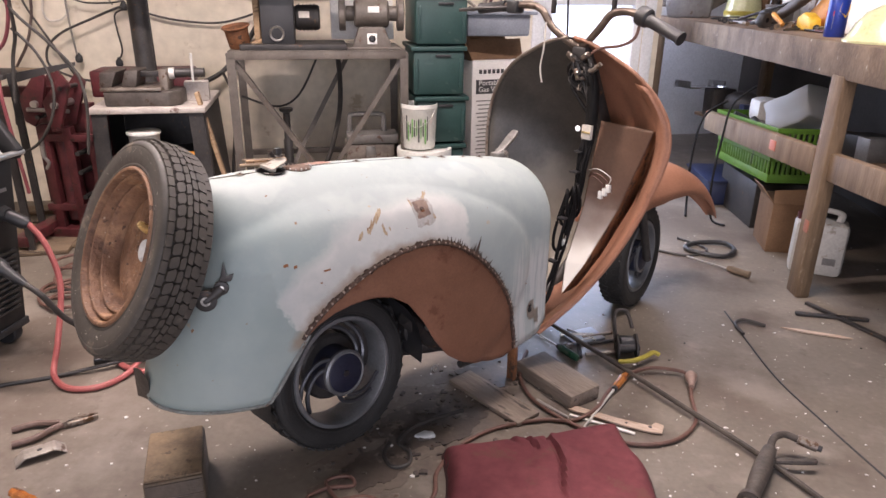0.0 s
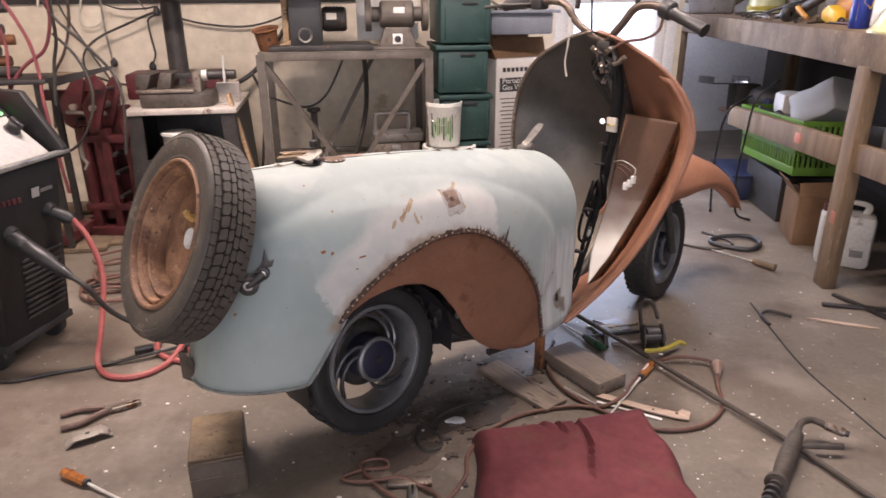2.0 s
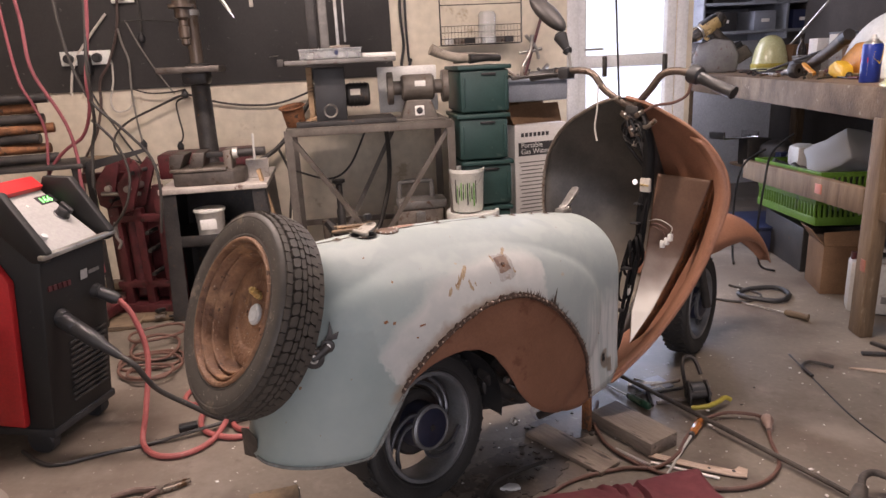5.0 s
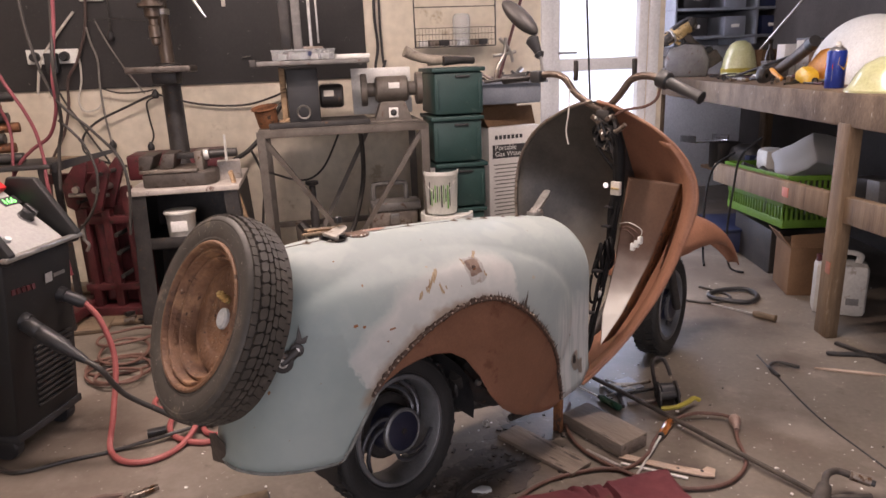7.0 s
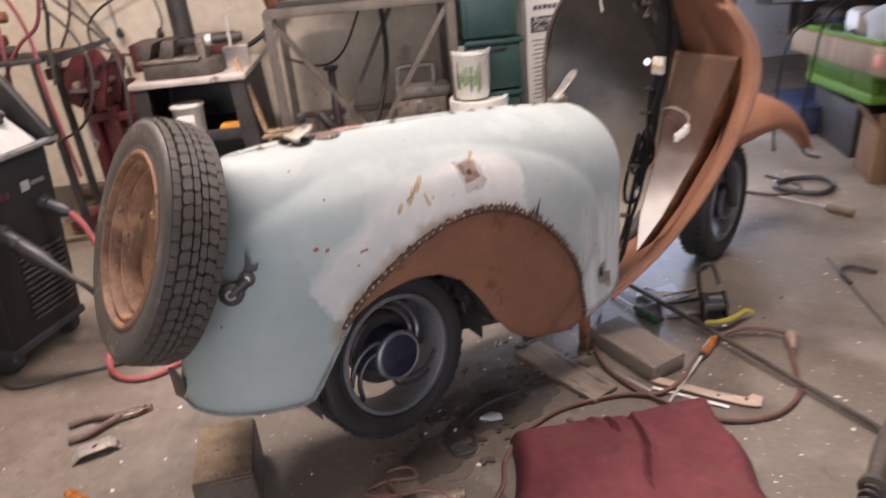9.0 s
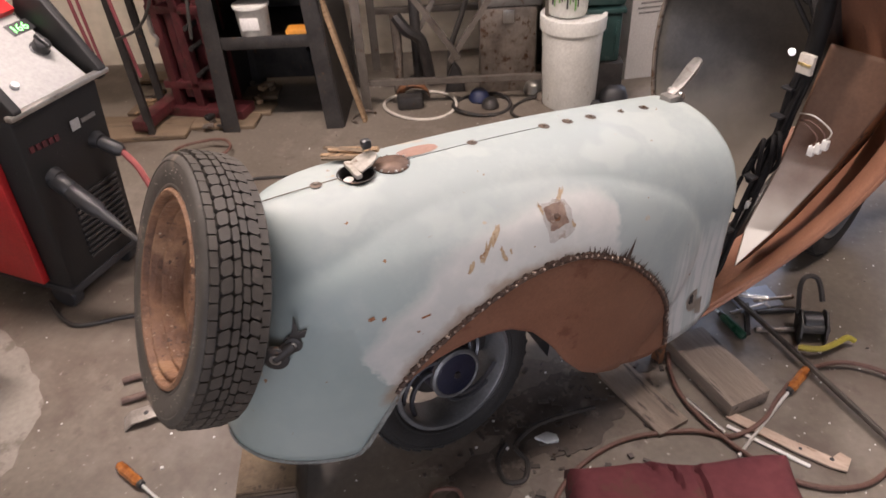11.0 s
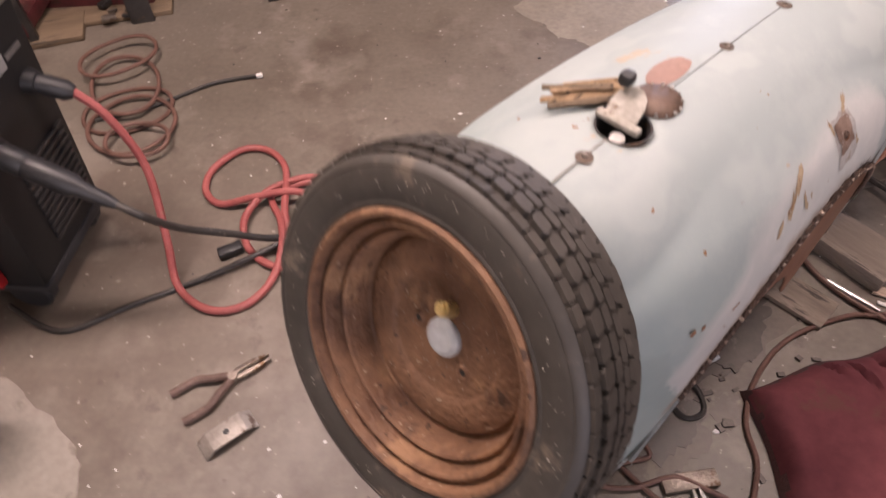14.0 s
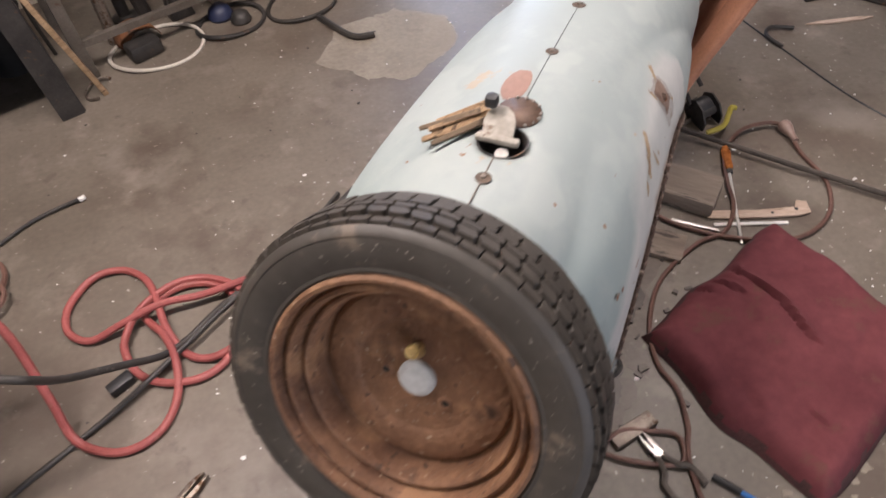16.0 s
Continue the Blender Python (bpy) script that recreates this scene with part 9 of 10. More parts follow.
part("tub_rim", boxm((0, 0, 0.145), (0.29, 0.43, 0.014), 0.004), NAVY, tub2)
# straps, handle and jack handle by the front wheel
cord("strap_loop", [(0.10, 1.05, 0.72), (0.0, 1.06, 0.62), (-0.03, 1.05, 0.45), (-0.05, 1.04, 0.20), (-0.04, 1.0, 0.02), (0.0, 0.9, 0.012)], 0.006, LOOM, "dark strap hanging from the bench", BENCH, "strap")
cord("strap_loop", [(0.08, 1.35, 0.60), (-0.04, 1.36, 0.50), (-0.08, 1.34, 0.25), (-0.10, 1.25, 0.02), (-0.16, 1.05, 0.012)], 0.0065, LOOM, "dark strap hanging from the bench", BENCH, "strap")
cord("floor_strap", [(-0.28, 0.50, 0.012), (-0.16, 0.44, 0.014), (-0.08, 0.52, 0.016), (-0.10, 0.62, 0.016), (-0.22, 0.62, 0.014), (-0.30, 0.56, 0.013)], 0.011, BLACK, "black strap coiled on the floor", BENCH, "strap", closed=True)
cord("floor_lead", [(-0.55, 0.62, 0.006), (-0.42, 0.50, 0.006), (-0.30, 0.46, 0.006), (-0.20, 0.55, 0.006), (-0.30, 0.70, 0.006)], 0.006, DARK_CABLE, "dark lead on the floor by the bench", BENCH)
jh = thing("long_screwdriver", "long screwdriver with dark handle on the floor", "screwdriver", pose(0.70, 5.02, 0, 0, 0, -42))
part("blade", rodm((-0.20, 0, 0.012), (0.0, 0, 0.014), 0.004), STEEL, jh)
part("handle", lathem(((0, 0), (0.012, 0.0), (0.016, 0.02), (0.014, 0.08), (0.017, 0.10), (0, 0.105)), 12, axis_to((0, 0, 0.017), (1, 0, 0))), OLD_WOOD, jh)

# ---- things on the floor round the scooter ----
# cushion: maroon seat pad with folds
bm = bmesh.new()
CA, CB, CC, CD = Vector((-0.395, 3.575, 0)), Vector((0.078, 3.752, 0)), Vector((0.205, 3.29, 0)), Vector((-0.282, 3.098, 0))
N = 72
rows = []
for i in range(N + 1):
    row = []
    for k in range(N + 1):
        a, b = i / N, k / N
        p = CA.lerp(CB, a).lerp(CD.lerp(CC, a), b)
        e = min(a, 1 - a, b, 1 - b)
        h = 0.060 * (1 - (1 - min(e / 0.11, 1)) ** 2.4)
        n1 = noise.noise(Vector((p.x * 3.2, p.y * 3.2, 1)))
        fold = 0.0
        for fa, fb, turn, ln, wd, dp in ((0.55, 0.35, -7, 0.235, 0.010, 0.020), (0.45, 0.13, 5, 0.085, 0.010, 0.013), (0.34, 0.05, 25, 0.08, 0.011, 0.011), (0.58, 0.06, -25, 0.07, 0.010, 0.012),
                                         (0.24, 0.78, -5, 0.055, 0.012, 0.009), (0.68, 0.71, 105, 0.15, 0.030, 0.006), (0.13, 0.55, -15, 0.06, 0.020, 0.007), (0.30, 0.42, 15, 0.22, 0.035, 0.005), (0.78, 0.30, 60, 0.16, 0.030, 0.005)):
            c, s2 = math.cos(radians(turn)), math.sin(radians(turn))
            x1, y1 = (a - fa) * c - (b - fb) * s2, (a - fa) * s2 + (b - fb) * c
            x1 += 0.012 * math.sin(14 * y1 + fa * 9)
            fold += dp * (math.exp(-(x1 / wd) ** 2) - 0.45 * math.exp(-((x1 - 2.0 * wd) / (1.5 * wd)) ** 2)) * math.exp(-(y1 / ln) ** 4)
        puck = 0.004 * noise.noise(Vector((p.x * 18, p.y * 18, 5))) + 0.007 * noise.noise(Vector((p.x * 8, p.y * 8, 2)))
        h = max(h + (0.014 * n1 + puck - fold) * min(e / 0.05, 1), 0.003)
        push = 0.034 * noise.noise(Vector((a * 3.1, b * 3.1, 7.3))) * max(0, 1 - e / 0.30)
        row.append((p.x + push, p.y + push, h))
    rows.append(row)
grid(bm, rows)
bm.faces.ensure_lookup_table()
# faces close to the floor take the darker edge colour
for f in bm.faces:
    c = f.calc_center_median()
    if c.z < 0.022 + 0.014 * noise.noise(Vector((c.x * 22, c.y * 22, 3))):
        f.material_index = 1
cushion = thing("cushion", "maroon cloth seat cushion with folds and darker low edges on the floor", "cushion")
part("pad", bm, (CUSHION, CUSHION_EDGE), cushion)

# timber block under the tail, shade coloured into its sides and front
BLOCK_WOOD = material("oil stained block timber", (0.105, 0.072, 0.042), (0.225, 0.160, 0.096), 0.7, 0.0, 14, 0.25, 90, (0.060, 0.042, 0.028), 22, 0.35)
BLOCK_SIDE_SHADE = material("shade-toned block side", (0.062, 0.044, 0.028), (0.125, 0.090, 0.056), 0.7, 0.0, 12, 0.25, 90, (0.040, 0.030, 0.022), 22, 0.35)
blk = thing("timber_block", "dirty timber block with shade coloured into its sides", "block", pose(-1.039, 3.235, 0, 0, 0, 25.3))
part("block_body", boxm((0.066, 0.097, 0.054), (0.132, 0.194, 0.108), 0.005), BLOCK_SIDE_SHADE, blk)
part("shaded_face", boxm((0.066, -0.0015, 0.052), (0.124, 0.004, 0.098), 0.001), DARK_BLOCK, blk, "front face with shade in its colour")
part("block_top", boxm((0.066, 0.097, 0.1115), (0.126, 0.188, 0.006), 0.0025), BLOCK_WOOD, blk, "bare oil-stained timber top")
part("score_line", boxm((0.066, -0.0040, 0.062), (0.128, 0.002, 0.0016), 0), DULL_STEEL, blk)

# wooden chock by the front of the body
CHOCK = material("weathered chock timber", (0.135, 0.104, 0.080), (0.245, 0.200, 0.160), 0.8, 0.0, 8, 0.25, 80, (0.05, 0.04, 0.032), 14, 0.3, stretch=(0.3, 2, 2))
solo("wood_chock", boxm((0, 0, 0.024), (0.25, 0.12, 0.048), 0.004), CHOCK, "grey weathered wood chock on the floor", "chock", pose(-0.085, 3.965, 0, 0, 0, -48))
solo("thin_board", boxm((0, 0, 0.008), (0.30, 0.09, 0.014), 0.002), CHOCK, "thin dark board under the scooter", "board", pose(-0.28, 3.86, 0, 0, 0, -42))


def screwdriver(m, ln, hl, mat, label, tipw=0.0036):
    s = thing("screwdriver", label, "screwdriver", m, "screwdrivers")
    part("shaft", rodm((hl, 0, 0.012), (ln, 0, 0.006), tipw, None, 10), BRIGHT_STEEL, s, "bright steel shaft")
    part("tip", boxm((ln - 0.004, 0, 0.006), (0.016, 0.008, 0.003), 0.0008), BRIGHT_STEEL, s)
    part("ferrule", lathem(((0, hl - 0.010), (0.0095, hl - 0.010), (0.0098, hl - 0.001), (0.0085, hl + 0.003), (0, hl + 0.003)), 14, axis_to((0, 0, 0.0135), (1, 0, 0))), BLACK, s, "dark ferrule")
    part("handle", lathem(((0, 0), (0.008, 0.0), (0.0125, 0.006), (0.0135, hl * 0.35), (0.0115, hl * 0.62), (0.0135, hl * 0.80), (0.009, hl * 0.95), (0.007, hl), (0, hl)), 8, axis_to((0, 0, 0.0135), (1, 0, 0))), mat, s)
    return s


screwdriver(pose(-1.415, 3.272, 0, 0, 0, -17.5), 0.212, 0.095, AMBER, "amber-handled screwdriver on the concrete floor")
screwdriver(pose(0.140, 4.045, 0, 0, 0, 243), 0.355, 0.105, AMBER, "long amber-handled screwdriver on the floor", 0.004)
screwdriver(pose(-0.01, 4.12, 0, 0, 0, 128), 0.26, 0.10, GREEN_HANDLE, "green-handled screwdriver on the floor")


def pliers(m, ln, label, jaw, grip, spread=12, nose=0.4):
    p = thing("pliers", label, "pliers", m, "pliers")
    for sgn in (1, -1):
        part("jaw", prismm([(-0.012, 0.0), (0.010, sgn * 0.011), (ln * nose * 0.6, sgn * 0.010), (ln * nose, sgn * 0.003), (ln * nose, sgn * 0.0006), (0.006, sgn * 0.0006)], 0.003, 0.013, pose(0, 0, 0, 0, 0, sgn * spread * 0.35), 0.0012), jaw, p, "steel jaw")
        a = radians(180 - sgn * spread)
        part("grip", tubem([(-0.004, sgn * -0.004, 0.010), (-0.04, sgn * -0.018 - 0.0, 0.011), (-ln * 0.35, sgn * (-0.024 - 0.001 * spread), 0.010), (-ln * 0.62, sgn * (-0.020 - 0.0016 * spread), 0.009)], 0.0072, seg=8), grip, p)
    part("pivot", rodm((0, 0, 0.002), (0, 0, 0.017), 0.010), jaw, p)
    return p


PLIER_GRIP = material("dusty brown plier grip", (0.080, 0.044, 0.034), (0.160, 0.105, 0.085), 0.65, 0.0, 24, 0.12, 120)
pliers(pose(-1.468, 3.545, 0, 0, 0, 38) @ Matrix.Diagonal((1.08, 1.25, 1.25, 1)), 0.19, "brown-handled long pliers on the floor", DULL_STEEL, PLIER_GRIP, 6, 0.42)
pliers(pose(-0.510, 3.312, 0, 0, 0, 103), 0.16, "steel pliers with black grips on the floor", STEEL, DUSTY_GRIP, 10, 0.36)

BRACKET = material("pale grey bracket steel", (0.22, 0.195, 0.17), (0.38, 0.345, 0.31), 0.5, 0.3, 24, 0.15, 150, (0.11, 0.07, 0.05), 30, 0.35)
br = thing("steel_bracket", "bent steel bracket with a hole on the floor", "bracket", pose(-1.447, 3.418, 0, 0, 0, 42))
part("plate", boxm((0, 0, 0.020), (0.075, 0.046, 0.004), 0.001), BRACKET, br)
for sgn in (1, -1):
    part("wing", boxm((0, 0, 0), (0.030, 0.046, 0.004), 0.001, Matrix.Translation((sgn * 0.047, 0, 0.0115)) @ pose(0, 0, 0, 0, sgn * 38, 0)), BRACKET, br)
part("bolt_hole", lathem(((0, 0.0004), (0.006, 0.0004), (0.0066, 0)), 16, pose(0, 0, 0.022)), BLACK, br)

DRILL_SCALE = Matrix.Diagonal((1.15, 1.15, 1.15, 1))
power_drill(pose(-1.612, 2.872, 0, 0, 0, -43) @ pose(0, 0, 0.085, 180, 0, 0) @ DRILL_SCALE, "yellow and black cordless drill lying on the floor", False, 0.008)
d2 = power_drill(pose(-1.822, 2.945, 0, 0, 0, 114) @ pose(0, 0, 0.085, 180, 0, 0) @ DRILL_SCALE, "yellow and black cordless drill with battery on the floor", True, 0.008)
hs = thing("hole_saw", "dark steel hole saw in the drill chuck", "hole saw", d2.matrix_world)
part("cup", lathem(((0.012, 0.165), (0.026, 0.167), (0.026, 0.205), (0.023, 0.205), (0.023, 0.17), (0, 0.17)), 28, axis_to((0, 0, 0.037), (1, 0, 0))), DUSTY_BLACK, hs)
part("collar", lathem(((0.010, 0.150), (0.019, 0.152), (0.020, 0.158), (0.017, 0.166), (0.010, 0.167)), 20, axis_to((0, 0, 0.037), (1, 0, 0))), DUSTY_BLACK, hs, "stepped collar")
part("arbor", rodm((0.145, 0, 0.037), (0.17, 0, 0.037), 0.008), STEEL, hs)


def marker(m, label):
    p = thing("marker_pen", label, "marker pen", m, "marker pens")
    part("barrel", rodm((-0.02, 0, 0.006), (0.075, 0, 0.006), 0.0055), BLUE, p, "blue barrel")
    part("cap", rodm((-0.075, 0, 0.007), (-0.018, 0, 0.007), 0.007), BLACK, p, "black cap")
    return p


marker(pose(-1.81, 3.19, 0, 0, 0, 104), "blue marker pen with black cap on the floor")
marker(pose(-0.388, 3.172, 0, 0, 0, -54), "blue marker pen with black cap on the floor")

hammer = thing("hammer", "hammer with brown wooden handle on the floor", "hammer", pose(-0.05, 3.012, 0, 0, 0, 203))
part("handle", lathem(((0, 0), (0.012, 0.0), (0.017, 0.012), (0.016, 0.09), (0.013, 0.125), (0.012, 0.13)), 14, axis_to((0, 0, 0.018), (1, 0, 0))), material("brown grip wood", (0.10, 0.045, 0.025), (0.17, 0.08, 0.045), 0.5, 0, 12, 0.1, 100), hammer)
part("shaft", boxm((0.205, 0, 0.018), (0.16, 0.016, 0.010), 0.003), STEEL, hammer, "bright steel shaft")
part("head", tubem([(0.285, 0.055, 0.018), (0.288, 0.02, 0.018), (0.288, -0.02, 0.018), (0.280, -0.06, 0.018), (0.262, -0.09, 0.016)], 0.014, seg=10, taper=lambda f: 1.15 - 0.6 * f), DULL_STEEL, hammer)
part("striking_face", rodm((0.285, 0.05, 0.018), (0.284, 0.068, 0.018), 0.017), DULL_STEEL, hammer)


def strip_mesh(pts, w, t=0.0012):
    bm = bmesh.new()
    line = smooth_line(pts, 6)
    rows = []
    for i, p in enumerate(line):
        d = (line[min(i + 1, len(line) - 1)] - line[max(i - 1, 0)]).normalized()
        n = Vector((-d.y, d.x, 0))
        ww = w * math.sin(math.pi * (0.08 + 0.86 * i / (len(line) - 1)))
        rows.append([p + n * ww, p + n * -ww])
    grid(bm, rows)
    return bm


for k, (pts, w) in enumerate((
        ([(-0.535, 3.190, 0.004), (-0.52, 3.13, 0.01), (-0.47, 3.08, 0.014), (-0.42, 3.045, 0.010), (-0.385, 3.03, 0.004)], 0.009),
        ([(-0.49, 3.20, 0.006), (-0.475, 3.15, 0.014), (-0.44, 3.115, 0.018)], 0.006),
        ([(-0.655, 3.165, 0.004), (-0.64, 3.09, 0.010), (-0.60, 3.03, 0.012), (-0.55, 2.99, 0.004)], 0.013),
        ([(-0.44, 3.115, 0.010), (-0.40, 3.12, 0.014), (-0.37, 3.15, 0.006)], 0.004),
        ([(-0.36, 3.135, 0.006), (-0.345, 3.085, 0.008)], 0.004),
        ([(-0.62, 3.03, 0.004), (-0.60, 3.12, 0.008)], 0.003))):
    solid(solo("paper_strip", strip_mesh(pts, w), PAPER, "curled white paper strip on the floor", "paper strip", None, "paper strips"), 0.0008)
solid(solo("paper_sheet", prismm([(0, 0), (0.125, 0.0), (0.135, 0.05), (0.10, 0.042), (0.06, 0.055), (0.02, 0.075), (0.0, 0.07)], 0.001, 0.003, pose(-0.618, 3.118, 0, 0, 0, -22)), PAPER, "torn piece of white paper on the floor", "paper"), 0.0005)
solid(solo("paper_sheet", prismm([(0, 0), (0.06, 0.02), (0.05, 0.09), (0.0, 0.08)], 0.001, 0.003, pose(0.02, 2.965, 0, 0, 0, 0)), PAPER, "torn piece of white paper on the floor", "paper"), 0.0005)
solo("small_plate", boxm((0, 0, 0.004), (0.026, 0.022, 0.006), 0.001), OLD_WOOD, "small square of brown card on the floor", "offcut", pose(-0.668, 3.205, 0, 0, 0, 20))

# welding torch and its lead
torch = thing("welding_torch", "dusty black welding torch on the floor", "welding torch")
TORCH = material("dusty torch rubber", (0.034, 0.027, 0.023), (0.085, 0.070, 0.058), 0.7, 0.0, 24, 0.15, 120)
part("handle", tubem([(0.462, 3.668, 0.045), (0.425, 3.60, 0.034), (0.39, 3.535, 0.030), (0.355, 3.47, 0.026)], 0.020, seg=14, taper=lambda f: 0.85 + 0.35 * math.sin(math.pi * min(f * 1.1, 1)) - 0.1 * f), TORCH, torch, "dusty moulded handle")
part("collar", lathem(((0.016, -0.008), (0.027, -0.007), (0.028, 0.007), (0.016, 0.008)), 20, axis_to((0.362, 3.483, 0.027), (-0.45, -0.89, 0))), TORCH, torch)
part("neck", tubem([(0.462, 3.668, 0.05), (0.480, 3.70, 0.060), (0.515, 3.722, 0.058), (0.550, 3.712, 0.050)], 0.0095, seg=10), TORCH, torch)
part("nozzle", tubem([(0.545, 3.714, 0.052), (0.590, 3.695, 0.044)], 0.0135, seg=14, smooth=False), DULL_STEEL, torch, "dull steel nozzle")
part("tip", tubem([(0.588, 3.696, 0.044), (0.600, 3.691, 0.042)], 0.009, seg=10, smooth=False), BLACK, torch)
part("trigger", tubem([(0.455, 3.645, 0.025), (0.49, 3.648, 0.026), (0.545, 3.650, 0.028), (0.575, 3.655, 0.028)], 0.0085, seg=8), TORCH, torch)
for k in range(6):
    f = k / 5
    part("cuff_ring", lathem(((0.010, -0.006), (0.020 - 0.004 * f, -0.005), (0.020 - 0.004 * f, 0.005), (0.010, 0.006)), 16, axis_to((0.345 - 0.052 * f, 3.452 - 0.100 * f, 0.024 - 0.004 * f), (-0.46, -0.89, 0))), BLACK_IRON, torch)
part("lead", tubem([(0.35, 3.46, 0.024), (0.298, 3.355, 0.018), (0.284, 3.285, 0.012), (0.288, 3.20, 0.012), (0.33, 3.05, 0.012), (0.42, 2.85, 0.012), (0.55, 2.60, 0.012)], 0.0105, seg=10), DARK_CABLE, torch)
ROD = material("dark dusty rod", (0.030, 0.024, 0.020), (0.085, 0.070, 0.057), 0.6, 0.2, 20, 0.15, 120)
cord("steel_rod", [(-0.13, 4.385, 0.024), (0.084, 4.123, 0.024), (0.268, 3.892, 0.022), (0.448, 3.674, 0.016), (0.587, 3.469, 0.010), (0.78, 3.18, 0.008)], 0.0078, ROD, "long dusty steel rod lying across the floor", None, "rod")

# plug and brown lead
lead = thing("extension_lead", "brown lead with clear plug on the floor", "lead")
part("cord", tubem([(-0.42, 3.34, 0.007), (-0.395, 3.42, 0.007), (-0.40, 3.50, 0.007), (-0.36, 3.60, 0.007), (-0.27, 3.70, 0.007), (-0.13, 3.765, 0.008), (-0.04, 3.775, 0.008), (0.03, 3.84, 0.012), (0.07, 3.93, 0.012), (0.13, 4.03, 0.012), (0.22, 4.085, 0.02), (0.31, 4.085, 0.018), (0.345, 4.06, 0.016)], 0.0058, seg=8), BROWN_CABLE, lead)
part("plug_body", lathem(((0, 0), (0.017, 0), (0.019, 0.006), (0.0185, 0.022), (0.015, 0.034), (0.010, 0.050), (0.0085, 0.075), (0, 0.075)), 18, axis_to((0.345, 4.06, 0.02), (-0.18, -0.98, 0))), PLUG_BROWN, lead, "dull brown plug")
part("cord", tubem([(0.333, 4.0, 0.018), (0.325, 3.95, 0.008), (0.31, 3.82, 0.008), (0.23, 3.72, 0.008), (0.10, 3.69, 0.008), (-0.05, 3.76, 0.009), (-0.16, 3.87, 0.009), (-0.20, 4.0, 0.012), (-0.18, 4.15, 0.012)], 0.0058, seg=8), BROWN_CABLE, lead)
part("cord", tubem([(-0.42, 3.34, 0.007), (-0.46, 3.27, 0.007), (-0.485, 3.16, 0.007), (-0.505, 3.04, 0.007), (-0.47, 2.94, 0.007), (-0.40, 2.80, 0.007)], 0.0058, seg=8), BROWN_CABLE, lead)
cord("looped_wire", [(-0.60, 3.42, 0.006), (-0.66, 3.40, 0.008), (-0.70, 3.36, 0.007), (-0.64, 3.355, 0.010), (-0.56, 3.38, 0.012), (-0.50, 3.36, 0.010), (-0.45, 3.33, 0.008), (-0.47, 3.28, 0.007), (-0.52, 3.29, 0.010), (-0.60, 3.34, 0.010), (-0.67, 3.42, 0.008), (-0.62, 3.45, 0.007)], 0.005, BROWN_CABLE, "tangled brown wire on the floor", closed=True)
solo("flat_tool", boxm((0, 0, 0.008), (0.11, 0.035, 0.012), 0.003), DULL_STEEL, "flat steel tool in the tangled wire", "tool", pose(-0.53, 3.375, 0, 0, 0, 12))
cord("black_loop", [(-0.545, 3.60, 0.006), (-0.55, 3.55, 0.006), (-0.52, 3.505, 0.006), (-0.48, 3.52, 0.006), (-0.485, 3.57, 0.006), (-0.52, 3.60, 0.012), (-0.49, 3.66, 0.02), (-0.42, 3.72, 0.02), (-0.36, 3.76, 0.02)], 0.006, DARK_CABLE, "black looped cable under the scooter")
solo("leaf_chip", prismm([(-0.03, 0), (0, 0.018), (0.025, 0.01), (0.03, -0.008), (0, -0.016)], 0.002, 0.012, pose(-0.455, 3.645, 0, 0, 0, 15), 0.003), GREY_CAP, "pale chip of plastic on the floor", "chip")
solo("steel_spanner", rodm((-0.06, 0, 0.008), (0.06, 0, 0.008), 0.008, 0.006, 8), STEEL, "short bright steel bar on the floor", "bar", pose(-0.10, 3.82, 0, 0, 0, -40))

# split wood strip with holes
PALE_WOOD = material("pale pinkish split wood", (0.36, 0.265, 0.200), (0.52, 0.41, 0.33), 0.75, 0.0, 20, 0.25, 120, (0.20, 0.13, 0.09), 30, 0.25, stretch=(0.4, 3, 3))
ws = thing("wood_strip", "split pale wood strip with holes on the floor", "wood strip", pose(-0.05, 3.842, 0, 0, 0, -18))
part("slat", prismm([(0, -0.012), (0.06, -0.016), (0.16, -0.020), (0.24, -0.018), (0.27, -0.01), (0.27, 0.03), (0.245, 0.035), (0.235, 0.012), (0.14, 0.008), (0.05, 0.012), (0.005, 0.014)], 0.003, 0.009, None, 0.001), PALE_WOOD, ws)
part("nail_hole", lathem(((0, 0.0004), (0.004, 0.0004), (0.0045, 0)), 12, pose(0.17, -0.006, 0.0092)), BLACK, ws)
part("nail_hole", lathem(((0, 0.0004), (0.005, 0.0004), (0.0055, 0)), 12, pose(0.235, 0.004, 0.0092)), BLACK, ws)
solo("white_sliver", boxm((0, 0, 0.004), (0.19, 0.010, 0.004), 0.001), PAPER, "thin white sliver on the floor", "sliver", pose(0.04, 3.775, 0, 0, 0, -20))

# yellow strap, black clamp and small steel tools behind it
strap = thing("ratchet_strap", "black ratchet clamp with yellow strap on the floor", "ratchet strap", pose(0.165, 4.16, 0, 0, 0, 10))
part("strap_end", tubem([(-0.05, -0.04, 0.02), (0.0, -0.05, 0.03), (0.05, -0.02, 0.028), (0.08, 0.0, 0.03), (0.10, 0.0, 0.02)], 0.008, seg=6), YELLOW_TAPE, strap, "yellow webbing strap")
for x in (-0.036, 0.028):
    part("ratchet_plate", prismm([(-0.05, 0.0), (0.035, 0.0), (0.05, 0.022), (0.042, 0.055), (0.010, 0.072), (-0.030, 0.060), (-0.052, 0.030)], -0.003, 0.003, Matrix.Translation((x, 0.03, 0.008)) @ pose(0, 0, 0, 90, 0, 82), 0.001), BLACK_IRON, strap, "dark ratchet side plate")
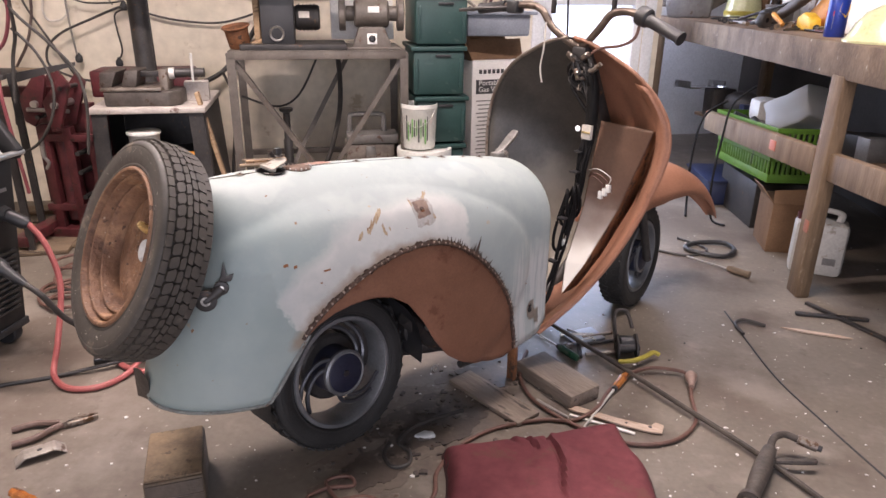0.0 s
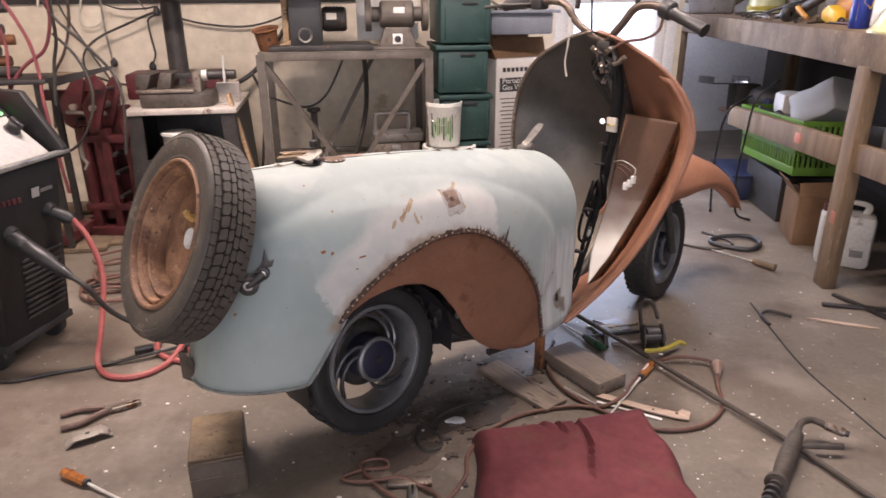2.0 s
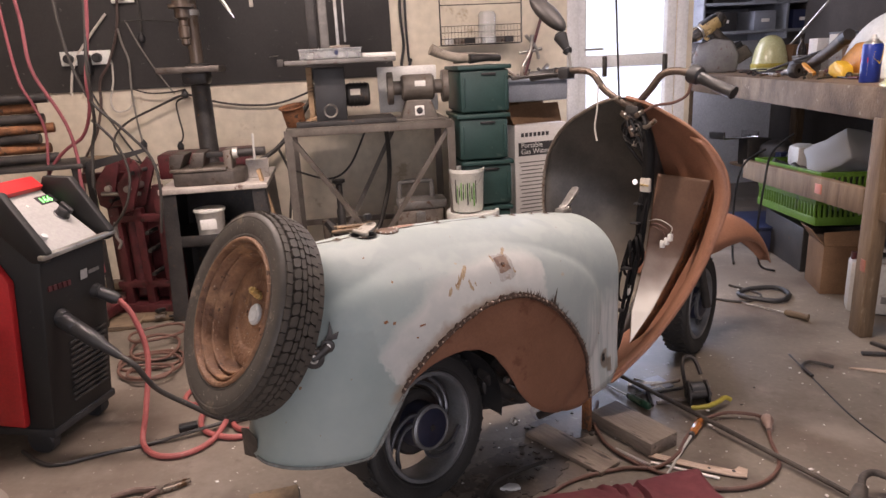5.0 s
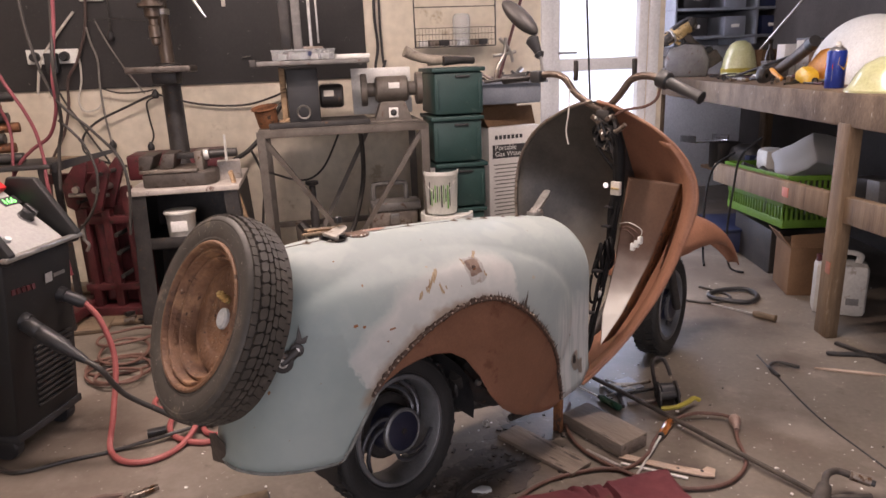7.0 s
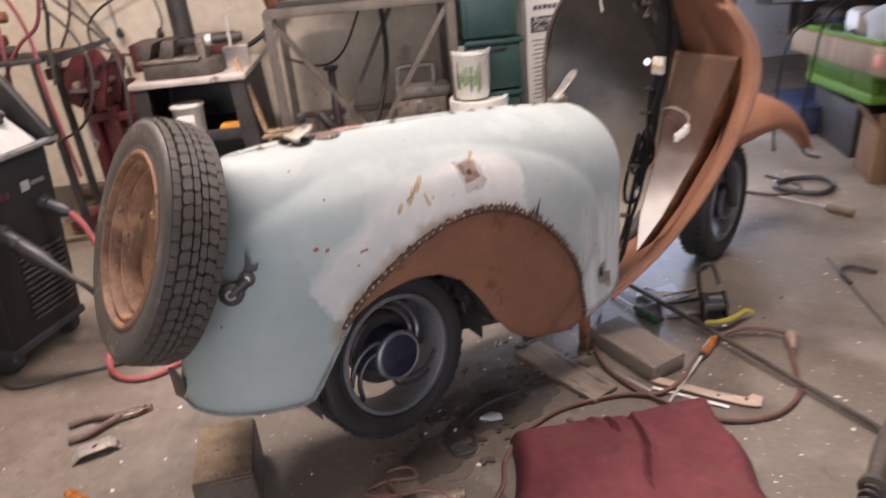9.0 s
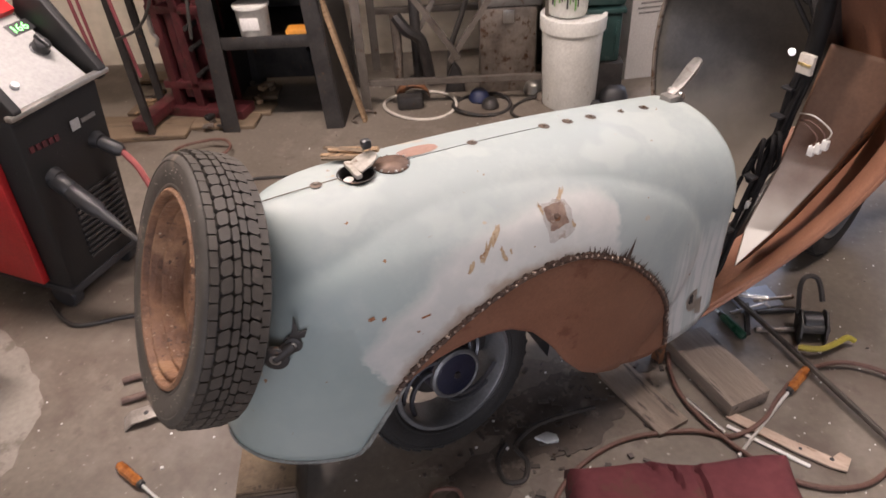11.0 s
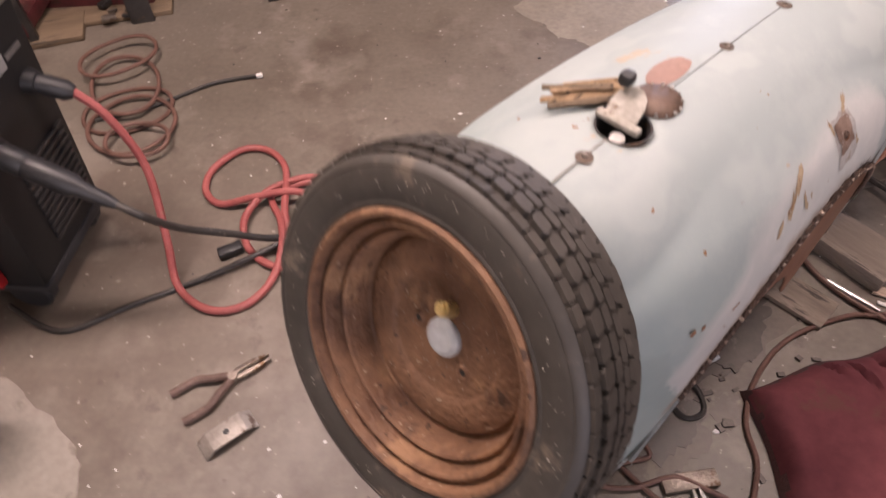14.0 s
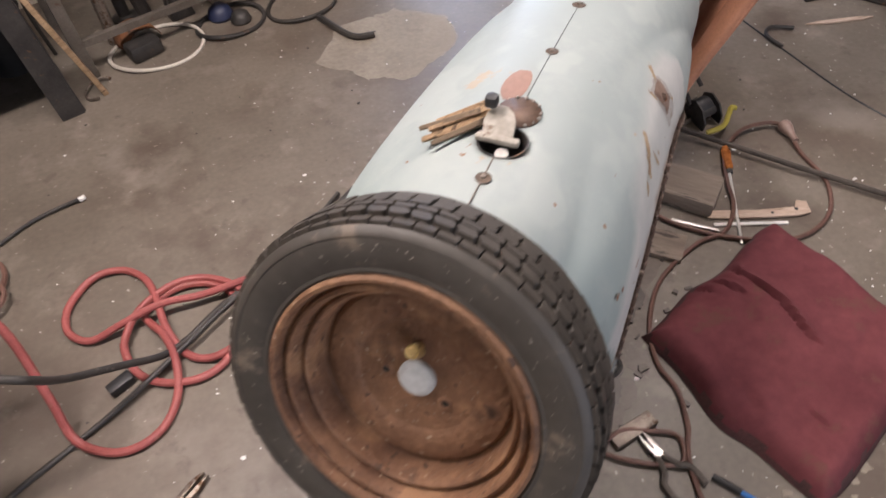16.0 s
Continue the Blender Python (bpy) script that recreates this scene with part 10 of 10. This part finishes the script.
part("ratchet_handle", tubem([(-0.036, 0.055, 0.055), (-0.030, 0.11, 0.105), (-0.012, 0.135, 0.122), (0.018, 0.130, 0.118), (0.028, 0.085, 0.078)], 0.007, seg=8), BLACK_IRON, strap)
part("spool", rodm((-0.040, 0.012, 0.040), (0.034, 0.016, 0.040), 0.014), BLACK_IRON, strap)
part("webbing_roll", lathem(((0.012, -0.024), (0.029, -0.024), (0.031, -0.020), (0.030, 0.022), (0.027, 0.025), (0.012, 0.025)), 14, axis_to((-0.004, 0.040, 0.040), (1, 0.05, 0))), BLACK, strap, "black rolled webbing")
part("pawl", boxm((-0.004, 0.072, 0.030), (0.05, 0.024, 0.010), 0.003, pose(0, 0, 0, 12, 0, 8)), BLACK_IRON, strap)
rng = random.Random(77)
for k in range(7):
    a = rng.uniform(0, 180)
    solo("steel_tool", rodm((-0.06, 0, 0.007), (0.06, 0, 0.009), rng.uniform(0.004, 0.008), None, 8), (STEEL, BLACK_IRON, DULL_STEEL)[k % 3], "small steel tool on the floor", "tool", pose(0.06 + rng.uniform(-0.10, 0.12), 4.24 + rng.uniform(-0.10, 0.10), 0, 0, 0, a), "small steel tools")
solo("blue_plate", boxm((0, 0, 0.006), (0.13, 0.09, 0.008), 0.002), GREY_PLASTIC, "blue-grey metal plate on the floor", "plate", pose(0.02, 4.30, 0, 0, 0, 30))

# wire hook and pale slat by the floor joint
cord("wire_hook", [(0.60, 4.40, 0.008), (0.59, 4.47, 0.012), (0.63, 4.505, 0.014), (0.70, 4.475, 0.010)], 0.0065, DARK_CABLE, "hooked dark wire end on the floor")
solo("pale_slat", prismm([(0, -0.004), (0.08, -0.012), (0.2, -0.010), (0.24, 0), (0.2, 0.009), (0.05, 0.006)], 0.002, 0.007, pose(0.755, 4.485, 0, 0, 0, -14)), PALE_WOOD, "pale pinkish wood slat on the floor", "slat")
solo("dark_bar", boxm((0, 0, 0.008), (0.26, 0.02, 0.012), 0.002), BLACK_IRON, "dark flat bar on the floor by the bench", "bar", pose(0.98, 4.60, 0, 0, 0, -4))
solo("dark_bar", boxm((0, 0, 0.008), (0.46, 0.02, 0.012), 0.002), BLACK_IRON, "dark flat bar on the floor by the bench", "bar", pose(1.05, 4.52, 0, 0, 0, -58))

# items by the back: wheel rim rings, rusty guard, cable rings, carburettor
for k, (x, y, r, tr, mat, lab) in enumerate(((-1.40, 5.30, 0.17, 0.007, WHITE_CABLE, "pale wire ring"), (-1.12, 5.36, 0.13, 0.009, BLACK_IRON, "dark brake ring"), (-0.84, 5.38, 0.145, 0.008, DARK_CABLE, "black cable ring"), (-1.60, 5.12, 0.06, 0.006, DULL_STEEL, "bent steel hook"))):
    pts = [(r * math.cos(a), r * 0.85 * math.sin(a), tr + 0.006 * math.sin(2 * a)) for a in np.linspace(0, 2 * math.pi if k < 3 else 3.6, 15)[:-1 if k < 3 else None]]
    solo("floor_ring", tubem(pts, tr, seg=8, closed=k < 3), mat, lab + " lying on the floor", "ring", pose(x, y, 0, 0, 0, 20 * k), "rings on the floor")
rg = bmesh.new()
rows = []
for i in range(13):
    a = math.pi * (0.08 + 0.84 * i / 12)
    rows.append([(0.075 * math.cos(a), -0.05, 0.075 * math.sin(a)), (0.08 * math.cos(a), 0.0, 0.082 * math.sin(a)), (0.075 * math.cos(a), 0.05, 0.078 * math.sin(a))])
grid(rg, rows)
solid(solo("rusty_guard", rg, RUST, "curved rusty guard standing on the floor", "guard", pose(-1.46, 5.37, 0.0, 0, 0, 30)), 0.003)
solo("dark_pad", boxm((0, 0, 0.03), (0.12, 0.08, 0.06), 0.014), BLACK_IRON, "dark dusty pad on the floor", "pad", pose(-1.44, 5.28, 0, 0, 0, 24))
for k, (x, y, s, mat, lab) in enumerate(((-1.15, 5.42, 0.05, NAVY, "dark blue grip"), (-1.08, 5.36, 0.04, BLACK_IRON, "dark casting"), (-0.92, 5.56, 0.055, STEEL, "bright carburettor body"), (-0.87, 5.50, 0.03, DULL_STEEL, "brown fitting"), (-0.56, 5.56, 0.07, BLACK, "black rubber pad"), (-0.62, 5.46, 0.03, BLACK_IRON, "dark fitting"))):
    solo("loose_part", lathem(((0, 0.0), (s * 0.9, 0.0), (s, s * 0.2), (s * 0.8, s * 0.8), (s * 0.4, s * 1.1), (0, s * 1.1)), 14), mat, lab + " lying on the floor", "part", pose(x, y, 0, 0, 0, 0), "loose parts")
cord("curved_pipe", [(-0.80, 5.24, 0.012), (-0.74, 5.10, 0.012), (-0.70, 5.05, 0.012), (-0.64, 5.04, 0.012)], 0.012, DARK_CABLE, "short curved dark pipe on the floor", None, "pipe")
cord("white_strip", [(-0.58, 5.45, 0.006), (-0.50, 5.44, 0.008), (-0.42, 5.46, 0.006)], 0.006, PAPER, "white plastic strip on the floor", None, "strip")
solo("white_disc", lathem(((0, 0.012), (0.125, 0.012), (0.13, 0.008), (0.13, 0.0), (0, 0.0)), 36), WHITE_PLASTIC, "round white plastic disc on the floor", "disc", pose(-0.70, 5.78, 0))
cord("air_line", [(-2.1, 4.35, 0.008), (-1.95, 4.42, 0.008), (-1.80, 4.53, 0.008), (-1.67, 4.57, 0.010)], 0.0055, DARK_CABLE, "thin dark line with pale tip on the floor")
solo("line_tip", boxm((0, 0, 0.008), (0.02, 0.014, 0.012), 0.003), PAPER, "pale taped tip of the line", "tip", pose(-1.66, 4.573, 0, 0, 0, 20))

# scattered paint flakes and crumbs
bm = bmesh.new()
rng = random.Random(42)
for k in range(520):
    if k % 3:
        x, y = rng.gauss(-0.1, 0.75), rng.gauss(3.75, 0.55)
    else:
        x, y = rng.uniform(-2.2, 1.4), rng.uniform(2.7, 5.6)
    s = rng.choice((0.0018, 0.0022, 0.003, 0.0035, 0.0045, 0.0065)) * rng.uniform(0.7, 1.3)
    n = rng.choice((4, 5))
    ring = [(x + s * rng.uniform(0.5, 1.2) * math.cos(2 * math.pi * i / n + k), y + s * rng.uniform(0.4, 1.0) * math.sin(2 * math.pi * i / n + k)) for i in range(n)]
    prism(bm, ring, 0.001, 0.0015 + s * 0.25)
solo("floor_crumbs", bm, PAPER, "scattered white paint flakes and crumbs on the floor", "crumbs", kind="stuff")
bm = bmesh.new()
for k in range(150):
    x, y = rng.uniform(-2.3, 1.3), rng.uniform(2.7, 5.6)
    s = rng.choice((0.0015, 0.002, 0.003, 0.005)) * rng.uniform(0.7, 1.3)
    ring = [(x + s * rng.uniform(0.5, 1.2) * math.cos(2 * math.pi * i / 5), y + s * rng.uniform(0.4, 1.0) * math.sin(2 * math.pi * i / 5)) for i in range(5)]
    prism(bm, ring, 0.001, 0.0015 + s * 0.3)
solo("floor_grit", bm, BLACK_IRON, "scattered dark grit on the floor", "grit", kind="stuff")

# dried paint splatter by the cushion
rng = random.Random(31)
bm = bmesh.new()
for k in range(46):
    cx, cy = (-0.35, 3.05) if k < 24 else ((-0.15, 3.12) if k < 36 else (0.02, 3.18))
    cx, cy = cx + rng.gauss(0, 0.045), cy + rng.gauss(0, 0.05)
    r = rng.uniform(0.003, 0.012)
    ring = []
    for i in range(9):
        a = 2 * math.pi * i / 9
        q = r * rng.uniform(0.6, 1.2)
        ring.append((cx + q * 1.3 * math.cos(a), cy + q * math.sin(a)))
    prism(bm, ring, 0.0004, 0.0016 + 0.0006 * (k % 3))
solo("paint_splatter", bm, CONCRETE_PALE, "pale dried paint splatter on the concrete floor", "splatter", kind="stuff")

# oily stain darkened with painted shade, and dark crumbs, under the scooter
OIL_SHADE = material("oil soaked and shaded concrete", (0.046, 0.036, 0.029), (0.092, 0.073, 0.059), 0.45, 0.0, 9, 0.06, 80, (0.15, 0.122, 0.10), 12, 0.35)
OIL_SHADE_EDGE = material("faint oily shaded concrete", (0.098, 0.077, 0.061), (0.160, 0.131, 0.107), 0.5, 0.0, 9, 0.06, 80, (0.18, 0.15, 0.123), 12, 0.4)
for tier, (grow, mat) in enumerate(((1.0, OIL_SHADE_EDGE), (0.66, OIL_SHADE))):
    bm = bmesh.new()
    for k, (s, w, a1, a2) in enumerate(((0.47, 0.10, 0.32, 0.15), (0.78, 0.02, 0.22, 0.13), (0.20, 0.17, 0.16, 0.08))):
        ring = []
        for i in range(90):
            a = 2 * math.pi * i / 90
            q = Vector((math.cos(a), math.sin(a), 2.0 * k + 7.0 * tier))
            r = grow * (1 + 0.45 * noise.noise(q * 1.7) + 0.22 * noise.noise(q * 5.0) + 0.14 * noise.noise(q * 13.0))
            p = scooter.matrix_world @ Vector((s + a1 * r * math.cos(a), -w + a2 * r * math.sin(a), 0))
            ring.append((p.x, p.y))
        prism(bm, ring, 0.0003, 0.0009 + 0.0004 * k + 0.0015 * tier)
    solo("oil_stain", bm, mat, "dark oil stain with painted shade on the concrete floor", "stain", kind="structure")
rng = random.Random(91)
bm = bmesh.new()
for k in range(150):
    p = scooter.matrix_world @ Vector((rng.gauss(0.52, 0.22), -rng.gauss(0.10, 0.09), 0))
    d = rng.uniform(0.003, 0.011)
    box(bm, (0, 0, d * 0.3), (d * rng.uniform(1, 2.5), d, d * 0.6), 0, pose(p.x, p.y, 0.001, 0, 0, rng.uniform(0, 180)))
solo("grinding_crumbs", bm, DARK_CAST, "dark rust crumbs scattered under the scooter", "crumbs", kind="stuff")
